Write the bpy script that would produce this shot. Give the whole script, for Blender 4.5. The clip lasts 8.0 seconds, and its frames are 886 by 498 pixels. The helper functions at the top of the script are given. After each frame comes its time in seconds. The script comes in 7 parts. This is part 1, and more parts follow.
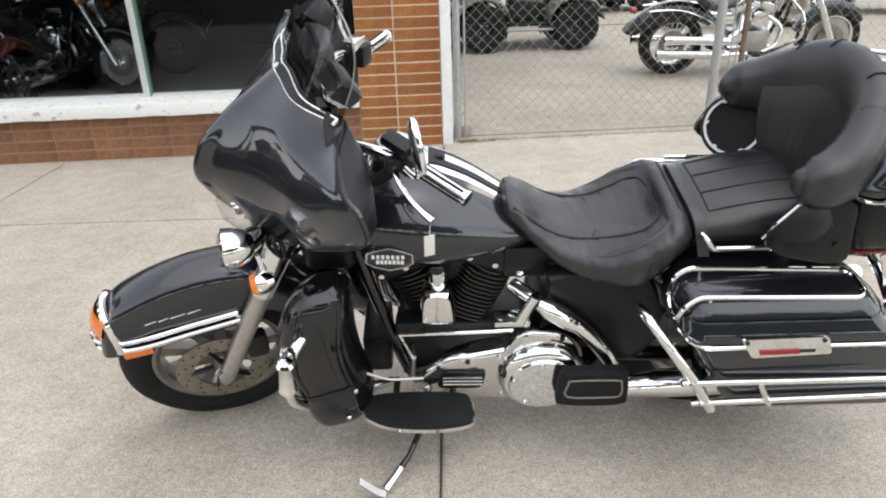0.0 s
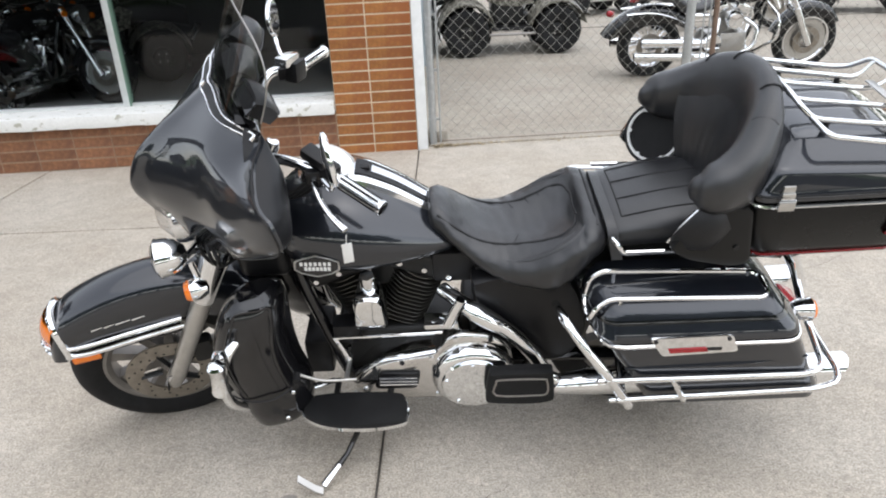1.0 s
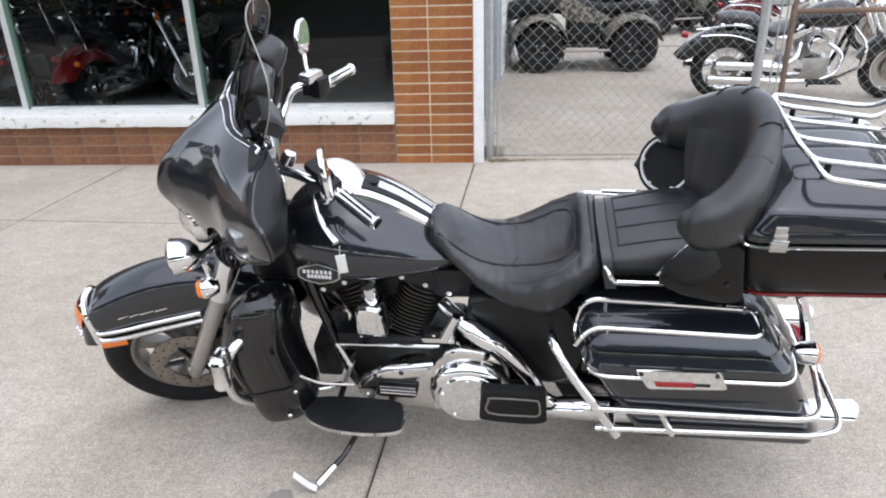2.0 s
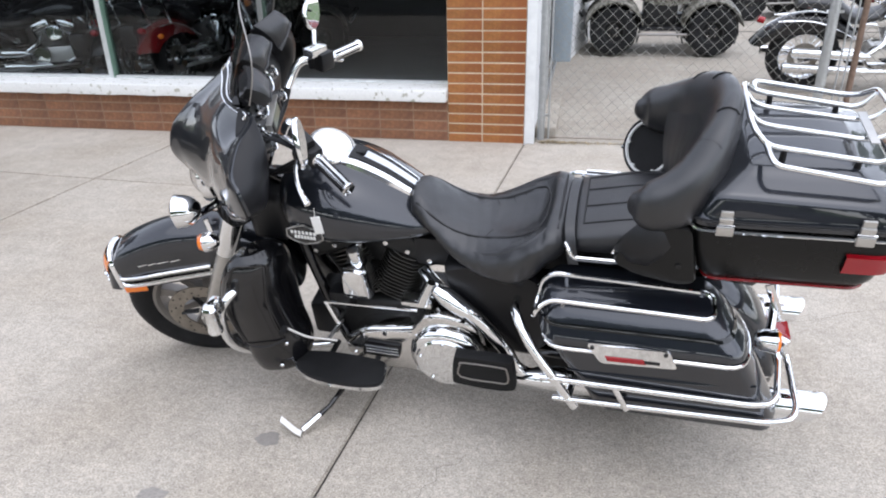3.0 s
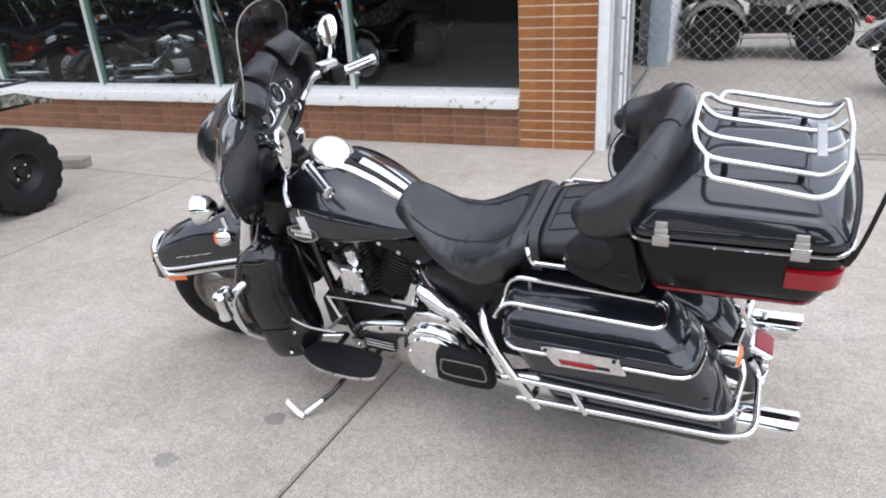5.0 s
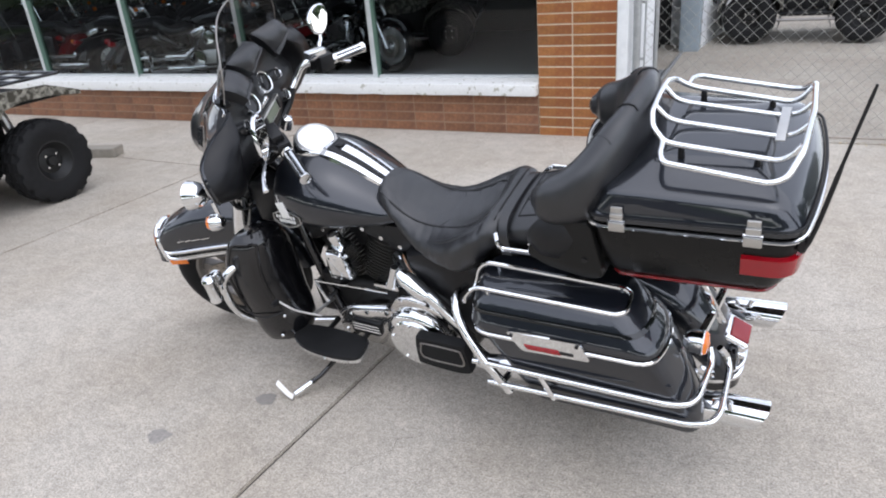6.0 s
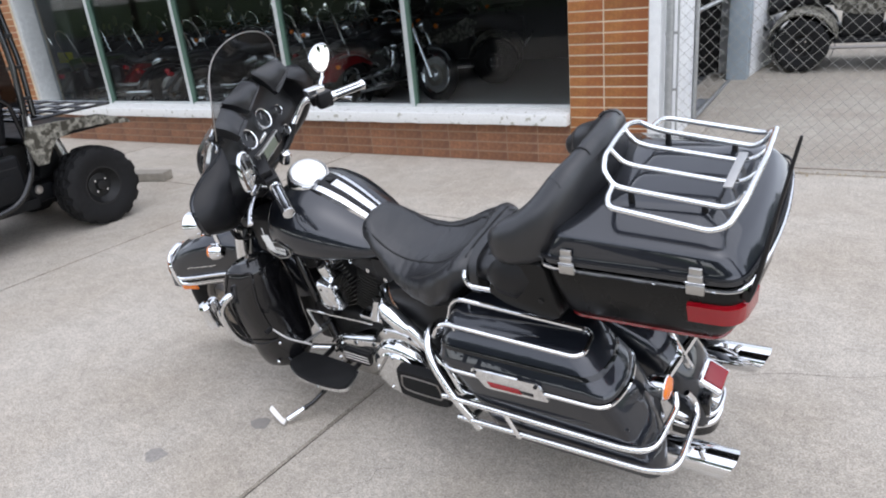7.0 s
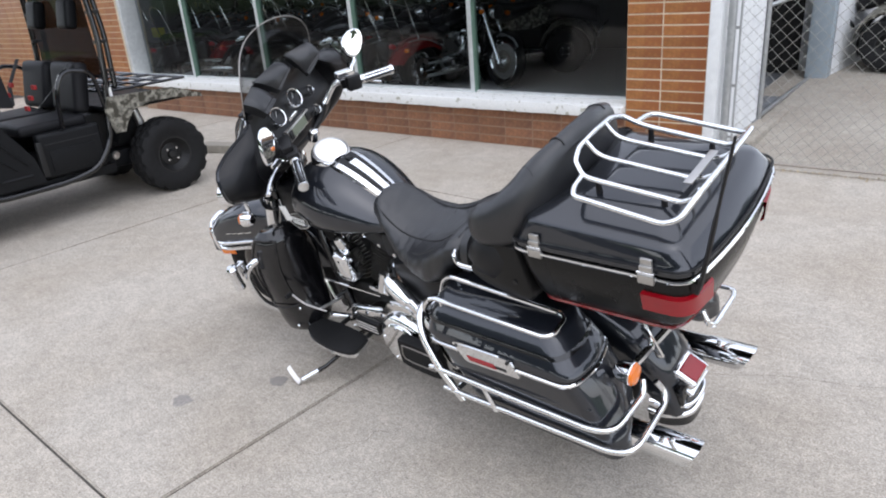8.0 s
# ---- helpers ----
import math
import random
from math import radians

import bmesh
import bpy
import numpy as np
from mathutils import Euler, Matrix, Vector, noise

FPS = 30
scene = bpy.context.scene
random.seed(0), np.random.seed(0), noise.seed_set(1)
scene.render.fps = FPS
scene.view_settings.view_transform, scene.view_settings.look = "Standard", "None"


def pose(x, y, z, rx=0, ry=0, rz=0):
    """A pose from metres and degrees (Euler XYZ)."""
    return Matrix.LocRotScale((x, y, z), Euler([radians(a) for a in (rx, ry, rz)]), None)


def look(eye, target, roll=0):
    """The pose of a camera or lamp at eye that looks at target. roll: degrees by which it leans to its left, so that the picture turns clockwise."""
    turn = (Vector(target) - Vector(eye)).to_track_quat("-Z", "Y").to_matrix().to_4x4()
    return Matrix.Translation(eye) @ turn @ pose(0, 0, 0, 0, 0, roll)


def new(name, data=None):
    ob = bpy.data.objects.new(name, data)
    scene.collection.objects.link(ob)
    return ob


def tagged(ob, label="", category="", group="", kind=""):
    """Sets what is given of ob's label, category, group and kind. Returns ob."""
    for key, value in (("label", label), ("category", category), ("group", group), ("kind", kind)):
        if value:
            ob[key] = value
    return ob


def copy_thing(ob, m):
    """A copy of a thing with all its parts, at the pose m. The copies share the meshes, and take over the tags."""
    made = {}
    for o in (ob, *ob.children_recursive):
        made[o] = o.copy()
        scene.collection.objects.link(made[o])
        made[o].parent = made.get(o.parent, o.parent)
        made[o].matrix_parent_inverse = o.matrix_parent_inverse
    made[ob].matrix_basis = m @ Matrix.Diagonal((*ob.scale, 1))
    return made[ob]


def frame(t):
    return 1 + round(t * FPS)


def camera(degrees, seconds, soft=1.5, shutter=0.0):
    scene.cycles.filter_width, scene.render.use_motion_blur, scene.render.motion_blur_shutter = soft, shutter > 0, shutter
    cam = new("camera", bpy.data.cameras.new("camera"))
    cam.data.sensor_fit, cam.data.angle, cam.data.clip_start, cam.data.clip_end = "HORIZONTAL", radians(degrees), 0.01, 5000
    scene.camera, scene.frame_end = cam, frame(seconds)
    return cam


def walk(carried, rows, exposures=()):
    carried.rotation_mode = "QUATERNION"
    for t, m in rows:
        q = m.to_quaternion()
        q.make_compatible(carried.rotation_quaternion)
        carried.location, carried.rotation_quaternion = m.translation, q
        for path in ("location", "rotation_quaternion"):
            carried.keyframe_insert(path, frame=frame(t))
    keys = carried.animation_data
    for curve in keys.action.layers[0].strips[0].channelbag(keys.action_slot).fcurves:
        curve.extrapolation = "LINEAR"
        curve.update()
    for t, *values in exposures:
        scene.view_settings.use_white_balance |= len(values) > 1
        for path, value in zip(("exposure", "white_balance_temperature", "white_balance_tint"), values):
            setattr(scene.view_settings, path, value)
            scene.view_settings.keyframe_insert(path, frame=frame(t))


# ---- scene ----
cam = camera(65.0, 8.0, soft=2.0)
PATH = [
    (0, (3.464, 0.723, 1.534), (3.566, 2.546, 0.719), -1.8),
    (0.5, (3.615, 0.66, 1.567), (3.727, 2.478, 0.74), -1.7),
    (1, (3.682, 0.627, 1.576), (3.775, 2.453, 0.766), -2.6),
    (1.5, (3.801, 0.642, 1.6), (3.808, 2.483, 0.819), -1.9),
    (1.7, (3.837, 0.625, 1.607), (3.797, 2.467, 0.828), -1.6),
    (2.8, (4.205, 0.493, 1.624), (3.86, 2.291, 0.818), -1.5),
    (3, (4.264, 0.499, 1.618), (3.898, 2.285, 0.796), -1.2),
    (3.5, (4.365, 0.554, 1.609), (3.95, 2.325, 0.778), -0.3),
    (4, (4.455, 0.561, 1.636), (3.949, 2.332, 0.856), -0.8),
    (4.5, (4.603, 0.535, 1.648), (4.009, 2.266, 0.841), -2.6),
    (4.7, (4.664, 0.507, 1.648), (4.021, 2.225, 0.85), -3.0),
    (6, (4.964, 0.569, 1.631), (4.147, 2.202, 0.814), -5.0),
    (6.5, (5.091, 0.652, 1.65), (4.208, 2.267, 0.867), -4.5),
    (7, (5.228, 0.68, 1.662), (4.247, 2.257, 0.92), -5.8),
    (7.5, (5.39, 0.697, 1.674), (4.3, 2.206, 0.941), -5.2),
    (8, (5.525, 0.72, 1.668), (4.365, 2.161, 0.907), -4.7),
]
EXPOSE = [(0, 0.20, 6630, 9), (1.0, 0.21, 6470, 10), (2.5, 0.24, 6180, 13), (4.5, 0.21, 6130, 13), (6.2, 0.05, 6130, 13), (8.0, 0.03, 6130, 13)]
walk(cam, [(t, look(eye, target, roll)) for t, eye, target, roll in PATH], EXPOSE)

# ---- world and sun: a bright overcast sky ----
world = bpy.data.worlds.new("world")
scene.world = world
world.use_nodes = True
wn = world.node_tree
sky = wn.nodes.new("ShaderNodeTexSky")
sky.sky_type, sky.sun_disc = "NISHITA", False
sky.sun_elevation, sky.sun_rotation = radians(72), radians(135)
sky.dust_density, sky.ozone_density = 0.6, 1.0
grey = wn.nodes.new("ShaderNodeHueSaturation")
grey.inputs["Saturation"].default_value = 0.25
wn.links.new(sky.outputs[0], grey.inputs["Color"])
wn.links.new(grey.outputs[0], wn.nodes["Background"].inputs[0])
wn.nodes["Background"].inputs[1].default_value = 0.365
sun = new("sun", bpy.data.lights.new("sun", "SUN"))
sun.data.energy, sun.data.angle, sun.data.color = 0.90, radians(100), (1.0, 0.965, 0.92)
sun.matrix_world = look((5, -5, 21.8), (0, 0, 0))

# ---- materials ----
MATS = {}


def material(name, color=(0.5, 0.5, 0.5), rough=0.5, metal=0.0, vary=0.0, scale=8.0, bump=0.0, bump_scale=60.0,
             second=None, patch=2.0, edge=(0.42, 0.62), coat=0.0, spec=0.5, island=0.0, transmission=0.0, alpha=1.0, rough_vary=0.0, grain=0.6):
    """A surface with two scales of colour variation, uneven gloss and fine relief."""
    if name in MATS:
        return MATS[name]
    m = bpy.data.materials.new(name)
    m.use_nodes = True
    nt = m.node_tree
    b = nt.nodes["Principled BSDF"]
    b.inputs["Base Color"].default_value = (*color, 1)
    b.inputs["Roughness"].default_value, b.inputs["Metallic"].default_value = rough, metal
    b.inputs["Coat Weight"].default_value, b.inputs["Coat Roughness"].default_value = coat, 0.04
    b.inputs["Specular IOR Level"].default_value = spec
    b.inputs["Transmission Weight"].default_value, b.inputs["Alpha"].default_value = transmission, alpha
    tc = nt.nodes.new("ShaderNodeTexCoord")

    def noise_at(s, detail=6.0, rough_n=0.6):
        n = nt.nodes.new("ShaderNodeTexNoise")
        n.inputs["Scale"].default_value, n.inputs["Detail"].default_value, n.inputs["Roughness"].default_value = s, detail, rough_n
        nt.links.new(tc.outputs["Object"], n.inputs["Vector"])
        return n

    if vary or second or island:
        fine, big = noise_at(scale, 8.0 if grain > 0.6 else 6.0, grain), noise_at(patch, 4.0)
        dark, light = [c * (1 - vary) for c in color], [min(1, c * (1 + vary)) for c in color]
        mix = nt.nodes.new("ShaderNodeMix")
        mix.data_type = "RGBA"
        mix.inputs[6].default_value, mix.inputs[7].default_value = (*dark, 1), (*light, 1)
        con = nt.nodes.new("ShaderNodeMapRange")
        con.inputs[1].default_value, con.inputs[2].default_value = 0.34, 0.66
        nt.links.new(fine.outputs["Fac"], con.inputs[0])
        nt.links.new(con.outputs[0], mix.inputs[0])
        out = mix.outputs[2]
        ramp = nt.nodes.new("ShaderNodeValToRGB")
        ramp.color_ramp.elements[0].position, ramp.color_ramp.elements[1].position = edge
        nt.links.new(big.outputs["Fac"], ramp.inputs[0])
        over = nt.nodes.new("ShaderNodeMix")
        over.data_type = "RGBA"
        tint = second or [c * (1 - vary * 0.8) for c in color]
        over.inputs[7].default_value = (*tint, 1)
        nt.links.new(ramp.outputs[0], over.inputs[0])
        nt.links.new(out, over.inputs[6])
        out = over.outputs[2]
        if island:
            info = nt.nodes.new("ShaderNodeObjectInfo")
            hs = nt.nodes.new("ShaderNodeHueSaturation")
            mr = nt.nodes.new("ShaderNodeMapRange")
            mr.inputs[3].default_value, mr.inputs[4].default_value = 1 - island, 1 + island
            nt.links.new(info.outputs["Random"], mr.inputs[0])
            nt.links.new(mr.outputs[0], hs.inputs["Value"])
            nt.links.new(out, hs.inputs["Color"])
            out = hs.outputs[0]
        nt.links.new(out, b.inputs["Base Color"])
    if rough_vary:
        rn = noise_at(patch * 2.5)
        mr = nt.nodes.new("ShaderNodeMapRange")
        mr.inputs[1].default_value, mr.inputs[2].default_value = 0.3, 0.7
        mr.inputs[3].default_value, mr.inputs[4].default_value = max(0.02, rough - rough_vary), min(1, rough + rough_vary)
        nt.links.new(rn.outputs["Fac"], mr.inputs[0])
        nt.links.new(mr.outputs[0], b.inputs["Roughness"])
    if bump:
        bn = noise_at(bump_scale, 8.0, 0.65)
        bp = nt.nodes.new("ShaderNodeBump")
        bp.inputs["Strength"].default_value, bp.inputs["Distance"].default_value = bump, 0.004
        nt.links.new(bn.outputs["Fac"], bp.inputs["Height"])
        nt.links.new(bp.outputs[0], b.inputs["Normal"])
    MATS[name] = m
    return m


def glass(name, color, alpha, rough=0.02):
    """Thin sheet: clear transmission tinted by its colour, with a mirror-like gloss on top."""
    m = bpy.data.materials.new(name)
    m.use_nodes = True
    nt = m.node_tree
    nt.nodes.remove(nt.nodes["Principled BSDF"])
    tr, gl, mx, lw, pw, mr = (nt.nodes.new("ShaderNode" + k) for k in ("BsdfTransparent", "BsdfGlossy", "MixShader", "LayerWeight", "Math", "MapRange"))
    tr.inputs[0].default_value = (*color, 1)
    gl.inputs["Roughness"].default_value = rough
    f0 = ((alpha - 1) / (alpha + 1)) ** 2
    lw.inputs["Blend"].default_value = 0.5
    pw.operation, pw.inputs[1].default_value = "POWER", 5.0
    mr.inputs[3].default_value = f0
    nt.links.new(lw.outputs["Facing"], pw.inputs[0])
    nt.links.new(pw.outputs[0], mr.inputs[0])
    nt.links.new(mr.outputs[0], mx.inputs[0])
    nt.links.new(tr.outputs[0], mx.inputs[1])
    nt.links.new(gl.outputs[0], mx.inputs[2])
    nt.links.new(mx.outputs[0], nt.nodes["Material Output"].inputs[0])
    return m


def speckled(name, color, warm, island=0.03):
    """Weathered concrete: sand grain, small dark pits, wide faint blotches, all multiplied together."""
    m = bpy.data.materials.new(name)
    m.use_nodes = True
    nt = m.node_tree
    b = nt.nodes["Principled BSDF"]
    b.inputs["Roughness"].default_value = 0.88
    tc = nt.nodes.new("ShaderNodeTexCoord")

    def layer(scale, detail, lo, hi, a, z, before):
        n, r, x = (nt.nodes.new("ShaderNode" + k) for k in ("TexNoise", "MapRange", "Mix"))
        n.inputs["Scale"].default_value, n.inputs["Detail"].default_value = scale, detail
        r.inputs[1].default_value, r.inputs[2].default_value, r.inputs[3].default_value, r.inputs[4].default_value = lo, hi, a, z
        x.data_type, x.blend_type = "RGBA", "MULTIPLY"
        x.inputs[0].default_value = 1.0
        nt.links.new(tc.outputs["Object"], n.inputs["Vector"])
        nt.links.new(n.outputs["Fac"], r.inputs[0])
        nt.links.new(before, x.inputs[6])
        nt.links.new(r.outputs[0], x.inputs[7])
        return x.outputs[2], n

    blotch = nt.nodes.new("ShaderNodeMix")
    blotch.data_type = "RGBA"
    blotch.inputs[6].default_value, blotch.inputs[7].default_value = (*color, 1), (*warm, 1)
    big = nt.nodes.new("ShaderNodeTexNoise")
    big.inputs["Scale"].default_value, big.inputs["Detail"].default_value = 1.4, 6.0
    ramp = nt.nodes.new("ShaderNodeMapRange")
    ramp.inputs[1].default_value, ramp.inputs[2].default_value = 0.38, 0.68
    nt.links.new(tc.outputs["Object"], big.inputs["Vector"])
    nt.links.new(big.outputs["Fac"], ramp.inputs[0])
    nt.links.new(ramp.outputs[0], blotch.inputs[0])
    out, _ = layer(150, 3.0, 0.34, 0.66, 0.71, 1.26, blotch.outputs[2])
    out, _ = layer(42, 3.0, 0.34, 0.66, 0.88, 1.11, out)
    out, pits = layer(95, 2.0, 0.62, 0.70, 1.0, 0.62, out)
    out, _ = layer(60, 2.0, 0.66, 0.72, 1.0, 1.22, out)
    out, _ = layer(9, 6.0, 0.3, 0.7, 0.90, 1.08, out)
    info, hs, mr = (nt.nodes.new("ShaderNode" + k) for k in ("ObjectInfo", "HueSaturation", "MapRange"))
    mr.inputs[3].default_value, mr.inputs[4].default_value = 1 - island, 1 + island
    nt.links.new(info.outputs["Random"], mr.inputs[0])
    nt.links.new(mr.outputs[0], hs.inputs["Value"])
    nt.links.new(out, hs.inputs["Color"])
    nt.links.new(hs.outputs[0], b.inputs["Base Color"])
    bump = nt.nodes.new("ShaderNodeBump")
    bump.inputs["Strength"].default_value, bump.inputs["Distance"].default_value = 0.25, 0.002
    bump.invert = True
    nt.links.new(pits.outputs["Fac"], bump.inputs["Height"])
    nt.links.new(bump.outputs[0], b.inputs["Normal"])
    return m


CONCRETE = speckled("concrete", (0.458, 0.414, 0.352), (0.398, 0.350, 0.286))
YARD = speckled("yard_concrete", (0.394, 0.358, 0.302), (0.344, 0.303, 0.248))
JOINT = material("joint_dirt", (0.10, 0.09, 0.08), 0.95, vary=0.3, scale=40)
STAIN = material("oil_stain", (0.32, 0.295, 0.265), 0.8, vary=0.3, scale=60)
BRICK = material("glazed_brick", (0.31, 0.128, 0.038), 0.34, vary=0.22, scale=35, patch=5, second=(0.25, 0.085, 0.028), bump=0.15, bump_scale=90, island=0.13, rough_vary=0.1)
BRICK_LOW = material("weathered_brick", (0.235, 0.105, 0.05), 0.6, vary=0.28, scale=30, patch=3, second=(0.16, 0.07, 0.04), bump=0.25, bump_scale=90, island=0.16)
MORTAR = material("mortar", (0.60, 0.50, 0.36), 0.9, vary=0.15, scale=50, bump=0.3)
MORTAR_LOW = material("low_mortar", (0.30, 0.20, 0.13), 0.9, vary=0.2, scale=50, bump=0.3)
SILL = material("worn_white_sill", (0.76, 0.76, 0.73), 0.6, vary=0.05, scale=60, patch=16, edge=(0.60, 0.66), second=(0.42, 0.41, 0.34), bump=0.3, bump_scale=40)
WHITE = material("white_paint", (0.78, 0.79, 0.78), 0.6, vary=0.06, scale=12, patch=2.2, second=(0.66, 0.67, 0.68), bump=0.15)
FRAME = material("aluminium_frame", (0.62, 0.64, 0.63), 0.45, 0.5, vary=0.1, scale=20)
GREEN_EDGE = material("green_gasket", (0.12, 0.20, 0.15), 0.5, vary=0.1)
GALV = material("galvanised_steel", (0.46, 0.47, 0.47), 0.42, 0.85, vary=0.12, scale=40, patch=9, bump=0.05)
WIRE = material("chain_wire", (0.42, 0.41, 0.38), 0.5, 0.7, vary=0.15, scale=20)
RUST = material("rusty_pipe", (0.22, 0.15, 0.11), 0.8, 0.3, vary=0.3, scale=30)
SHOWFLOOR = material("showroom_floor", (0.46, 0.455, 0.45), 0.4, vary=0.12, scale=6)
SHOWCEIL = material("showroom_ceiling", (0.30, 0.30, 0.29), 0.8, vary=0.05)
# near-black colour stands in for the shade inside the store room
STORE = material("store_gloom", (0.025, 0.025, 0.025), 0.9, vary=0.2)
STOREFLOOR = material("dusty_store_floor", (0.20, 0.21, 0.22), 0.85, vary=0.3, scale=14, patch=3, bump=0.3)
SHOWWALL = material("showroom_wall", (0.12, 0.12, 0.12), 0.8, vary=0.1, scale=4)
ASPHALT = material("asphalt", (0.055, 0.055, 0.055), 0.9, vary=0.25, scale=150, bump=0.4, bump_scale=200)
GRASS = material("grass", (0.075, 0.13, 0.03), 0.9, vary=0.4, scale=30, bump=0.5, bump_scale=80)
LITTER = material("dry_leaf_litter", (0.42, 0.33, 0.20), 0.9, vary=0.4, scale=20)
LEAF = material("leaf", (0.05, 0.10, 0.025), 0.6, vary=0.4, scale=3)
BARK = material("bark", (0.10, 0.075, 0.05), 0.9, vary=0.3, scale=15, bump=0.6, bump_scale=30)
PAINT = material("charcoal_pearl_paint", (0.015, 0.0175, 0.0235), 0.36, 0.5, vary=0.12, scale=500, coat=1.0, spec=0.2)
PAINT.node_tree.nodes["Principled BSDF"].inputs["Coat IOR"].default_value = 1.63
PAINT.node_tree.nodes["Principled BSDF"].inputs["Coat Roughness"].default_value = 0.018
BLACK_PAINT = material("gloss_black_paint", (0.006, 0.006, 0.007), 0.10, coat=0.3, vary=0.05, rough_vary=0.03)
CHROME = material("chrome", (0.86, 0.87, 0.88), 0.06, 1.0, rough_vary=0.03, patch=6)
SATIN = material("satin_alloy", (0.55, 0.54, 0.52), 0.38, 1.0, vary=0.08, scale=40, rough_vary=0.08)
ALLOY = material("cast_alloy", (0.36, 0.34, 0.32), 0.45, 0.9, vary=0.12, scale=40)
LEATHER = material("black_leather", (0.012, 0.0125, 0.0145), 0.36, spec=0.75, vary=0.18, scale=50, bump=0.22, bump_scale=240, rough_vary=0.07, patch=4)
BRUSHED = material("bright_tank_cover", (0.88, 0.88, 0.88), 0.34, 1.0, vary=0.03, scale=60)
VINYL = material("black_vinyl", (0.008, 0.008, 0.0095), 0.55, spec=0.28, vary=0.2, scale=40, bump=0.2, bump_scale=160)
SEAM = material("seam_thread", (0.012, 0.012, 0.013), 0.7)
PLASTIC = material("black_plastic", (0.008, 0.008, 0.009), 0.42, spec=0.36, vary=0.15, scale=60, bump=0.08, bump_scale=300, rough_vary=0.06)
TUB = material("dull_black_tub", (0.0055, 0.006, 0.007), 0.5, spec=0.22, vary=0.2, scale=60, bump=0.1, bump_scale=260, rough_vary=0.08)
MATTE = material("matte_black_body", (0.007, 0.0069, 0.0067), 0.27, spec=0.28, vary=0.15, scale=30, rough_vary=0.08)
ENGINE = material("black_wrinkle_engine", (0.012, 0.012, 0.012), 0.5, 0.2, vary=0.2, scale=60, bump=0.2, bump_scale=300)
WHEEL = material("grey_cast_wheel", (0.26, 0.245, 0.23), 0.45, 0.7, vary=0.1, scale=30)
FIN = material("machined_fin_edge", (0.15, 0.145, 0.135), 0.35, 0.9, vary=0.1)
RUBBER = material("tyre_rubber", (0.010, 0.010, 0.0105), 0.75, spec=0.3, vary=0.3, scale=25, bump=0.2, bump_scale=120)
DISC = material("brake_disc_steel", (0.33, 0.30, 0.26), 0.4, 0.9, vary=0.15, scale=30)
AMBER = material("amber_lens", (0.85, 0.20, 0.01), 0.15, coat=0.6)
RED = material("red_lens", (0.30, 0.004, 0.010), 0.16, coat=0.3, vary=0.1)
REDLINE = material("red_pinstripe", (0.17, 0.006, 0.009), 0.2, coat=0.6)
DIAL = material("dial_face", (0.030, 0.030, 0.032), 0.16, vary=0.2)
POD = material("satin_black_shell", (0.005, 0.005, 0.006), 0.36, spec=0.35, vary=0.1, rough_vary=0.06)
SHIELD = material("gloss_black_shield", (0.005, 0.005, 0.006), 0.16, coat=0.4, vary=0.1, rough_vary=0.08)
POLISHED = material("polished_primary", (0.74, 0.73, 0.72), 0.14, 1.0, vary=0.06, scale=30, rough_vary=0.05)
SCREEN = material("display_screen", (0.16, 0.18, 0.13), 0.3)
TAG = material("white_paper_tag", (0.8, 0.8, 0.78), 0.7)
SMOKE = glass("smoked_windscreen", (0.42, 0.42, 0.42), 1.35)
DARK_SMOKE = glass("dark_smoked_plastic", (0.24, 0.24, 0.25), 1.35)
PANE = glass("window_pane", (0.76, 0.78, 0.78), 1.36)
CLEAR = glass("clear_lens", (0.9, 0.9, 0.9), 1.45)
MIRROR = material("mirror_glass", (0.9, 0.9, 0.9), 0.01, 1.0)
CAMO = material("camouflage_plastic", (0.21, 0.20, 0.165), 0.45, vary=0.6, scale=30, patch=20, edge=(0.47, 0.56), second=(0.040, 0.036, 0.025))
RED_PAINT = material("red_paint", (0.16, 0.008, 0.010), 0.2, coat=1.0, vary=0.05)
WHITE_PAINT = material("pearl_white_paint", (0.72, 0.72, 0.70), 0.25, coat=0.8, vary=0.03)
RED_STRAP = material("red_webbing", (0.40, 0.02, 0.02), 0.7, vary=0.1)
WOOD = material("grey_timber", (0.34, 0.31, 0.26), 0.85, vary=0.25, scale=18, bump=0.4, bump_scale=60)
YELLOW = material("yellow_sticker", (0.65, 0.62, 0.06), 0.6)
POSTER = material("grey_display_panel", (0.14, 0.15, 0.15), 0.5, vary=0.1)


# ---- mesh helpers ----
def box(x0, x1, y0, y1, z0, z1, bevel=0.0, seg=2):
    bm = bmesh.new()
    bmesh.ops.create_cube(bm, size=1)
    bmesh.ops.transform(bm, matrix=Matrix.Translation(((x0 + x1) / 2, (y0 + y1) / 2, (z0 + z1) / 2)) @ Matrix.Diagonal((x1 - x0, y1 - y0, z1 - z0, 1)), verts=bm.verts)
    if bevel:
        bmesh.ops.bevel(bm, geom=bm.edges[:], offset=bevel, segments=seg, affect="EDGES", profile=0.6)
    return bm


def merge(*bms):
    out = bms[0]
    for b in bms[1:]:
        me = bpy.data.meshes.new("tmp")
        b.to_mesh(me)
        out.from_mesh(me)
        bpy.data.meshes.remove(me)
        b.free()
    return out


def moved(bm, m):
    bm.transform(m)
    return bm


def mirrored(bm):
    out = bm.copy()
    out.transform(Matrix.Diagonal((1, -1, 1, 1)))
    bmesh.ops.reverse_faces(out, faces=out.faces[:])
    return out


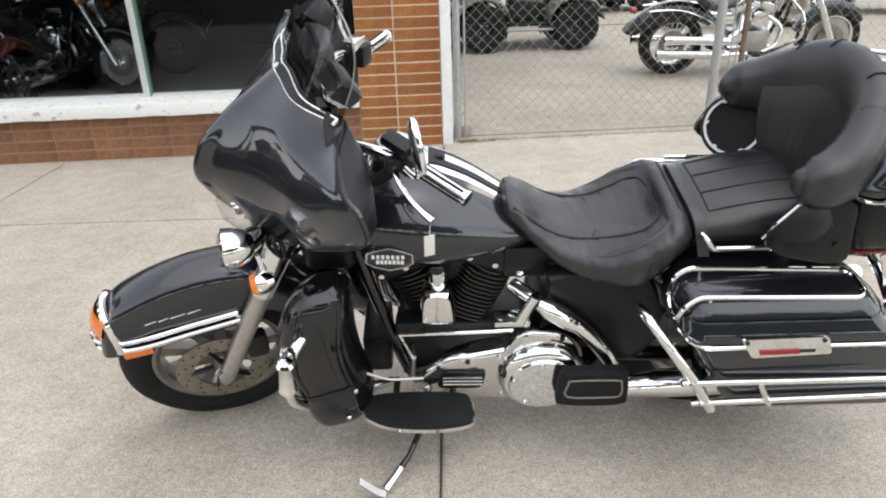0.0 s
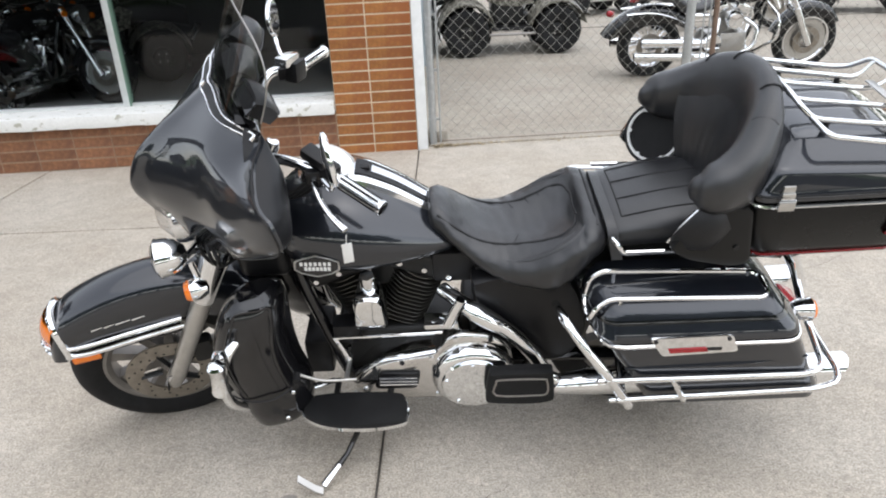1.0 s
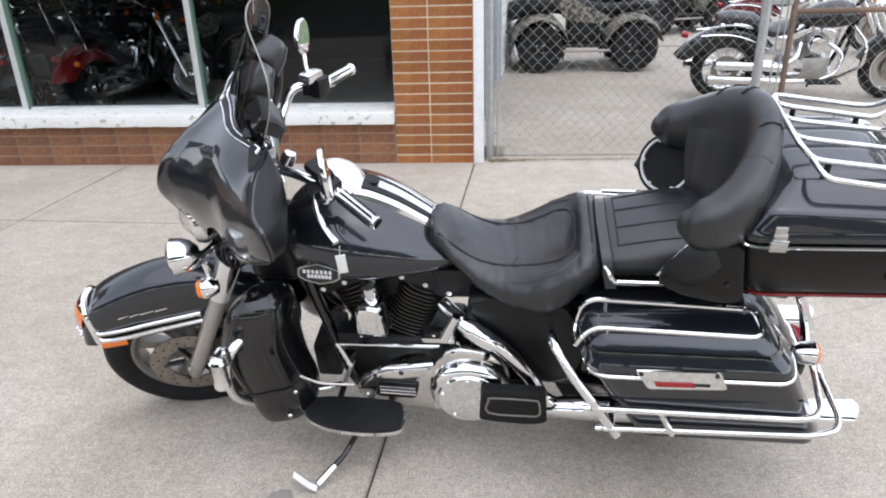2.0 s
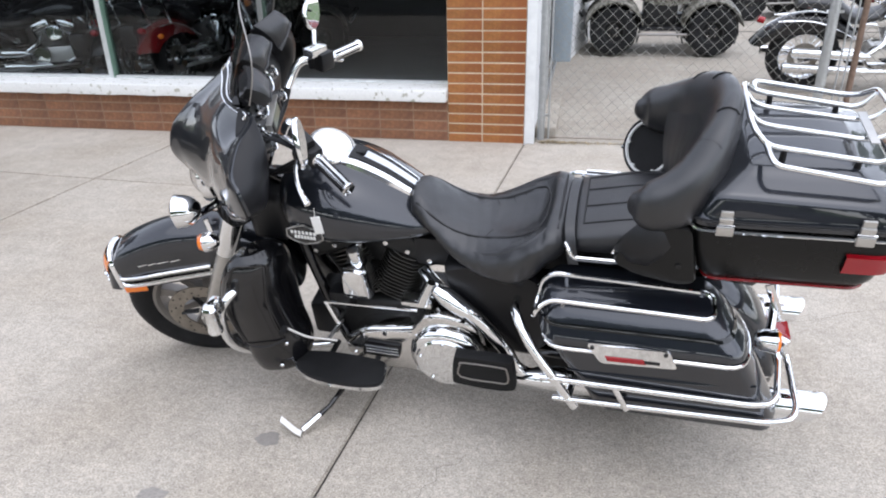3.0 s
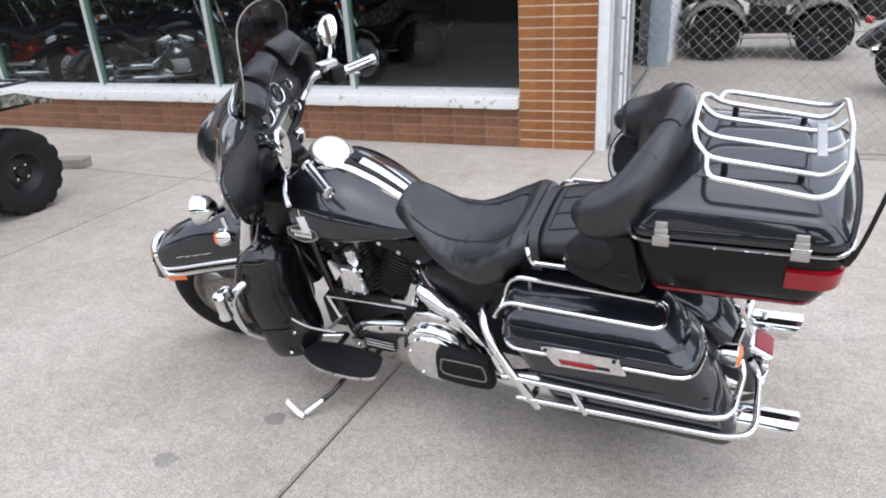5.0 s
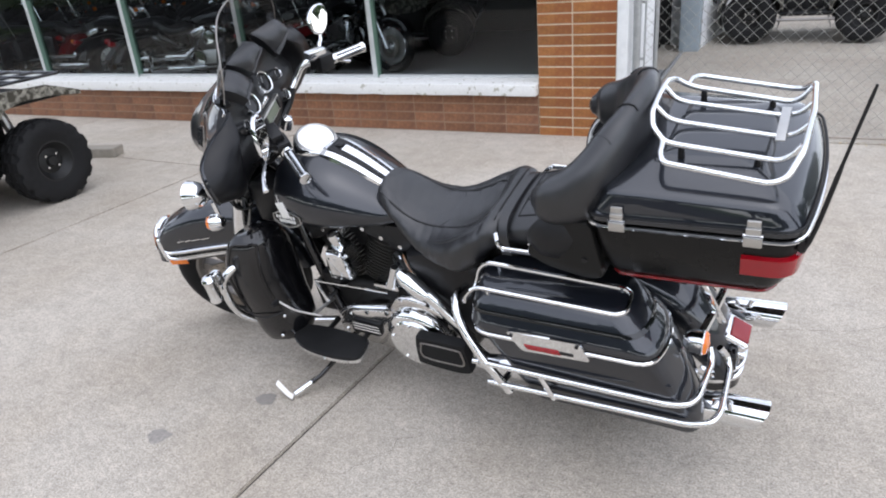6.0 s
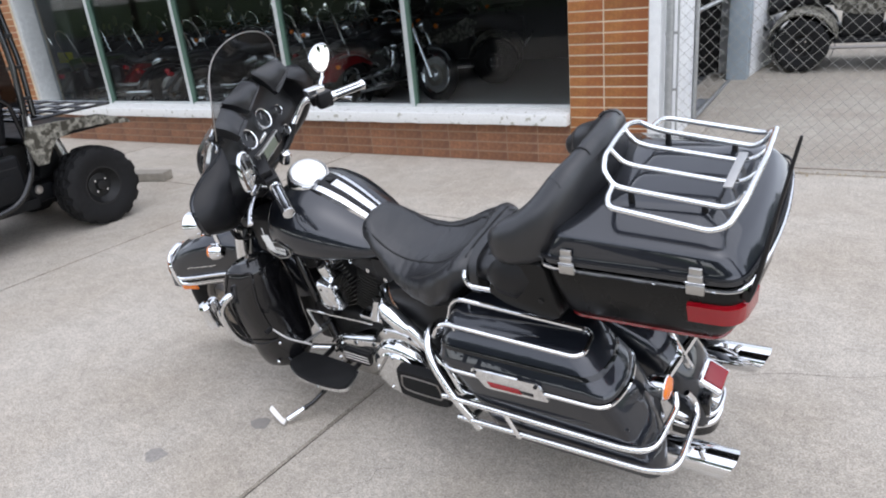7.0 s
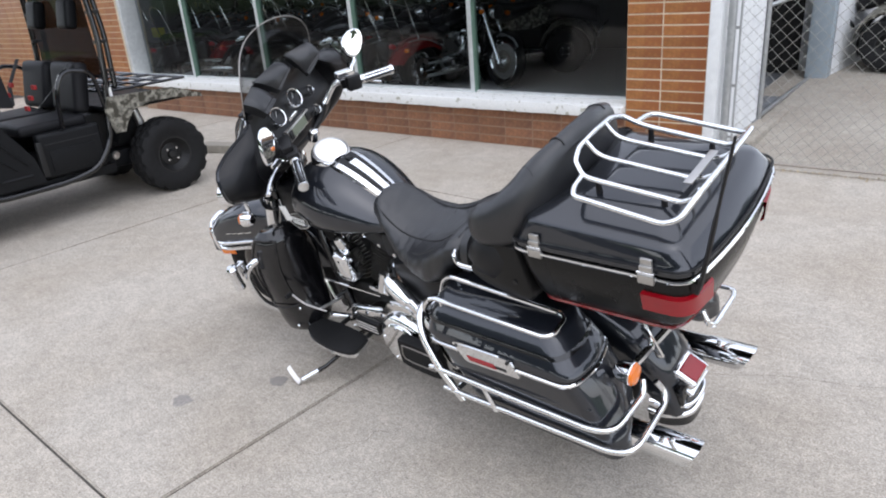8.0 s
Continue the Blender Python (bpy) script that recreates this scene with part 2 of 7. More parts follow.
def curve_points(pts, steps=6, closed=False):
    """Points along a smooth curve that passes through all of pts."""
    p = [Vector(q) for q in pts]
    n, out = len(p), []
    for i in range(n if closed else n - 1):
        a, b, c, d = (p[(i - 1) % n], p[i], p[(i + 1) % n], p[(i + 2) % n]) if closed else (p[max(i - 1, 0)], p[i], p[i + 1], p[min(i + 2, n - 1)])
        for k in range(steps):
            t = k / steps
            out.append(0.5 * (2 * b + (c - a) * t + (2 * a - 5 * b + 4 * c - d) * t * t + (3 * b - a - 3 * c + d) * t ** 3))
    if not closed:
        out.append(p[-1])
    return out


def rounded(pts, r=0.03, steps=4, closed=False):
    """A polyline whose corners are rounded off."""
    p = [Vector(q) for q in pts]
    n, out = len(p), []
    for i, q in enumerate(p):
        if not closed and i in (0, n - 1):
            out.append(q)
            continue
        a, b = p[i - 1] - q, p[(i + 1) % n] - q
        k = min(r, a.length * 0.48, b.length * 0.48)
        s, e = q + a.normalized() * k, q + b.normalized() * k
        for j in range(steps + 1):
            t = j / steps
            out.append((1 - t) ** 2 * s + 2 * t * (1 - t) * q + t * t * e)
    return out


def loft(rings, closed=True, caps=True, wrap=False):
    """Skin over rings of equally many points."""
    bm = bmesh.new()
    rows = [[bm.verts.new(q) for q in ring] for ring in rings]
    n = len(rows[0])
    pairs = list(zip(rows, rows[1:])) + ([(rows[-1], rows[0])] if wrap else [])
    for a, b in pairs:
        for i in range(n if closed else n - 1):
            j = (i + 1) % n
            bm.faces.new((a[i], a[j], b[j], b[i]))
    if caps and closed and not wrap:
        bm.faces.new(rows[0][::-1])
        bm.faces.new(rows[-1])
    bmesh.ops.recalc_face_normals(bm, faces=bm.faces[:])
    return bm


def tube(pts, r, seg=8, closed=False, flat=1.0, caps=True):
    """A round bar along points; r may be a list. flat squeezes it along its second axis."""
    p = [Vector(q) for q in pts]
    n = len(p)
    radii = r if isinstance(r, (list, tuple)) else [r] * n
    rings, side = [], None
    for i in range(n):
        d = (p[(i + 1) % n] - p[i - 1]) if closed else (p[min(i + 1, n - 1)] - p[max(i - 1, 0)])
        d.normalize()
        if side is None:
            side = d.orthogonal().normalized() if abs(d.z) > 0.99 else d.cross(Vector((0, 0, 1))).normalized()
        side = (side - d * side.dot(d)).normalized()
        up = d.cross(side)
        rings.append([p[i] + radii[i] * (math.cos(2 * math.pi * k / seg) * side + flat * math.sin(2 * math.pi * k / seg) * up) for k in range(seg)])
    return loft(rings, True, caps, closed)


def rod(a, b, r0, r1=None, seg=12):
    return tube([a, b], [r0, r0 if r1 is None else r1], seg)


def lathe(profile, centre, axis, seg=24, close=False):
    """A body of revolution: profile rows of (radius, height along axis)."""
    axis = Vector(axis).normalized()
    s = axis.orthogonal().normalized()
    u = axis.cross(s)
    c = Vector(centre)
    rings = [[c + axis * h + max(r, 1e-4) * (math.cos(2 * math.pi * k / seg) * s + math.sin(2 * math.pi * k / seg) * u) for k in range(seg)] for r, h in profile]
    return loft(rings, True, not close, close)


def plate(outline, o, ex, ey, thick, bevel=0.0):
    """A flat outline (pairs) in the plane of ex and ey at o, given thickness along ex x ey."""
    o, ex, ey = Vector(o), Vector(ex).normalized(), Vector(ey).normalized()
    n = ex.cross(ey).normalized()
    a = [o + ex * x + ey * y for x, y in outline]
    bm = loft([a, [q + n * thick for q in a]])
    if bevel:
        rim = [e for e in bm.edges if abs((e.verts[0].co - e.verts[1].co).normalized().dot(n)) < 0.5]
        bmesh.ops.bevel(bm, geom=rim, offset=bevel, segments=2, affect="EDGES")
    return bm


def superring(centre_x, hw, lo, hi, n=24, power=2.6, cy=0.0, fat=0.0):
    """A rounded cross-section in the plane x = centre_x. fat: shifts the widest place downwards."""
    out = []
    for k in range(n):
        a = 2 * math.pi * k / n
        c, s = math.cos(a), math.sin(a)
        y = hw * math.copysign(abs(c) ** (2 / power), c)
        z = math.copysign(abs(s) ** (2 / power), s)
        z = z - fat * (1 - z * z)
        out.append(Vector((centre_x, cy + y, (lo + hi) / 2 + (hi - lo) / 2 * z)))
    return out


def smooth_rings(rows, steps=4):
    """More rows between rows of numbers, along smooth curves."""
    n, out = len(rows), []
    for i in range(n - 1):
        a, b, c, d = (np.array(rows[j], float) for j in (max(i - 1, 0), i, i + 1, min(i + 2, n - 1)))
        for k in range(steps):
            t = k / steps
            out.append(0.5 * (2 * b + (c - a) * t + (2 * a - 5 * b + 4 * c - d) * t * t + (3 * b - a - 3 * c + d) * t ** 3))
    out.append(np.array(rows[-1], float))
    return out


def link(name, bm, mat, angle=40, flat=False):
    me = bpy.data.meshes.new(name)
    bm.to_mesh(me)
    bm.free()
    me.materials.append(mat)
    if not flat:
        me.polygons.foreach_set("use_smooth", [True] * len(me.polygons))
        me.set_sharp_from_angle(angle=radians(angle))
    return new(name, me)


def part(name, bm, mat, parent, label="", angle=40):
    """One mesh object under a thing or under a part."""
    ob = link(name, bm, mat, angle)
    ob.parent = parent
    if label:
        ob["label"] = label
    return ob


def thing(name, m, label, category, group="", kind=""):
    ob = new(name)
    ob.empty_display_size = 0.1
    ob.matrix_basis = m
    return tagged(ob, label, category, group, kind)


def lumpy(bm, amount, scale, seed=0.0):
    """Uneven surface by smooth noise along the normals."""
    bm.normal_update()
    for v in bm.verts:
        v.co += v.normal * amount * noise.noise(v.co * scale + Vector((seed, seed, seed)))
    return bm

# ---- setting: ground, storefront, fence line, yard ----
def structure(name, bm, mat, label, category, flat=False):
    return tagged(link(name, bm, mat, flat=flat), label, category, kind="structure")


WALL_Y, SLANT = 6.25, radians(4.2)

bm = bmesh.new()
far = 900
vs = [bm.verts.new(q) for q in ((-far, -far, -0.03), (far, -far, -0.03), (far, far, -0.03), (-far, far, -0.03))]
bm.faces.new(vs)
ground = structure("ground", bm, GRASS, "flat green grass beyond the street and the yard", "ground")
road = structure("road", box(-60, 60, -13.5, -3.4, -0.2, -0.015), ASPHALT, "grey asphalt street in front of the shop", "road")
bed = structure("pavement", box(-16, 20, -3.3, 6.34, -0.2, -0.012), JOINT, "pale concrete forecourt slabs with dark open joints", "pavement")

# slabs of the forecourt: joints run a little askew to the storefront
xs = [-8.25, -5.25, -2.25, 0.72, 3.715, 6.7, 9.7, 12.7]
ys = [-3.25, -1.85, 1.535, 4.78, 6.335]


def slab_point(x, y):
    """Grid corner, skewed like the real joints."""
    return Vector((x + (y - 5.0) * math.tan(SLANT), y + (0 if y > 6 or y < -3 else -0.058 * (x - 2.5)), 0))


for i in range(len(xs) - 1):
    for j in range(len(ys) - 1):
        # beyond the joint under the bike one long slab reaches the wall
        if i > 3 and j == 3:
            continue
        y0, y1 = ys[j], ys[4] if i > 3 and j == 2 else ys[j + 1]
        c = [slab_point(xs[i + a], y) for a, y in ((0, y0), (1, y0), (1, y1), (0, y1))]
        mid = sum(c, Vector()) / 4
        bm = bmesh.new()
        top = []
        for q in c:
            d = (q - mid)
            top.append(q - Vector((math.copysign(0.005, d.x), math.copysign(0.005, d.y), 0)))
        lo = [bm.verts.new(q + Vector((0, 0, -0.011))) for q in top]
        hi = [bm.verts.new(q) for q in top]
        bm.faces.new(hi)
        for k in range(4):
            bm.faces.new((lo[k], lo[(k + 1) % 4], hi[(k + 1) % 4], hi[k]))
        bmesh.ops.bevel(bm, geom=[e for e in bm.edges if e.verts[0].co.z > -0.005 and e.verts[1].co.z > -0.005], offset=0.006, segments=2, affect="EDGES")
        slab = part("slab", bm, CONCRETE, bed)


def blot(name, x, y, rx, ry, seed):
    bm = bmesh.new()
    ring = []
    for k in range(28):
        a = 2 * math.pi * k / 28
        f = 1 + 0.35 * noise.noise(Vector((math.cos(a) * 1.7 + seed, math.sin(a) * 1.7, seed)))
        ring.append(bm.verts.new((x + rx * f * math.cos(a), y + ry * f * math.sin(a), 0.0015)))
    bm.faces.new(ring)
    return part(name, bm, STAIN, bed, "faint oily stain")


blot("stain", 3.245, 2.31, 0.045, 0.035, 1.0)
blot("stain", 2.99, 1.985, 0.05, 0.04, 3.0)

# thin wandering cracks
def crack(x0, y0, x1, y1, seed, w=0.0025):
    bm = bmesh.new()
    n, last = 26, None
    for k in range(n + 1):
        t = k / n
        p = Vector((x0 + (x1 - x0) * t, y0 + (y1 - y0) * t, 0.0012))
        d = Vector((-(y1 - y0), x1 - x0, 0)).normalized()
        p += d * 0.05 * noise.noise(Vector((t * 6, seed, 0)))
        h = w * (0.35 + 0.65 * abs(noise.noise(Vector((t * 9, seed, 4))))) * min(1, 6 * t, 6 * (1 - t)) + 0.0006
        pair = (bm.verts.new(p - d * h / 2), bm.verts.new(p + d * h / 2))
        if last:
            bm.faces.new((last[0], last[1], pair[1], pair[0]))
        last = pair
    part("crack", bm, JOINT, bed)


crack(4.62, 3.22, 6.4, 3.95, 2.0)
crack(3.72, 1.98, 3.95, 2.35, 5.0, 0.002)

# yard behind the fence, rising a little to the back
bm = bmesh.new()
rows = [(6.345, 0.0), (7.5, 0.06), (9.0, 0.12), (12.1, 0.20), (24, 0.25)]
grid = [[bm.verts.new((x, y, z)) for x in (3.6, 8, 14, 26)] for y, z in rows]
for a, b in zip(grid, grid[1:]):
    for k in range(3):
        bm.faces.new((a[k], a[k + 1], b[k + 1], b[k]))
yard = structure("pavement_yard", bm, YARD, "stained tan concrete yard behind the chain-link fence", "yard")
tagged(link("kerb", box(3.9, 16, 6.31, 6.36, -0.05, 0.012, 0.006), YARD), "dirty concrete edge strip under the fence", "kerb", kind="structure")
structure("trim_joint", box(4.2, 20, 12.1, 12.13, 0.17, 0.206), JOINT, "dark expansion joint across the yard", "joint")


def yard_z(y):
    return float(np.interp(y, [r[0] for r in rows], [r[1] for r in rows]))


# storefront
LOW_TOP, SILL_TOP, LEFT = 0.345, 0.442, -4.55
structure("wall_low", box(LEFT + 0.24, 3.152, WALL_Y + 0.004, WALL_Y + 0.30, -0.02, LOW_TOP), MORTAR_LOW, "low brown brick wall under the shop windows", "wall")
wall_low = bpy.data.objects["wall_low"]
pier = structure("wall_pier", box(3.155, 3.80, WALL_Y + 0.004, WALL_Y + 0.38, -0.02, 3.3), MORTAR, "orange-brown glazed brick pier with pale stacked joints", "brick pier")
wall_left = structure("wall_left", box(-11, LEFT, WALL_Y + 0.004, WALL_Y + 0.38, -0.02, 3.3), MORTAR, "orange-brown brick wall beside the shop windows", "wall")
structure("trim_head", box(LEFT, 3.155, WALL_Y + 0.1, WALL_Y + 0.42, 2.55, 3.3), WHITE, "white painted fascia above the shop windows", "fascia")

sill_bm = box(LEFT + 0.02, 3.150, WALL_Y - 0.075, WALL_Y + 0.31, LOW_TOP, SILL_TOP, 0.008)
bmesh.ops.subdivide_edges(sill_bm, edges=[e for e in sill_bm.edges if e.calc_length() > 3], cuts=160)
for v in sill_bm.verts:
    if v.co.y < WALL_Y:
        v.co += 0.006 * Vector((0, noise.noise(v.co * 5), noise.noise(v.co * 7 + Vector((9, 0, 0)))))
structure("window_sill", sill_bm, SILL, "chipped white-painted concrete window sill", "window sill")

# glazing
MULLIONS = [1.45, -0.14, -1.73, -3.28]
edges_x = [3.155, *MULLIONS, LEFT + 0.02]
GLASS_Y = 6.50
for k in range(len(edges_x) - 1):
    x1, x0 = edges_x[k], edges_x[k + 1]
    win = thing(f"window_{k + 1}", pose(0, 0, 0), "large dark shop window with slim pale metal frame", "window", kind="structure")
    p = part("pane", box(x0 + 0.03, x1 - 0.03, GLASS_Y + 0.02, GLASS_Y + 0.024, SILL_TOP + 0.02, 2.5), PANE, win)
    p.visible_shadow = False
    if k < len(edges_x) - 2:
        part("mullion", box(x0 - 0.028, x0 + 0.022, GLASS_Y - 0.03, GLASS_Y + 0.05, SILL_TOP, 2.55, 0.004), FRAME, win)
        part("gasket", box(x0 + 0.0225, x0 + 0.034, GLASS_Y - 0.028, GLASS_Y + 0.05, SILL_TOP, 2.55), GREEN_EDGE, win)
    part("bottom_rail", box(x0 + 0.036, x1 - 0.028, GLASS_Y - 0.02, GLASS_Y + 0.05, SILL_TOP, SILL_TOP + 0.022, 0.003), FRAME, win)
    part("top_rail", box(x0 + 0.036, x1 - 0.028, GLASS_Y - 0.02, GLASS_Y + 0.05, 2.5, 2.55, 0.003), FRAME, win)
structure("trim_jamb", box(LEFT, LEFT + 0.08, WALL_Y + 0.02, GLASS_Y + 0.06, SILL_TOP, 2.55, 0.004), FRAME, "pale metal window jamb against the brick", "window frame")

# showroom behind the glass
FLOOR_Z = 0.10
structure("floor", box(-11, 3.8, 6.56, 12.1, FLOOR_Z - 0.15, FLOOR_Z), SHOWFLOOR, "smooth grey showroom floor", "floor")
structure("wall_back", box(-11, 3.8, 12.1, 12.3, -0.1, 3.3), SHOWWALL, "dark back wall of the showroom", "wall")
structure("wall_west", box(-11.2, -11, 6.27, 12.3, -0.1, 3.3), SHOWWALL, "dark side wall of the showroom", "wall")
structure("ceiling", box(-11.2, 3.9, 6.63, 12.3, 3.3, 3.5), SHOWCEIL, "pale showroom ceiling", "ceiling")
panel = thing("display_panel", pose(-5.37, 7.20, FLOOR_Z), "grey advertising stand behind the window", "display")
part("board", box(-0.54, 0.54, -0.02, 0.02, 0.0, 1.9, 0.008), POSTER, panel)
part("sticker", box(0.08, 0.44, -0.026, -0.021, 0.80, 0.95, 0.002), YELLOW, panel, "faded yellow-green sticker")

# side of the shop towards the yard: white wall with a gated dark opening
structure("trim_corner", box(3.803, 3.885, WALL_Y - 0.005, WALL_Y + 0.06, -0.02, 3.3, 0.004), WHITE, "chipped white painted corner board of the building", "corner board")
structure("wall_side", box(3.803, 3.88, WALL_Y + 0.062, 7.55, -0.02, 3.3), WHITE, "white painted side wall of the building", "wall")
wall_plan = [(3.70, 10.05), (4.09, 9.80), (4.09 + 0.15 * 2.4, 12.2), (4.09 + 0.15 * 2.4, 22.0), (3.70, 22.0)]
structure("wall_side_rear", loft([[Vector((x, y, z)) for x, y in wall_plan] for z in (-0.02, 3.3)]), WHITE, "scuffed white side wall beyond the gate", "wall", flat=True)
structure("trim_gatepost", box(3.86, 4.085, 9.60, 9.79, 0.0, 3.3, 0.006), material("grey_paint", (0.36, 0.42, 0.46), 0.55, vary=0.1, scale=10), "blue-grey painted post beside the gate opening", "post")
structure("trim_lintel", box(3.803, 3.9, 7.55, 9.72, 2.3, 3.3), WHITE, "white wall over the gate opening", "wall")
structure("floor_store", box(3.16, 3.9, 7.4, 10.06, 0.0, 0.105), STOREFLOOR, "dusty concrete floor of a dark store room", "floor")
# shallow walls whose near-black colour paints the unlit depth of the room
structure("wall_store", box(3.12, 3.16, 7.4, 10.1, 0.0, 3.3), STORE, "store room wall with the unlit gloom painted near-black", "wall")
structure("wall_store_south", box(3.12, 3.80, 7.30, 7.40, 0.0, 3.3), STORE, "wall between store room and showroom, gloom painted near-black", "wall")
structure("wall_store_north", box(3.12, 3.70, 10.06, 10.16, 0.0, 3.3), STORE, "rear wall of the store room, gloom painted near-black", "wall")
structure("trim_plinth", box(3.88, 4.06, 6.42, 9.7, -0.02, 0.10, 0.015), YARD, "low worn concrete kerb along the side wall", "kerb")

# dry leaves and dust blown against the foot of the fence
rng_litter = random.Random(11)
bm = bmesh.new()
for k in range(340):
    x = 3.93 + abs(rng_litter.gauss(0, 0.22)) if k < 240 else rng_litter.uniform(4.0, 6.0)
    c = Vector((x, 6.31 - abs(rng_litter.gauss(0, 0.035)), 0.006 + 0.012 * rng_litter.random()))
    r = Euler((rng_litter.uniform(-0.6, 0.6), rng_litter.uniform(-0.6, 0.6), rng_litter.random() * 6)).to_matrix()
    w = rng_litter.uniform(0.006, 0.016)
    bm.faces.new([bm.verts.new(c + r @ Vector(o) * w) for o in ((-1, 0, 0), (-0.2, -0.5, 0.15), (1, 0, 0), (0.1, 0.5, 0.1))])
tagged(link("leaf_litter", bm, LITTER, flat=True), "dry pale leaf litter at the foot of the fence", "litter", kind="stuff")

# across the street
tree_rng = random.Random(5)


def tree(x, y, h, label):
    t = thing("tree", pose(x, y, -0.03), label, "tree", "street trees")
    part("trunk", tube(curve_points([(0, 0, 0), (0.05, 0.02, h * 0.25), (-0.04, 0.05, h * 0.5), (0.1, 0, h * 0.8)], 4), [0.22 - 0.17 * k / 12 for k in range(13)], 8), BARK, t)
    for k in range(5):
        a = k * 1.26
        part("limb", tube([(0, 0, h * 0.35), (math.cos(a) * 0.8, math.sin(a) * 0.8, h * 0.55), (math.cos(a) * 1.6, math.sin(a) * 1.6, h * 0.7)], [0.09, 0.06, 0.02], 6), BARK, t)
    bm = bmesh.new()
    for k in range(3200):
        d = Vector((tree_rng.gauss(0, 1), tree_rng.gauss(0, 1), tree_rng.gauss(0, 1))).normalized() * (tree_rng.random() ** 0.4)
        lump = 1 + 0.35 * noise.noise(d * 2.2 + Vector((x, y, 0)))
        c = Vector((d.x * h * 0.36 * lump, d.y * h * 0.36 * lump, h * 0.62 + d.z * h * 0.36 * lump))
        s = 0.16 + 0.16 * tree_rng.random()
        q = Euler((tree_rng.random() * 6, tree_rng.random() * 6, tree_rng.random() * 6)).to_matrix()
        bm.faces.new([bm.verts.new(c + q @ Vector(o) * s) for o in ((-1, 0, 0), (0, -0.6, 0.1), (1, 0, 0), (0, 0.6, -0.1))])
    part("crown", bm, LEAF, t)


for k, (x, y, h) in enumerate(((-14, -15.5, 9.5), (-9, -16.5, 10.2), (-4, -15.5, 9), (1.5, -17, 10), (7, -16, 9.4), (12.5, -17, 10), (-20, -16, 10), (18.5, -15, 9.6), (-27, -15.5, 11), (-34, -17, 12), (-42, -15, 12), (-11.5, -18, 9.5), (-6.5, -18.5, 9), (-1.2, -18, 9.5), (4.2, -18.5, 9.8), (9.8, -18, 9.4), (15.5, -18.5, 9.6), (-17, -18.5, 10))):
    tree(x, y - 0.5, h * 0.92, "broad green street tree across the road")
for x, y, h in ((19.5, 18.5, 8.5), (24, 15, 9.0), (27, 9.5, 9.5), (30, 19, 10.0), (33, 13.5, 11.0)):
    tree(x, y, h, "broad green tree on the grass past the yard")

# ---- the touring motorcycle, leaning on its side stand ----
# bike's own axes: x to the rear, y to its right side, z up; front axle near x = 0
bike = thing("touring_motorcycle", pose(2.86, 2.875, 0, 14, 0, -3.5), "charcoal black touring motorcycle with chrome trim leaning on its side stand", "motorcycle")
STEER_BASE, STEER_AXIS = Vector((-0.157, 0, 0)), Vector((math.sin(radians(26)), 0, math.cos(radians(26))))
STEER = Matrix.Translation(STEER_BASE) @ Matrix.Rotation(radians(18), 4, STEER_AXIS) @ Matrix.Translation(-STEER_BASE)


def bp(name, bm, mat, parent=None, label=""):
    return part(name, bm, mat, parent or bike, label)


def sp(name, bm, mat, parent=None, label=""):
    """A part that turns with the handlebar."""
    return part(name, moved(bm, STEER), mat, parent or bike, label)


def tyre(centre, axis, radius, width, rim_r, seg=48):
    """Rounded tyre with a shallow centre groove."""
    w = width / 2
    prof = [(rim_r, -w * 0.62), (rim_r + 0.02, -w * 0.85), (rim_r + (radius - rim_r) * 0.45, -w), (radius - 0.03, -w * 0.9), (radius - 0.010, -w * 0.6), (radius - 0.001, -w * 0.25),
            (radius - 0.001, -w * 0.08), (radius - 0.006, -w * 0.05), (radius - 0.006, w * 0.05), (radius - 0.001, w * 0.08), (radius - 0.001, w * 0.25), (radius - 0.010, w * 0.6), (radius - 0.03, w * 0.9),
            (rim_r + (radius - rim_r) * 0.45, w), (rim_r + 0.02, w * 0.85), (rim_r, w * 0.62), (rim_r - 0.012, w * 0.5), (rim_r - 0.012, -w * 0.5)]
    return lathe(prof, centre, axis, seg, close=True)


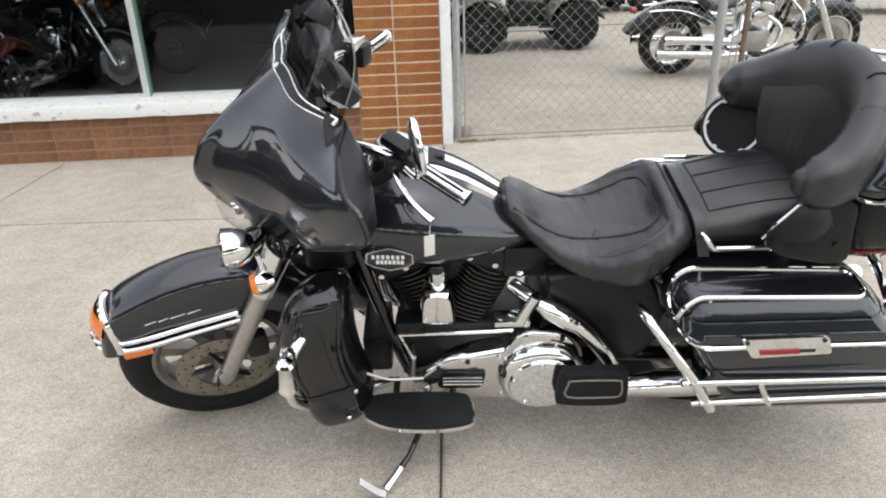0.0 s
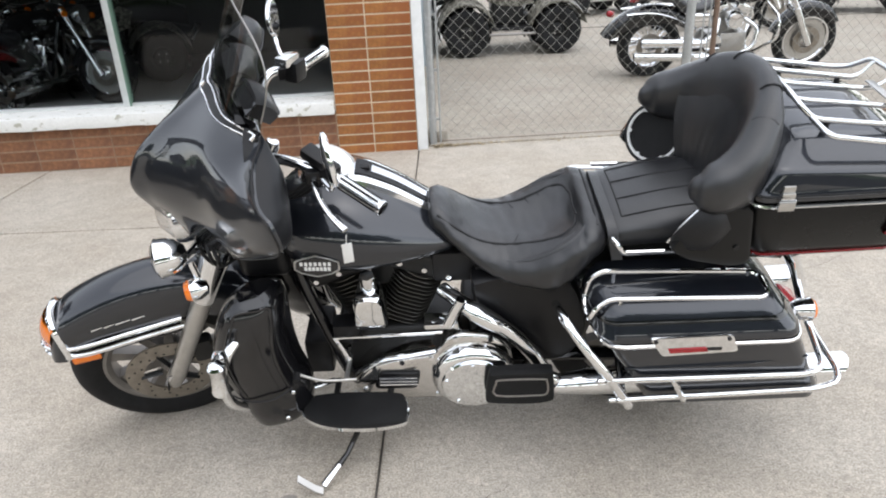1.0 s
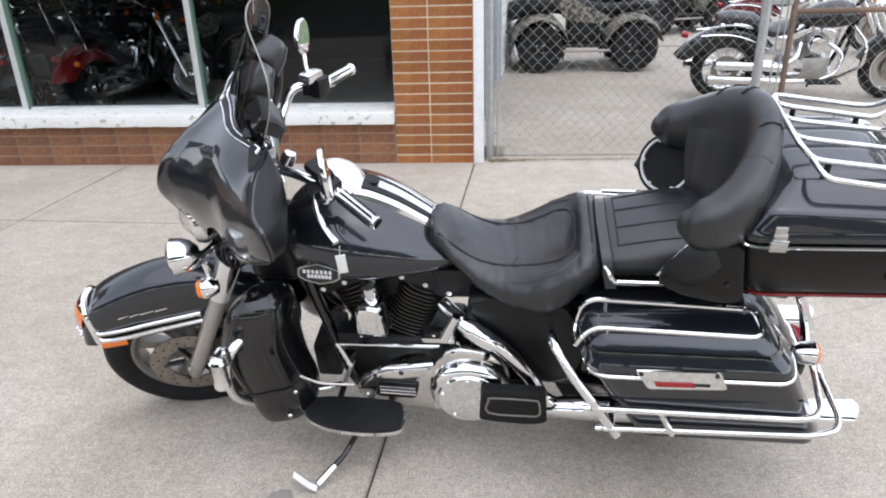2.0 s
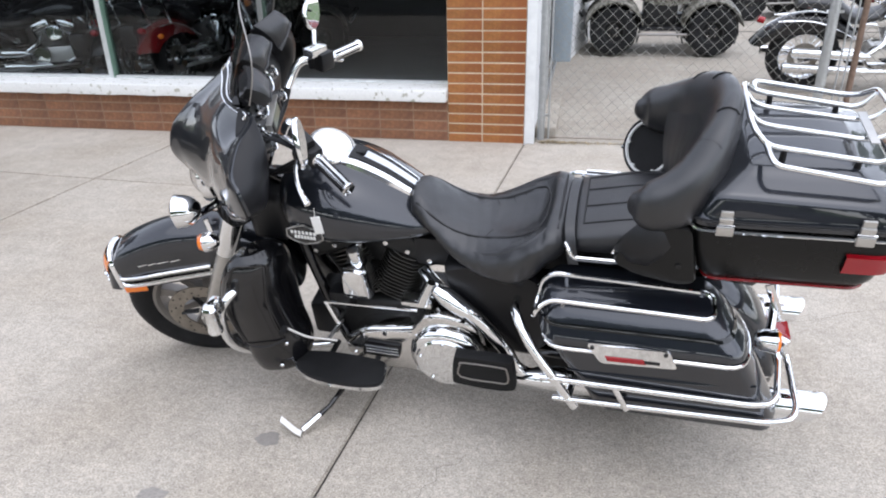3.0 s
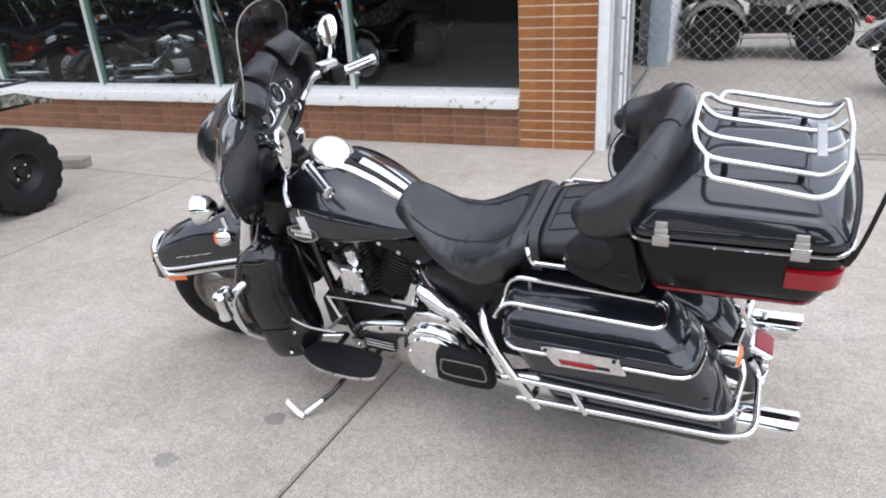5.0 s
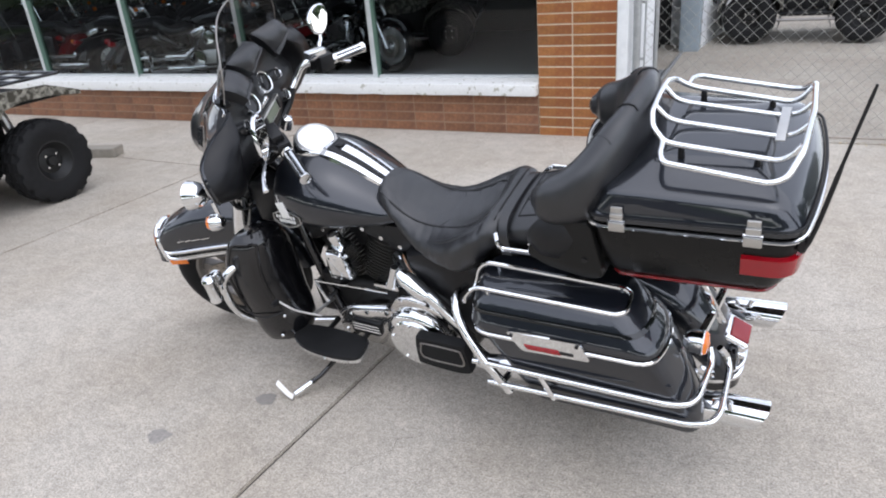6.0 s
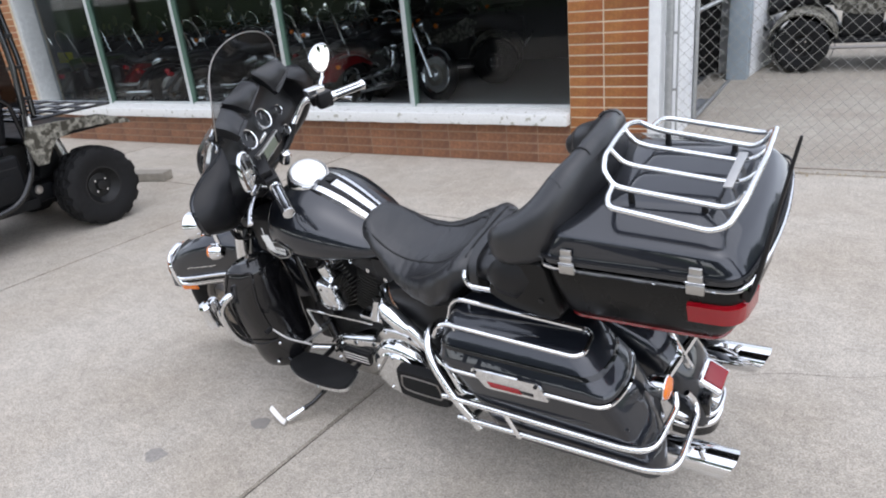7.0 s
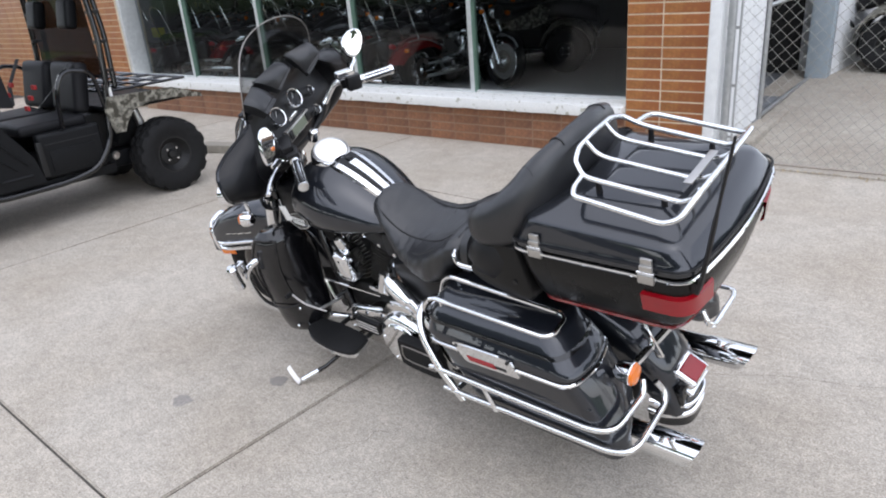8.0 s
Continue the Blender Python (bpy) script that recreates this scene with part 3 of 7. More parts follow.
def cast_wheel(centre, radius, width, rim_r, spokes, steer, disc_side, name):
    put = sp if steer else bp
    cx, cz = centre
    c = Vector((cx, 0, cz))
    wheel = put(name, lathe([(0.028, -0.07), (0.035, -0.06), (0.035, 0.06), (0.028, 0.07)], c, (0, 1, 0), 20), ALLOY)
    put("tyre", tyre(c, (0, 1, 0), radius, width, rim_r), RUBBER, wheel)
    w = width * 0.33
    put("rim", lathe([(rim_r + 0.004, -w), (rim_r - 0.008, -w), (rim_r - 0.022, -w * 0.7), (rim_r - 0.022, w * 0.7), (rim_r - 0.008, w), (rim_r + 0.004, w)], c, (0, 1, 0), 48, close=True), WHEEL, wheel, "grey cast rim")
    for k in range(spokes):
        a = 2 * math.pi * k / spokes
        d, t = Vector((math.cos(a), 0, math.sin(a))), Vector((-math.sin(a), 0, math.cos(a)))
        rings = []
        for r, hw, th in ((0.03, 0.022, 0.03), (rim_r * 0.5, 0.014, 0.02), (rim_r - 0.018, 0.022, 0.02)):
            o = c + d * r
            rings.append([o + t * (hw * sx) + Vector((0, th * sy, 0)) for sx, sy in ((-1, -1), (1, -1), (1, 1), (-1, 1))])
        b = loft(rings)
        put("spoke", b, WHEEL, wheel)
    y = disc_side
    disc = put("brake_disc", lathe([(0.09, y - 0.003), (0.148, y - 0.003), (0.148, y + 0.003), (0.09, y + 0.003)], c, (0, 1, 0), 48, close=True), DISC, wheel, "drilled steel brake disc")
    for k in range(36):
        a = 2 * math.pi * k / 36
        r = 0.100 + 0.019 * (k % 3)
        put("disc_hole", rod(c + Vector((math.cos(a) * r, y - 0.0045, math.sin(a) * r)), c + Vector((math.cos(a) * r, y - 0.0030, math.sin(a) * r)), 0.0038, seg=6), ENGINE, disc)
    hub = bmesh.new()
    for k in range(5):
        a = 2 * math.pi * k / 5 + 0.3
        hub = merge(hub, tube([c + Vector((math.cos(a) * 0.03, y, math.sin(a) * 0.03)), c + Vector((math.cos(a + 0.25) * 0.098, y, math.sin(a + 0.25) * 0.098))], [0.014, 0.012], 6, flat=0.4))
    put("disc_carrier", hub, ENGINE, disc)
    return wheel


cast_wheel((-0.042, 0.300), 0.318, 0.13, 0.215, 9, True, -0.088, "front_wheel")
cast_wheel((1.60, 0.315), 0.322, 0.15, 0.205, 9, False, 0.09, "rear_wheel")

# front fender: a deep skirted shell over the wheel
spine = smooth_rings([(-0.366, 0.485, 0.05), (-0.346, 0.565, 0.09), (-0.296, 0.628, 0.125), (-0.205, 0.676, 0.145), (-0.10, 0.708, 0.16), (0.0, 0.718, 0.165), (0.10, 0.708, 0.165), (0.20, 0.67, 0.16), (0.29, 0.605, 0.15), (0.345, 0.50, 0.13), (0.375, 0.38, 0.10)], 4)


def fender_shell(sp_rows, hw, centre, thick=0.004):
    rings = []
    for x, z, depth in sp_rows:
        n = (Vector((centre[0], 0, centre[1])) - Vector((x, 0, z))).normalized()
        prof = [(-hw, depth), (-hw, depth * 0.55), (-hw * 0.97, depth * 0.32), (-hw * 0.82, depth * 0.13), (-hw * 0.5, depth * 0.03), (0, 0)]
        prof = prof + [(-a, b) for a, b in prof[-2::-1]]
        inner = [(a * 0.95, b + (thick if abs(a) < hw * 0.9 else 0)) for a, b in prof[::-1]]
        rings.append([Vector((x, a, z)) + n * b for a, b in prof + inner])
    return loft(rings)


front_fender = sp("front_fender", fender_shell(spine, 0.088, (-0.03, 0.40)), PAINT, None, "charcoal pearl front fender with chrome edge trim")
edge = [(x, z) for x, z, d in spine]


def fender_rail(drop, out, r, mat, name):
    left = [(0.06, -out, 0.558 - drop), (-0.10, -out - 0.002, 0.547 - drop), (-0.22, -out - 0.002, 0.535 - drop), (-0.31, -out * 0.86, 0.524 - drop), (-0.368, -out * 0.45, 0.518 - drop)]
    full = left + [(-0.380, 0, 0.516 - drop)] + [(x, -y, z) for x, y, z in left[::-1]]
    sp(name, tube(curve_points(full, 4), r, 8), mat, front_fender, "chrome fender trim bar")


fender_rail(0.0, 0.094, 0.0075, CHROME, "upper_trim")
fender_rail(0.034, 0.096, 0.0085, CHROME, "lower_trim")
skirt = [(0.05, -0.09, 0.535), (-0.15, -0.092, 0.526), (-0.30, -0.082, 0.508), (-0.360, -0.04, 0.502), (-0.372, 0, 0.500)]
skirt = skirt + [(x, -y, z) for x, y, z in skirt[-2::-1]]
sp("trim_backing", loft([[Vector(q) + Vector((0, 0, o)) for q in curve_points(skirt, 4)] for o in (0.018, -0.040)], closed=False), BLACK_PAINT, front_fender)
sp("tip_lamp", loft([[Vector((-0.368 - bulge * 0.010 + 0.30 * max(0, z - 0.55) + 0.040 * (y / 0.078) ** 2, y, z)) for y in (-0.075, -0.05, -0.025, 0, 0.025, 0.05, 0.075)] for z, bulge in ((0.525, 0.2), (0.545, 0.9), (0.57, 1.0), (0.60, 0.5), (0.616, -0.3))], closed=False), AMBER, front_fender, "amber fender tip lamp")
sp("tip_bezel", tube(curve_points([(-0.300, -0.090, 0.495), (-0.302, -0.084, 0.55), (-0.312, -0.055, 0.612), (-0.318, 0, 0.626), (-0.312, 0.055, 0.612), (-0.302, 0.084, 0.55), (-0.300, 0.090, 0.495)], 4), 0.013, 8), CHROME, front_fender)
for s in (-1, 1):
    sp("side_reflector", box(-0.30, -0.215, s * 0.094 - 0.003, s * 0.094 + 0.003, 0.462, 0.488, 0.002), AMBER, front_fender, "amber side reflector")
for k, (x0, x1, z) in enumerate(((-0.205, -0.17, 0.589), (-0.165, -0.135, 0.591), (-0.13, -0.085, 0.594), (-0.08, -0.04, 0.597))):
    sp("script_bar", rod((x0, -0.0885, z), (x1, -0.0885, z + 0.006), 0.0035, 0.002, 6), CHROME, front_fender, "small chrome script emblem")

# fork
for s in (-1, 1):
    y = s * 0.108
    leg = sp("fork_leg", tube([(-0.045, y, 0.255), (-0.035, y, 0.285), (-0.01, y, 0.33), (0.16, y, 0.665), (0.172, y, 0.69)], [0.020, 0.031, 0.029, 0.031, 0.033], 16), SATIN, None, "satin alloy fork slider")
    sp("fork_tube", rod((0.17, y, 0.685), (0.32, y, 0.98), 0.027, seg=16), CHROME, leg)
    sp("fork_cover", rod((0.150, y, 0.645), (0.25, y, 0.85), 0.038, 0.046, 16), CHROME, leg)
    sp("axle_cap", rod((-0.035, y - s * 0.03, 0.305), (-0.035, y + s * 0.022, 0.305), 0.02, seg=14), CHROME, leg)
    if s < 0:
        sp("caliper", box(0.05, 0.12, -0.115, -0.065, 0.34, 0.44, 0.015), ENGINE, leg)
sp("fork_yoke", box(0.20, 0.30, -0.14, 0.14, 0.84, 0.89, 0.015), BLACK_PAINT)

# batwing fairing. Plan control points by height: nose, valley, wing ridge, half width, rear edge
OFF = 0.04
FAIR_Z = [0.85, 0.95, 1.0, 1.05, 1.12, 1.19, 1.22, 1.26, 1.30]
FAIR_NOSE = [0.118, 0.068, 0.050, 0.060, 0.100, 0.180, 0.225, 0.284, 0.346]
FAIR_VALLEY = [(0.16, 0.205), (0.175, 0.200), (0.185, 0.206), (0.19, 0.220), (0.19, 0.244), (0.18, 0.276), (0.177, 0.298), (0.172, 0.338), (0.165, 0.380)]
FAIR_RIDGE = [(0.28, 0.29), (0.31, 0.287), (0.325, 0.283), (0.33, 0.283), (0.315, 0.293), (0.29, 0.326), (0.277, 0.368), (0.270, 0.428), (0.265, 0.450)]
FAIR_WIDE = [0.30, 0.345, 0.40, 0.457, 0.522, 0.512, 0.475, 0.400, 0.350]
FAIR_REAR = [0.29, 0.315, 0.345, 0.382, 0.423, 0.416, 0.403, 0.395, 0.41]
TRIM_END = 0.60


def fair_table(values):
    """A table over height, made smooth."""
    rows_ = [(z, *v) if isinstance(v, tuple) else (z, v) for z, v in zip(FAIR_Z, values)]
    return np.array(smooth_rings(rows_, 6)).T


FAIR_TABLES = {k: fair_table(v) for k, v in (("nose", FAIR_NOSE), ("valley", FAIR_VALLEY), ("ridge", FAIR_RIDGE), ("wide", FAIR_WIDE), ("rear", FAIR_REAR))}


def fair_at(z, key):
    tab = FAIR_TABLES[key]
    out = [float(np.interp(z, tab[0], col)) for col in tab[1:]]
    return out if len(out) > 1 else out[0]


def fair_top(a):
    """Upper edge: the windscreen's line dips to the trim's end, then falls along the side."""
    if a <= TRIM_END:
        return 1.298 - 0.026 * (a / TRIM_END) ** 2
    return float(np.interp(a, (TRIM_END, 0.65, 0.70, 0.75, 0.80, 0.85, 0.90, 0.95, 1.0), (1.272, 1.261, 1.253, 1.247, 1.242, 1.236, 1.228, 1.218, 1.204)))


def fair_bottom(a):
    return float(np.interp(a, [k / 20 for k in range(21)], [0.940, 0.920, 0.885, 0.862, 0.852, 0.855, 0.880, 0.940, 0.985, 1.008, 1.012, 1.004, 0.988, 0.968, 0.958, 0.958, 0.966, 0.982, 1.003, 1.030, 1.065]))


def fair_point(q, v, inset=0.0):
    """q runs from one rear edge over the nose to the other, v from the upper edge down."""
    a = abs(q)
    z = fair_top(a) + (fair_bottom(a) - fair_top(a)) * v
    nose, wide, rear = fair_at(z, "nose"), fair_at(z, "wide"), fair_at(z, "rear")
    (vy, vx), (ry, rx_) = fair_at(z, "valley"), fair_at(z, "ridge")
    knots = [-0.14, 0.0, 0.14, 0.38, 0.60, 0.75, 0.88, 1.0, 1.12]
    ys_ = [-0.048, 0.0, 0.048, vy, ry, ry + 0.45 * (wide - ry), ry + 0.80 * (wide - ry), wide, wide + 0.01]
    near = nose + 0.31 * (vx - nose)
    us_ = [near, nose, near, vx, rx_, rx_ + 0.30 * (rear - rx_), rx_ + 0.62 * (rear - rx_), rear, rear + 0.05]
    i = max(k for k in range(1, len(knots) - 2) if knots[k] <= a)
    t = (a - knots[i]) / (knots[i + 1] - knots[i])
    out = []
    for w in (ys_, us_):
        m0 = (w[i + 1] - w[i - 1]) / (knots[i + 1] - knots[i - 1]) * (knots[i + 1] - knots[i])
        m1 = (w[i + 2] - w[i]) / (knots[i + 2] - knots[i]) * (knots[i + 1] - knots[i])
        out.append((2 * t ** 3 - 3 * t * t + 1) * w[i] + (t ** 3 - 2 * t * t + t) * m0 + (3 * t * t - 2 * t ** 3) * w[i + 1] + (t ** 3 - t * t) * m1)
    side = 1 - 0.9 * inset - (0.09 * max(0.0, (a - TRIM_END) / (1 - TRIM_END)) if q > 0 else 0)
    return Vector((out[1] + inset, OFF + math.copysign(max(0.0, out[0]), q) * side, z))


FAIR_N = 84
fair_q = [-1 + 2 * k / FAIR_N for k in range(FAIR_N + 1)]
fair_v = [0.5 * (1 - math.cos(math.pi * k / 34)) * 0.35 + 0.65 * k / 34 for k in range(35)]
outer = [[fair_point(q, v) for q in fair_q] for v in fair_v]
inner = [[fair_point(q, v, 0.010) for q in fair_q] for v in fair_v]
fairing = sp("fairing", loft([o + i[::-1] for o, i in zip(outer, inner)]), PAINT, None, "glossy charcoal batwing fairing")
trim_row = [fair_point(TRIM_END * (k / 28 - 1), 0.0) for k in range(57)]
low_row = [fair_point(TRIM_END * (k / 28 - 1) * 0.985, 0.040) for k in range(57)]
sp("windscreen_trim", tube([q + Vector((-0.003, 0, 0.002)) for q in trim_row[1:-1]], 0.0034, 8), CHROME, fairing, "chrome windscreen trim strip")
sp("trim_line", tube([q + Vector((-0.004, 0, 0.001)) for q in low_row[1:-1]], 0.0024, 8), CHROME, fairing)
sp("trim_backing", loft([[q + Vector((-0.003, 0, 0.001)) for q in r] for r in (trim_row, low_row)], closed=False), PLASTIC, fairing)
for k in (1, 28, 55):
    q = trim_row[k].lerp(low_row[k], 0.5)
    sp("trim_screw", rod(q + Vector((-0.010, 0, -0.004)), q + Vector((0.0, 0, 0.006)), 0.006, seg=8), CHROME, fairing)
ws_rows = []
for k in range(14):
    row = []
    for j in range(73):
        s = math.sin((j / 36 - 1) * math.pi / 2)
        f = (s * 0.998 + 1) / 2 * 56
        q = trim_row[int(f)].lerp(trim_row[min(56, int(f) + 1)], f - int(f))
        rise = 0.257 * max(0.0, 1 - abs(s) ** 2.26) ** 0.29
        top = Vector((0.430 + 0.464 * rise + 0.102 * (s * s - 1), OFF + 0.266 * s, 1.270 + rise))
        row.append(q.lerp(top, k / 13) if top.z > q.z else q)
    ws_rows.append(row)
screen = sp("windscreen", loft(ws_rows, closed=False), SMOKE, None, "smoked plastic windscreen with rounded top")
sp("screen_edge", tube(ws_rows[-1][1:-1], 0.0022, 6), ALLOY, screen)

# inner fairing and instruments
dash_rows = [(1.288, 0.235, 0.408), (1.265, 0.258, 0.396), (1.22, 0.300, 0.388), (1.15, 0.318, 0.398), (1.10, 0.322, 0.412), (1.02, 0.29, 0.400), (0.955, 0.22, 0.35)]
dash = []
for z, hw, x in smooth_rings(dash_rows, 4):
    dash.append([Vector((x + 0.012 * (1 - s * s), OFF + hw * s, z)) for s in [k / 12 - 1 for k in range(25)]])
sp("instrument_panel", loft(dash, closed=False), PLASTIC, fairing, "black inner fairing panel")
hood = [[Vector((q.x, q.y, q.z)) for q in dash[0]], [Vector((q.x - 0.02, q.y, q.z + 0.016)) for q in dash[0]], [Vector((0.365 + 0.04 * abs(q.y - OFF) / 0.2, q.y, q.z + 0.018 + 0.03 * (1 - (abs(q.y - OFF) / 0.215) ** 2))) for q in dash[0]]]
sp("dash_hood", loft(hood, closed=False), PLASTIC, fairing)


def along(pts, n):
    """n evenly spaced points on a polyline."""
    run = [0.0]
    for a, b in zip(pts, pts[1:]):
        run.append(run[-1] + (b - a).length)
    out = []
    for k in range(n):
        d = run[-1] * k / (n - 1)
        i = max(j for j in range(len(run) - 1) if run[j] <= d + 1e-9)
        out.append(pts[i].lerp(pts[i + 1], (d - run[i]) / max(1e-9, run[i + 1] - run[i])))
    return out


CHEEK = [(0.444, 0.250, 1.276), (0.460, 0.282, 1.236), (0.474, 0.322, 1.200), (0.474, 0.352, 1.160), (0.463, 0.368, 1.108), (0.444, 0.368, 1.050), (0.405, 0.352, 1.000), (0.350, 0.315, 0.960)]
for s, side_q in ((0, -1), (-1, 1)):
    edge_top = [fair_point(side_q * (TRIM_END + (1 - TRIM_END) * k / 10), 0.0) for k in range(11)]
    edge_low = [fair_point(side_q * (1 - 0.22 * k / 5), 1.0) for k in range(1, 6)]
    rim_a = along(edge_top + [o[s] for o in outer[1:]] + edge_low, 40)
    rim_m = along(curve_points([(x, OFF + side_q * y, z) for x, y, z in CHEEK], 6), 40)
    rim_b = along([r[s] for r in dash], 40)
    shell = []
    for k, (a, m, b) in enumerate(zip(rim_a, rim_m, rim_b)):
        bulge = 0.020 * math.sin(math.pi * k / 39)
        shell.append(curve_points([a, a.lerp(m, 0.5) + Vector((bulge, side_q * bulge * 0.6, 0)), m, m.lerp(b, 0.6) + Vector((0.006, 0, 0)), b], 5))
    sp("fairing_cheek", loft(shell, closed=False), POD, fairing, "satin black inner fairing shell")
    sp("fairing_edge", tube(rim_a, 0.003, 6), POD, fairing)


def gauge(y, z, r, x=0.405, face=DIAL):
    c, ax = Vector((x, OFF + y, z)), Vector((0.93, 0, 0.36))
    g = sp("gauge", lathe([(r * 0.84, 0.004), (r * 0.88, 0.020), (r * 0.98, 0.022), (r * 1.06, 0.012), (r * 1.08, -0.03)], c, ax, 28), CHROME, fairing, "round chrome-rimmed gauge")
    sp("dial", lathe([(0.0, 0.006), (r * 0.87, 0.006)], c, ax, 24), face, fairing)
    t = ax.normalized().orthogonal().normalized()
    o = c + ax.normalized() * 0.009
    sp("needle", rod(o, o + Vector((-0.2, 0.6, 0.6)).normalized() * r * 0.6, 0.0014, seg=5), SATIN, fairing)


gauge(-0.076, 1.184, 0.040)
gauge(0.064, 1.186, 0.040)
for y, z, x in ((-0.172, 1.155, 0.408), (-0.141, 1.078, 0.424), (0.172, 1.155, 0.408), (0.141, 1.078, 0.424)):
    gauge(y, z, 0.021, x)
radio = sp("radio", box(0.40, 0.438, OFF - 0.09, OFF + 0.09, 1.070, 1.122, 0.004), SATIN, fairing, "silver radio with dim display")
sp("display", box(0.4385, 0.4405, OFF - 0.055, OFF + 0.05, 1.078, 1.114), SCREEN, radio)
for y0, y1 in ((0.056, 0.084), (-0.084, -0.06)):
    sp("button", box(0.4385, 0.443, OFF + y0, OFF + y1, 1.076, 1.116, 0.003), PLASTIC, radio)
sp("switch_strip", box(0.405, 0.426, OFF - 0.030, OFF + 0.034, 1.136, 1.149, 0.002), CHROME, fairing)
sp("key_cover", lathe([(0.0, 0.022), (0.018, 0.016), (0.024, 0.0), (0.024, -0.03)], (0.462, OFF + 0.028, 1.034), (0.5, 0, 1), 18), CHROME, fairing)

# soft pouches on the screen
def pouch(a0, a1, b0, b1, sag):
    """A flap that hangs from its upper edge a0-a1 to its loose edge b0-b1, over a soft pocket."""
    a0, a1, b0, b1 = map(Vector, (a0, a1, b0, b1))
    n = (a1 - a0).cross(b0 - a0).normalized()
    n = n if n.x > 0 else -n
    face, back = [], []
    for i in range(11):
        v = i / 10
        row = []
        for j in range(13):
            u = j / 12
            q = a0.lerp(a1, u).lerp(b0.lerp(b1, u), v)
            fold = 0.5 + 0.5 * math.sin(9 * u + 4 * v + 40 * a0.y)
            row.append(q + n * (sag * math.sin(math.pi * min(1, v * 0.85 + 0.12)) * (0.8 + 0.2 * math.sin(math.pi * u)) + 0.005 * fold * v - 0.010 * (abs(2 * u - 1) ** 5)))
        face.append(row)
        back.append([q - n * 0.010 for q in row])
    flap = sp("screen_pouch", loft([f + k[::-1] for f, k in zip(face, back)]), LEATHER, fairing, "soft black screen pouch")
    pocket = []
    for i in range(7):
        v = 0.1 + 1.05 * i / 6
        top = [a0.lerp(a1, u).lerp(b0.lerp(b1, u), v) for u in (0.06, 0.3, 0.5, 0.7, 0.94)]
        pocket.append([q + n * (0.4 * sag * math.sin(math.pi * min(1, v)) - 0.012) for q in top] + [q - n * 0.045 for q in top[::-1]])
    sp("pocket", lumpy(loft(pocket), 0.004, 20), LEATHER, flap)
    sp("hem", tube([q + n * 0.001 for q in face[-1]], 0.0035, 6), LEATHER, flap)


pouch((0.428, -0.072, 1.374), (0.424, 0.096, 1.366), (0.462, 0.000, 1.292), (0.474, 0.106, 1.330), 0.016)
pouch((0.452, -0.200, 1.356), (0.436, -0.098, 1.372), (0.500, -0.166, 1.292), (0.474, -0.050, 1.296), 0.014)
pouch((0.424, 0.160, 1.358), (0.474, 0.272, 1.350), (0.478, 0.178, 1.262), (0.516, 0.268, 1.300), 0.020)
sp("screen_strap", lumpy(tube([q + Vector((0.026, 0, 0.0)) for q in trim_row[5:-5]], 0.010, 8, flat=0.8), 0.003, 10), PLASTIC, fairing)

# lamps on the front
sp("headlamp", lathe([(0.0, -0.055), (0.05, -0.045), (0.082, -0.015), (0.088, 0.0), (0.088, 0.05)], (0.135, OFF, 0.890), (1, 0, 0), 28), CLEAR, None, "round clear headlamp")
sp("headlamp_ring", lathe([(0.088, -0.004), (0.1, -0.006), (0.104, 0.012), (0.1, 0.05), (0.088, 0.05)], (0.135, OFF, 0.890), (1, 0, 0), 28, close=True), CHROME)
sp("headlamp_bowl", lathe([(0.0, 0.045), (0.05, 0.035), (0.086, 0.004)], (0.135, OFF, 0.890), (1, 0, 0), 24), CHROME)
sp("lamp_bar", tube(curve_points([(0.16, -0.205, 0.915), (0.20, -0.12, 0.89), (0.21, 0, 0.885), (0.20, 0.12, 0.89), (0.16, 0.205, 0.915)], 5), 0.013, 8), CHROME)
for s in (-1, 1):
    y = s * 0.205 + 0.004
    lamp = sp("passing_lamp", lathe([(0.0, 0.066), (0.024, 0.060), (0.044, 0.040), (0.053, 0.016), (0.055, -0.005), (0.057, -0.012), (0.050, -0.018)], (0.108, y, 0.930), (1, 0, 0), 24), CHROME, None, "round chrome passing lamp")
    sp("lens", lathe([(0.051, -0.016), (0.038, -0.026), (0.0, -0.032)], (0.108, y, 0.930), (1, 0, 0), 24), CLEAR, lamp)
    ind = sp("turn_signal", lathe([(0.0, 0.05), (0.02, 0.045), (0.032, 0.022), (0.034, 0.0)], (0.152, s * 0.235, 0.815), (1, 0, 0), 18), CHROME, None, "chrome turn signal with amber lens")
    sp("lens", lathe([(0.033, 0.0), (0.026, -0.016), (0.0, -0.022)], (0.152, s * 0.235, 0.815), (1, 0, 0), 18), AMBER, ind)
    sp("bracket", rod((0.178, s * 0.215, 0.84), (0.172, s * 0.20, 0.885), 0.009, seg=8), CHROME, ind)
for s in (-1, 1):
    for k in range(3):
        sp("wire", tube(curve_points([(0.22, s * 0.10, 0.90), (0.20 + 0.02 * k, s * (0.14 + 0.02 * k), 0.86), (0.24, s * 0.15, 0.80), (0.30, s * 0.09, 0.78)], 5), 0.006, 6), PLASTIC)

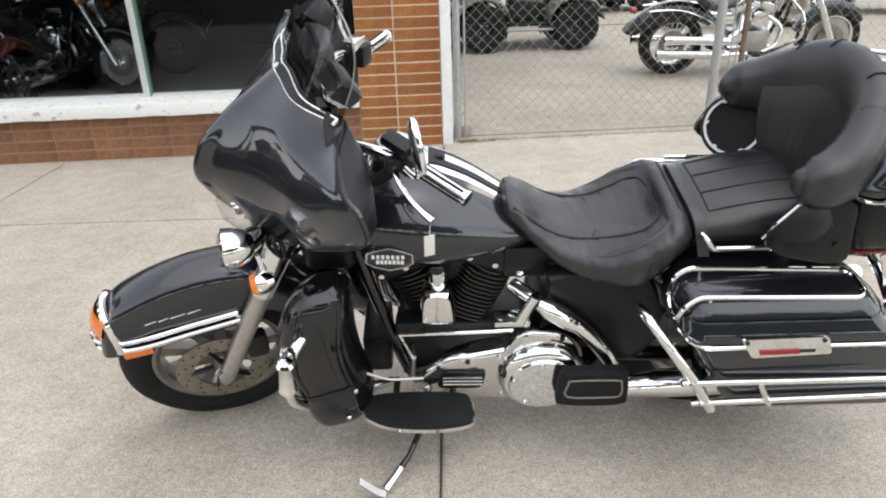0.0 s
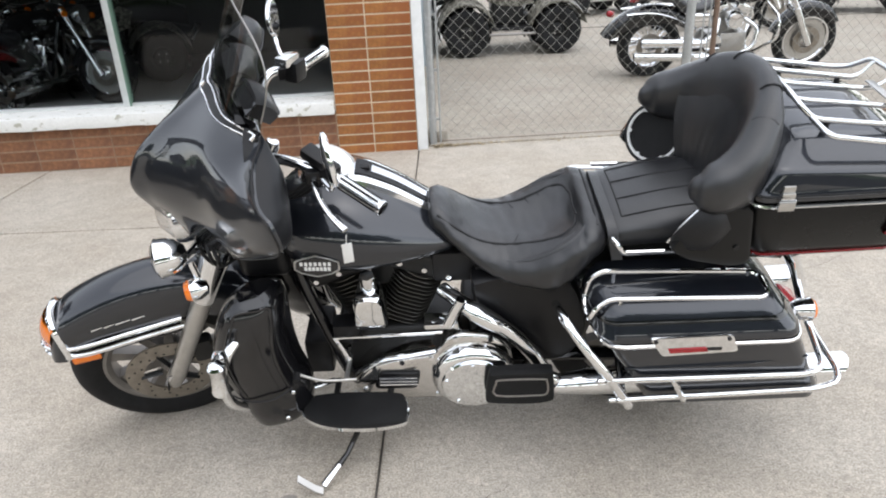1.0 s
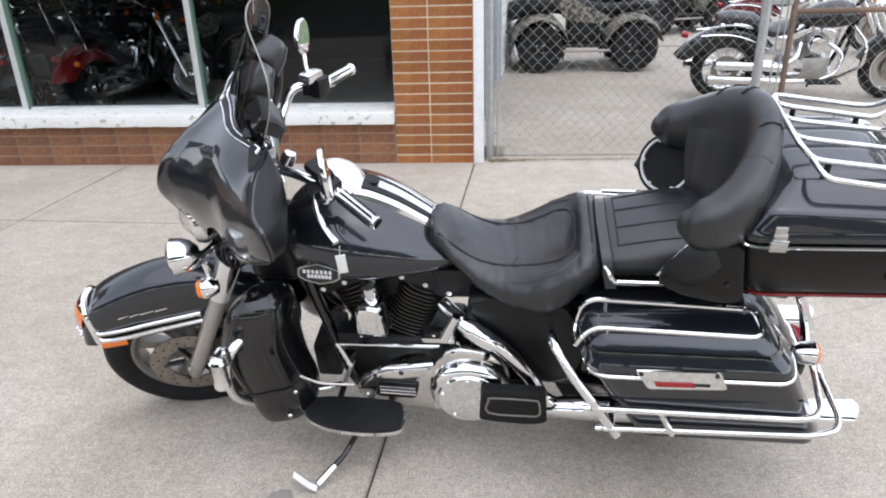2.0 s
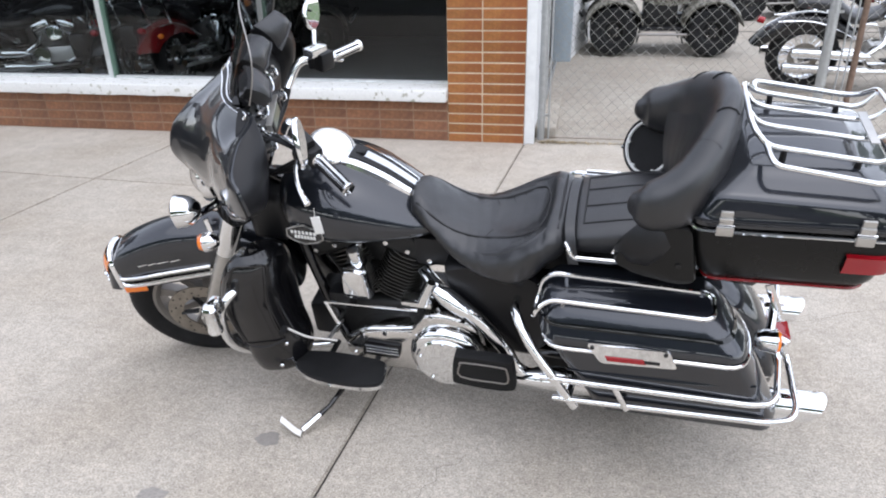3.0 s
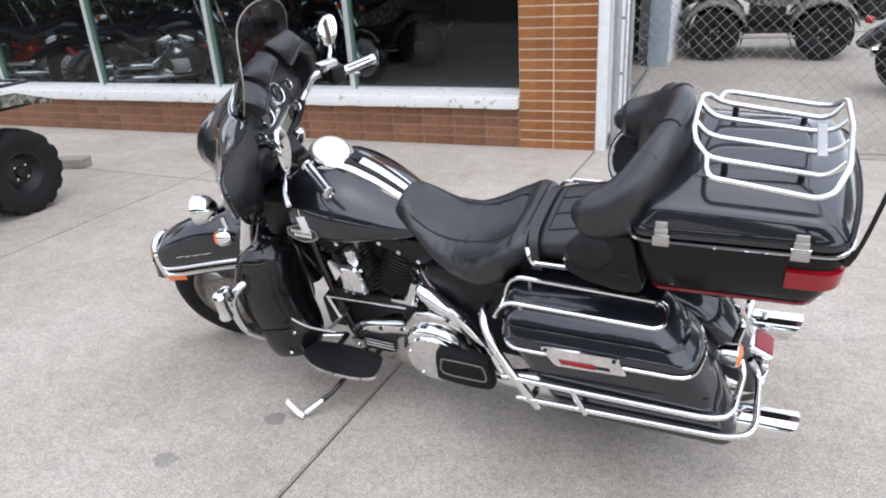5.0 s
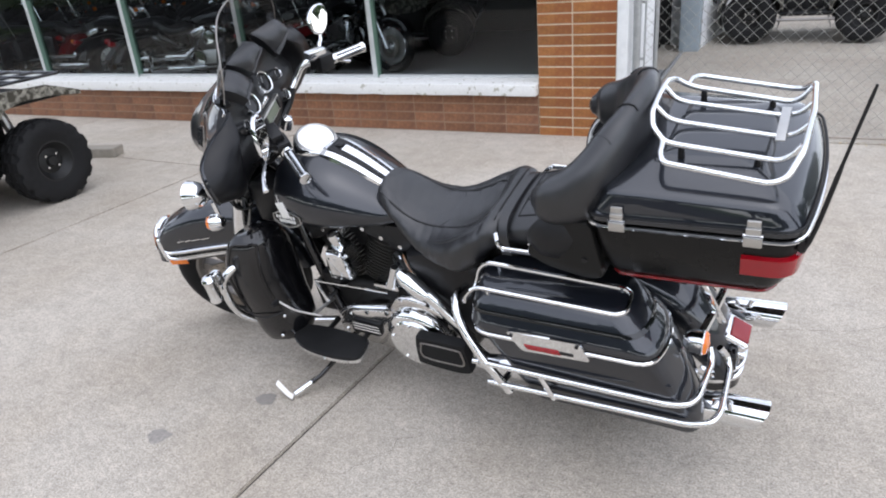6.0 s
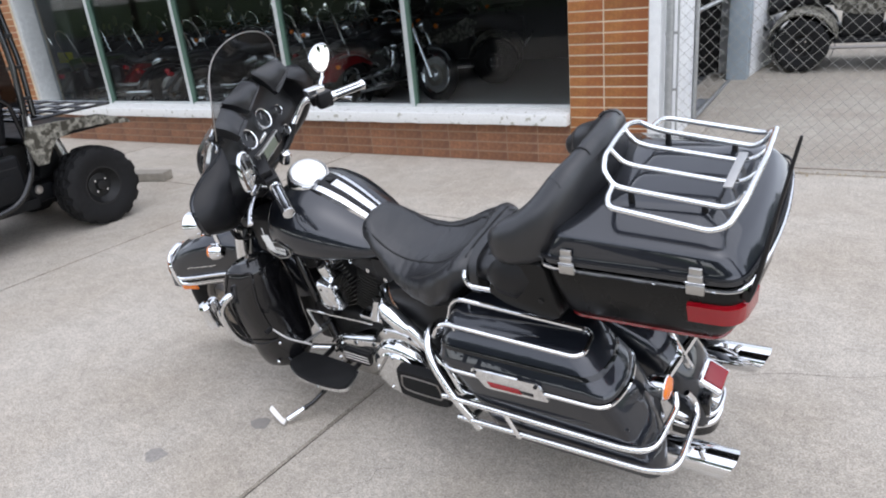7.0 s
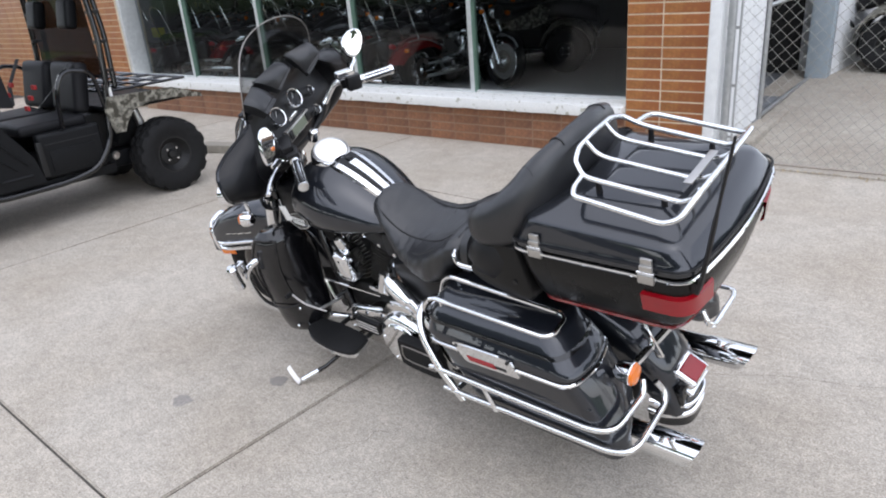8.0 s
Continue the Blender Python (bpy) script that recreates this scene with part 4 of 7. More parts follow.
# handlebar with grips, levers and mirrors
BO = 0.038
bars = sp("handlebar", tube(rounded([(0.62, -0.30 + BO, 1.118), (0.50, -0.215 + BO, 1.150), (0.43, -0.158 + BO, 1.138)], 0.05, 5), 0.0145, 10), CHROME, None, "chrome handlebar")
sp("bar_end", tube(rounded([(0.448, 0.190 + BO, 1.078), (0.465, 0.218 + BO, 1.10), (0.50, 0.255 + BO, 1.145), (0.62, 0.30 + BO, 1.118)], 0.05, 5), 0.0145, 10), CHROME, bars)
sp("bar_riser", tube(rounded([(0.43, -0.158 + BO, 1.138), (0.42, -0.15 + BO, 1.135), (0.40, -0.10 + BO, 1.03), (0.40, 0.10 + BO, 1.00), (0.43, 0.160 + BO, 1.035), (0.449, 0.192 + BO, 1.080)], 0.05, 5), 0.0155, 10), PLASTIC, bars, "black handlebar riser")
for s in (-1, 1):
    a, b = Vector((0.605, s * 0.292 + BO, 1.122)), Vector((0.700, s * 0.415 + BO, 1.092))
    d = (b - a).normalized()
    grip = sp("grip", tube([a + d * (b - a).length * t for t in (0, 0.03, 0.05, 0.08, 0.92, 0.95, 0.99, 1.0)], [0.021, 0.022, 0.018, 0.0185, 0.0185, 0.021, 0.021, 0.014], 16), CHROME, bars, "chrome grip with black rubber inlays")
    q = d.orthogonal().normalized()
    for k in range(6):
        r = Matrix.Rotation(k * math.pi / 3, 3, d) @ q
        sp("inlay", rod(a + d * 0.018 + r * 0.0175, a + d * 0.140 + r * 0.0175, 0.0038, seg=6), RUBBER, grip)
    sw = sp("switch_housing", moved(box(-0.034, 0.03, -0.024, 0.024, -0.032, 0.034, 0.010), Matrix.Translation(a - d * 0.03) @ d.to_track_quat("X", "Z").to_matrix().to_4x4()), PLASTIC, bars, "black switch housing")
    fwd = Vector((-1, s * 0.35, -0.12)).normalized()
    piv = a - d * 0.045 + fwd * 0.03
    sp("lever_clamp", moved(box(-0.02, 0.02, -0.016, 0.016, -0.02, 0.02, 0.006), Matrix.Translation(piv)), PLASTIC, bars)
    sp("lever", tube(curve_points([piv, Vector((0.545, BO - 0.345, 1.128)), Vector((0.562, BO - 0.425, 1.120)), Vector((0.588, BO - 0.483, 1.112))] if s < 0 else [piv, piv + d * 0.05 + fwd * 0.028 - Vector((0, 0, 0.012)), piv + d * 0.12 + fwd * 0.030 - Vector((0, 0, 0.03)), piv + d * 0.165 + fwd * 0.022 - Vector((0, 0, 0.05))], 5), [0.011, 0.010, 0.009, 0.0085, 0.008, 0.0075, 0.007, 0.007, 0.007, 0.007, 0.007, 0.0075, 0.008, 0.009, 0.010, 0.010], 8, flat=0.6), CHROME, bars, "polished hand lever")
    sp("master_cylinder", moved(box(-0.05, 0.03, -0.022, 0.022, 0.0, 0.03, 0.008), Matrix.Translation(a - d * 0.04 + Vector((-0.01, 0, 0.03))) @ d.to_track_quat("X", "Z").to_matrix().to_4x4()), PLASTIC if s < 0 else CHROME, bars)
tag = sp("price_tag", box(0.575, 0.602, -0.452 + BO, -0.450 + BO, 0.965, 1.035, 0.001), TAG, bars, "small white paper tag")
sp("tag_string", rod((0.588, -0.451 + BO, 1.033), (0.592, -0.449 + BO, 1.065), 0.0012, seg=5), TAG, tag)


def mirror(c, normal, up, side, wx, wy):
    c, n = Vector(c), Vector(normal).normalized()
    u = (Vector(up) - n * n.dot(Vector(up))).normalized()
    r = u.cross(n)
    shape = [(wx * math.cos(t) * (1 + 0.18 * math.sin(t)), wy * math.sin(t) + 0.01 * math.cos(t) * side) for t in [2 * math.pi * k / 28 for k in range(28)]]
    rings = [[c + r * (x * f) + u * (y * f) - n * h for x, y in shape] for f, h in ((0.93, -0.001), (1.0, 0.002), (1.0, 0.010), (0.85, 0.016), (0.45, 0.021), (0.05, 0.022))]
    head = sp("mirror", loft(rings), CHROME, bars, "chrome teardrop mirror")
    sp("mirror_glass", plate([(x * 0.91, y * 0.91) for x, y in shape], c + n * 0.0015, r, u, 0.001), MIRROR, head)
    return head


mirror((0.594, -0.333, 1.248), (0.95, -0.04, 0.08), (-0.42, 0.60, 0.67), -1, 0.036, 0.068)
sp("mirror_stem", tube(curve_points([(0.575, -0.300 + BO, 1.135), (0.565, -0.33 + BO, 1.16), (0.580, -0.350, 1.170), (0.584, -0.338, 1.20)], 5), 0.007, 8), CHROME, bars)
mirror((0.560, 0.452, 1.236), (0.954, -0.27, 0.11), (0.05, 0.1, 1), 1, 0.062, 0.053)
sp("mirror_stem", tube(curve_points([(0.560, 0.305 + BO, 1.140), (0.552, 0.385, 1.160), (0.550, 0.425, 1.170), (0.552, 0.448, 1.20)], 5), 0.007, 8), CHROME, bars)
for k in range(4):
    sp("control_cable", tube(curve_points([(0.58, -0.27 + BO + 0.01 * k, 1.115), (0.50 - 0.02 * k, -0.22, 1.06), (0.40, -0.12 - 0.01 * k, 1.0), (0.30, -0.06, 0.93)], 6), 0.005, 6), PLASTIC, bars)

# ---- fuel tank and console ----
TO = 0.012
tank_rows = smooth_rings([(0.435, 0.085, 0.80, 0.905), (0.455, 0.125, 0.775, 0.945), (0.52, 0.196, 0.752, 0.985), (0.62, 0.224, 0.738, 1.005), (0.72, 0.218, 0.738, 0.980), (0.82, 0.187, 0.745, 0.926), (0.92, 0.142, 0.755, 0.862), (0.985, 0.100, 0.762, 0.836), (1.01, 0.065, 0.775, 0.818)], 4)
tank = bp("fuel_tank", loft([superring(x, hw, lo, hi, 36, 2.3, TO, 0.18) for x, hw, lo, hi in tank_rows]), PAINT, None, "charcoal pearl teardrop fuel tank")
# split line and seam of the tank, emblem as a plain shield with bars
c, ex, ez = Vector((0.580, -0.2205 + TO, 0.824)), Vector((1, -0.06, 0)).normalized(), Vector((0.02, 0.10, 1)).normalized()
shield = [(x * 0.95, y * 0.98) for x, y in [(-0.068, -0.012), (-0.045, -0.026), (0.0, -0.036), (0.045, -0.026), (0.068, -0.012), (0.066, 0.014), (0.04, 0.024), (0.0, 0.034), (-0.04, 0.024), (-0.066, 0.014)]]
badge = bp("emblem", plate(shield, c, ex, ez, -0.006, 0.0), CHROME, tank, "chrome shield emblem with dark field")
nrm = ex.cross(ez).normalized()
out_n = nrm if nrm.y < 0 else -nrm
bp("emblem_rim", tube([c + ex * x + ez * y + out_n * 0.007 for x, y in shield], 0.0022, 6, closed=True), SATIN, badge)
bp("emblem_field", plate([(x * 0.93, y * 0.86) for x, y in shield], c + out_n * 0.0065, ex, ez, 0.001 if nrm.y < 0 else -0.001), BLACK_PAINT, badge)
for zz, w0, w1 in ((0.007, -0.048, 0.046), (-0.009, -0.036, 0.042)):
    for k in range(7):
        x0 = w0 + (w1 - w0) * k / 7
        bp("emblem_bar", plate([(x0, zz - 0.006), (x0 + 0.0085, zz - 0.006), (x0 + 0.0085, zz + 0.006), (x0, zz + 0.006)], c + out_n * 0.0078, ex, ez, 0.001 if nrm.y < 0 else -0.001), TAG, badge)

bp("console_dial", lathe([(0.0, 0.019), (0.064, 0.018), (0.076, 0.013), (0.082, 0.002), (0.083, -0.02), (0.083, -0.05)], (0.618, TO + 0.008, 1.014), (0.44, -0.10, 1), 36), CHROME, tank, "large round chrome tank cover")
bp("dial_face", lathe([(0.0, 0.0196), (0.064, 0.0186)], (0.618, TO + 0.008, 1.014), (0.44, -0.10, 1), 36), BRUSHED, tank)
bp("dial_ring", lathe([(0.065, 0.0185), (0.069, 0.022), (0.076, 0.017), (0.072, 0.012)], (0.618, TO + 0.008, 1.014), (0.44, -0.10, 1), 36, close=True), SATIN, tank)
con = smooth_rings([(0.672, 0.070, 0.994), (0.72, 0.070, 0.985), (0.80, 0.064, 0.945), (0.87, 0.057, 0.897), (0.915, 0.050, 0.863)], 4)
bp("console", loft([[Vector((x, TO + 0.008 + hw * s, z + 0.016 * (1 - s ** 4) - (0.012 if abs(s) == 1 else 0))) for s in (-1, -0.9, -0.5, 0, 0.5, 0.9, 1)] + [Vector((x, TO + 0.008 + hw * s, z - 0.03)) for s in (0.8, -0.8)] for x, hw, z in con]), CHROME, tank, "chrome tank console")
def console_band(rows_, half, low, high):
    """A strip along the console, half as wide as given of its half width."""
    return loft([[Vector((x, TO + 0.008 + hw * half * s, z + h)) for s, h in ((-1, low), (1, low), (1, high), (-1, high))] for x, hw, z in rows_])


bp("console_inlay", console_band(con[2:-2], 0.58, 0.010, 0.0175), POD, tank, "dark console inlay")
bp("console_strip", console_band(con[5:-2], 0.26, 0.012, 0.0205), CHROME, tank)
bp("fuel_door_latch", moved(box(-0.015, 0.015, -0.012, 0.012, 0, 0.014, 0.004), Matrix.Translation((0.718, TO + 0.008, 0.994))), PLASTIC, tank)

# ---- seats ----
def seat_ring(x, hw, lo, top, dish, n=40):
    """Seat section: rolled sides, top dished by so much in the middle."""
    out = []
    for k in range(n):
        a = 2 * math.pi * k / n
        c, s = math.cos(a), math.sin(a)
        y = hw * math.copysign(abs(c) ** 0.75, c)
        z = (lo + top) / 2 + (top - lo) / 2 * math.copysign(abs(s) ** (0.62 if x > 1.25 else 0.62 + 0.4 * min(1, (1.25 - x) / 0.15)), s)
        if s > 0:
            z -= dish * math.exp(-(y / (hw * 0.62)) ** 2)
        if s < 0:
            y *= 1 - 0.35 * abs(s) ** 2
        out.append(Vector((x, y, z)))
    return out


rider_rows = smooth_rings([(0.897, 0.045, 0.825, 0.880, 0), (0.907, 0.085, 0.81, 0.908, 0), (0.945, 0.112, 0.785, 0.898, 0.0), (1.0, 0.140, 0.735, 0.852, 0.0), (1.06, 0.170, 0.688, 0.818, 0.004), (1.13, 0.198, 0.655, 0.808, 0.014), (1.20, 0.222, 0.645, 0.826, 0.034), (1.26, 0.234, 0.652, 0.856, 0.054), (1.31, 0.230, 0.682, 0.884, 0.062), (1.335, 0.222, 0.71, 0.894, 0.046), (1.358, 0.212, 0.74, 0.898, 0.014), (1.395, 0.190, 0.77, 0.890, 0.004), (1.412, 0.16, 0.79, 0.872, 0)], 9)


def creased(bm):
    """Shallow folds across the seat's hollow and down its flanks, and pulled leather at the back pocket."""
    bm.normal_update()
    for v in bm.verts:
        x, y, z = v.co
        wob = 3.0 * noise.noise(v.co * 9)
        hollow = math.exp(-((x - 1.12) / 0.07) ** 2) * math.sin(2 * math.pi * (x * 26 + y * 4) + wob)
        flank = max(0, 0.80 - z) / 0.1 * math.exp(-((x - 1.12) / 0.12) ** 2) * math.sin(2 * math.pi * (x * 14 - z * 13) + 1.5 * wob)
        back = math.exp(-((x - 1.31) / 0.03) ** 2) * math.sin(2 * math.pi * y * 22 + wob)
        v.co += v.normal * (0.0009 * hollow + 0.0005 * flank + 0.0012 * back)
    return bm


rider = bp("rider_seat", creased(lumpy(lumpy(loft([seat_ring(*r, 80) for r in rider_rows]), 0.0028, 22), 0.0016, 60, 3.0)), LEATHER, None, "black leather bucket seat with stitched panels")


def seam(pts, parent, r=0.0042, name="seam"):
    return bp(name, tube(curve_points(pts, 6), r, 6), SEAM, parent)


def seat_top(rows_, x, y):
    i = min(range(len(rows_)), key=lambda k: abs(rows_[k][0] - x))
    x_, hw, lo, top, dish = rows_[i]
    c = min(1, abs(y) / hw) ** (1 / 0.75)
    s = math.sqrt(max(0, 1 - c * c))
    return (lo + top) / 2 + (top - lo) / 2 * s ** (0.62 if x_ > 1.25 else 0.62 + 0.4 * min(1, (1.25 - x_) / 0.15)) - dish * math.exp(-(y / (hw * 0.62)) ** 2)


for s in (-1, 1):
    seam([(x, s * y, seat_top(rider_rows, x, y) - 0.0005) for x, y in ((0.925, 0.080), (0.965, 0.095), (1.03, 0.105), (1.10, 0.108), (1.17, 0.112), (1.24, 0.126), (1.29, 0.130), (1.322, 0.108), (1.336, 0.062))], rider)
for x, y0, y1 in ((1.150, 0.108, 0.066), (1.205, 0.118, 0.070), (1.245, 0.122, 0.085)):
    for s in (-1, 1):
        seam([(x + 0.006 * k, s * (y0 + (y1 - y0) * k / 3), seat_top(rider_rows, x, y0 + (y1 - y0) * k / 3) - 0.0012) for k in range(4)], rider, 0.0024, "pleat")
for s in (-1, 1):
    roll_pts = curve_points([(x, s * y, seat_top(rider_rows, x, y) - 0.009) for x, y in ((1.06, 0.140), (1.13, 0.163), (1.20, 0.180), (1.27, 0.184), (1.325, 0.166), (1.362, 0.130), (1.378, 0.085))], 6)
    bp("seat_bolster", tube(roll_pts, [0.003 + 0.0085 * math.sin(math.pi * k / (len(roll_pts) - 1)) for k in range(len(roll_pts))], 10), LEATHER, rider)
seam([(1.338, y, seat_top(rider_rows, 1.338, y) - 0.0005) for y in (-0.064, -0.03, 0, 0.03, 0.064)], rider)
seam([(1.382, y, seat_top(rider_rows, 1.382, y) - 0.0005) for y in (-0.15, -0.08, 0, 0.08, 0.15)], rider)
pill_rows = smooth_rings([(1.415, 0.155, 0.79, 0.868, 0), (1.425, 0.172, 0.785, 0.888, 0), (1.50, 0.180, 0.785, 0.908, 0.003), (1.60, 0.182, 0.79, 0.928, 0.003), (1.70, 0.178, 0.80, 0.935, 0), (1.735, 0.16, 0.81, 0.925, 0)], 4)
pillion = bp("pillion_seat", loft([seat_ring(*r) for r in pill_rows]), LEATHER, None, "black leather pillion seat")
for y in (-0.125, -0.045, 0.045, 0.125):
    seam([(x, y, seat_top(pill_rows, x, y) - 0.0003) for x in (1.455, 1.52, 1.60, 1.68, 1.72)], pillion, 0.0028)
seam([(1.455, y, seat_top(pill_rows, 1.455, y) - 0.0003) for y in (-0.125, -0.06, 0, 0.06, 0.125)], pillion, 0.0028)
strap = [(1.436, -0.208, 0.79), (1.424, -0.188, 0.852), (1.416, -0.14, 0.888), (1.413, 0, 0.893), (1.416, 0.12, 0.884), (1.422, 0.165, 0.845), (1.430, 0.180, 0.79)]
bp("seat_strap", loft([[q + Vector((dx, 0, dz)) for q in curve_points(strap, 5)] for dx, dz in ((-0.016, 0), (-0.014, 0.006), (0.014, 0.006), (0.016, 0))], closed=False), LEATHER, pillion, "black leather seat strap")
for s in (-1, 1):
    bp("grab_rail", tube(rounded(([(1.412, s * 0.212, 0.876), (1.424, s * 0.236, 0.872)] if s < 0 else []) + [(1.436, s * 0.238, 0.845), (1.60, s * 0.236, 0.842), (1.66, s * 0.22, 0.85)], 0.02), 0.0075, 8), CHROME, pillion, "chrome passenger grab rail")

# wrap-around backrest swept along its plan curve
br_path = curve_points([(1.592, -0.268, 1.070), (1.618, -0.272, 1.070), (1.662, -0.266, 1.076), (1.716, -0.238, 1.094), (1.760, -0.172, 1.114), (1.786, -0.088, 1.126), (1.796, 0, 1.130), (1.786, 0.088, 1.126), (1.760, 0.172, 1.114), (1.716, 0.238, 1.094), (1.662, 0.266, 1.076), (1.618, 0.272, 1.070), (1.592, 0.268, 1.070)], 5)
br_h = [0.034, 0.060, 0.076, 0.100, 0.134, 0.150, 0.154, 0.150, 0.134, 0.100, 0.076, 0.060, 0.034]
br_t = [0.026, 0.050, 0.058, 0.058, 0.052, 0.048, 0.046, 0.048, 0.052, 0.058, 0.058, 0.050, 0.026]
hs, ts = [r[0] for r in smooth_rings([(h,) for h in br_h], 5)], [r[0] for r in smooth_rings([(h,) for h in br_t], 5)]
rings = []
for i, p in enumerate(br_path):
    d = (br_path[min(i + 1, len(br_path) - 1)] - br_path[max(i - 1, 0)])
    d.z = 0
    d.normalize()
    side = d.cross(Vector((0, 0, 1)))
    lean = Vector((0.13 * abs(side.x), 0, 1)).normalized()
    ring = []
    for k in range(24):
        a = 2 * math.pi * k / 24
        c, s = math.cos(a), math.sin(a)
        ring.append(p + side * ts[i] * math.copysign(abs(c) ** 0.8, c) + lean * hs[i] * math.copysign(abs(s) ** 0.8, s))
    rings.append(ring)
for end, n0, n1 in ((0, 0, 1), (-1, -1, -2)):
    cap_dir = (br_path[n0] - br_path[n1]).normalized()
    extra = [[br_path[n0] + (q - br_path[n0]) * f + cap_dir * d for q in rings[n0]] for f, d in ((0.82, 0.010), (0.45, 0.018), (0.06, 0.021))]
    rings = extra[::-1] + rings if end == 0 else rings + extra
backrest = bp("backrest", lumpy(loft(rings), 0.004, 11), LEATHER, None, "black leather wrap-around passenger backrest")
for y in (-0.20, -0.11, 0.11, 0.20):
    i = min(range(len(br_path)), key=lambda k: abs(br_path[k].y - y))
    bp("pleat", tube([rings[i + 3][k] + (rings[i + 3][k] - br_path[i]) * 0.002 for k in (4, 5, 6, 7, 8)], 0.0026, 6), SEAM, backrest)
pad_rows = []
span = [i for i, p in enumerate(br_path) if p.x > 1.690]
for k in range(13):
    t = k / 12
    row = []
    for j, i in enumerate(span):
        u = 2 * j / (len(span) - 1) - 1
        inside = br_path[i] + (Vector((1.60, 0, br_path[i].z)) - br_path[i]).normalized() * ts[i] * 0.80
        foot = Vector((1.712 - 1.4 * (0.135 * u) ** 2, 0.135 * u, 0.880))
        fold = 0.0018 * math.sin(j * 1.9 + 1.2 * math.sin(t * 3)) * math.sin(math.pi * min(1, t * 1.1)) * (1 - t)
        q = foot.lerp(inside + Vector((0, 0, 0.05)), t)
        row.append(q + Vector((fold - 0.016 * math.sin(math.pi * t), 0, 0)))
    pad_rows.append(row)
bp("back_pad", loft([r + [q + Vector((0.035, 0, 0)) for q in r[::-1]] for r in pad_rows]), LEATHER, backrest, "gathered black leather back pad")

# speaker pods either side of the pillion
for s in (-1, 1):
    pod_line = rounded([(1.541, 0, 0.892), (1.572, 0, 0.955), (1.612, 0, 1.012), (1.66, 0, 1.026), (1.742, 0, 1.024), (1.772, 0, 0.838), (1.72, 0, 0.828), (1.60, 0, 0.856)], 0.022, 4, closed=True)
    pod_mid = Vector((1.67, 0, 0.925))
    pod = bp("speaker_pod", loft([[Vector((pod_mid.x + (q.x - pod_mid.x) * f, s * y + (0.045 if s > 0 else 0), pod_mid.z + (q.z - pod_mid.z) * f)) for q in pod_line] for y, f in ((0.258, 0.97), (0.272, 1.0), (0.290, 0.985), (0.299, 0.95), (0.302, 0.86))]), MATTE, None, "matte black rear speaker pod")
    bp("pod_block", box(1.700, 1.768, s * 0.235 - 0.035, s * 0.235 + 0.035, 0.836, 1.005, 0.012), MATTE, pod)
    bp("pod_edge", tube(curve_points([(1.545, (0.313 if s > 0 else -0.268), 0.900), (1.570, (0.319 if s > 0 else -0.274), 0.950), (1.608, (0.321 if s > 0 else -0.276), 1.006)], 5), 0.0052, 8), CHROME, pod, "chrome edge strip")
    bp("pod_bolt", rod((1.718, s * 0.300, 0.901), (1.718, s * 0.307, 0.901), 0.008, seg=10), ENGINE, pod)
    c, ax = Vector((1.631, s * 0.233, 0.952)), Vector((-0.60, -s * 0.66, 0.44)).normalized()
    bp("speaker_housing", lathe([(0.0, -0.085), (0.05, -0.078), (0.086, -0.045), (0.101, 0.0), (0.098, 0.008), (0.092, 0.008), (0.090, -0.004)], c, ax, 32), PLASTIC, pod)
    ring = bp("speaker_ring", lathe([(0.080, 0.000), (0.081, 0.010), (0.088, 0.010), (0.090, 0.002)], c, ax, 40, close=True), WHITE_PAINT, pod, "white speaker ring")
    q = ax.orthogonal().normalized()
    for k in range(6):
        d = Matrix.Rotation(k * math.pi / 3 + 0.3, 3, ax) @ q
        bp("ring_tab", rod(c + d * 0.081 + ax * 0.001, c + d * 0.081 + ax * 0.009, 0.007, seg=10), WHITE_PAINT, ring)
    bp("speaker_cloth", lathe([(0.0, -0.008), (0.045, -0.004), (0.084, 0.003)], c, ax, 28), RUBBER, pod)

# ---- top case with rack ----
def rounded_rect(x0, x1, hw0, hw1, r, z, n=6, bow=0.0):
    """Plan outline: front half width hw0 at x0, rear hw1 at x1, rounded corners, rear bowed outwards."""
    pts = [(x0, -hw0), (x1, -hw1), (x1, hw1), (x0, hw0)]
    out = []
    for i, (x, y) in enumerate(pts):
        q, a, b = Vector((x, y)), Vector(pts[i - 1]), Vector(pts[(i + 1) % 4])
        s, e = q + (a - q).normalized() * r, q + (b - q).normalized() * r
        for k in range(n + 1):
            t = k / n
            p = (1 - t) ** 2 * s + 2 * t * (1 - t) * q + t * t * e
            out.append(p)
    dense = []
    for i, p in enumerate(out):
        nx = out[(i + 1) % len(out)]
        m = max(1, int((nx - p).length / 0.06))
        for k in range(m):
            dense.append(p.lerp(nx, k / m))
    res = []
    for p in dense:
        x = p.x
        if x > (x0 + x1) / 2:
            x += bow * (1 - (p.y / hw1) ** 2) * max(0, (x - (x0 + x1) / 2) / ((x1 - x0) / 2))
        res.append(Vector((x, p.y, z)))
    return res


def case_ring(inset, z, x0=1.735, x1=2.225, shift=0.0):
    pts = rounded_rect(1.735, 2.225, 0.302, 0.292, 0.05, 0, 6, 0.03)
    cx = 1.98 + shift
    out = []
    for p in pts:
        fx = (p.x - 1.98) / 0.245
        x = 1.98 + (x0 - 1.735) * max(0, -fx) + (x1 - 2.225) * max(0, fx) + (p.x - 1.98)
        out.append(Vector((x, p.y * (1 - inset / 0.3), z)))
    return out


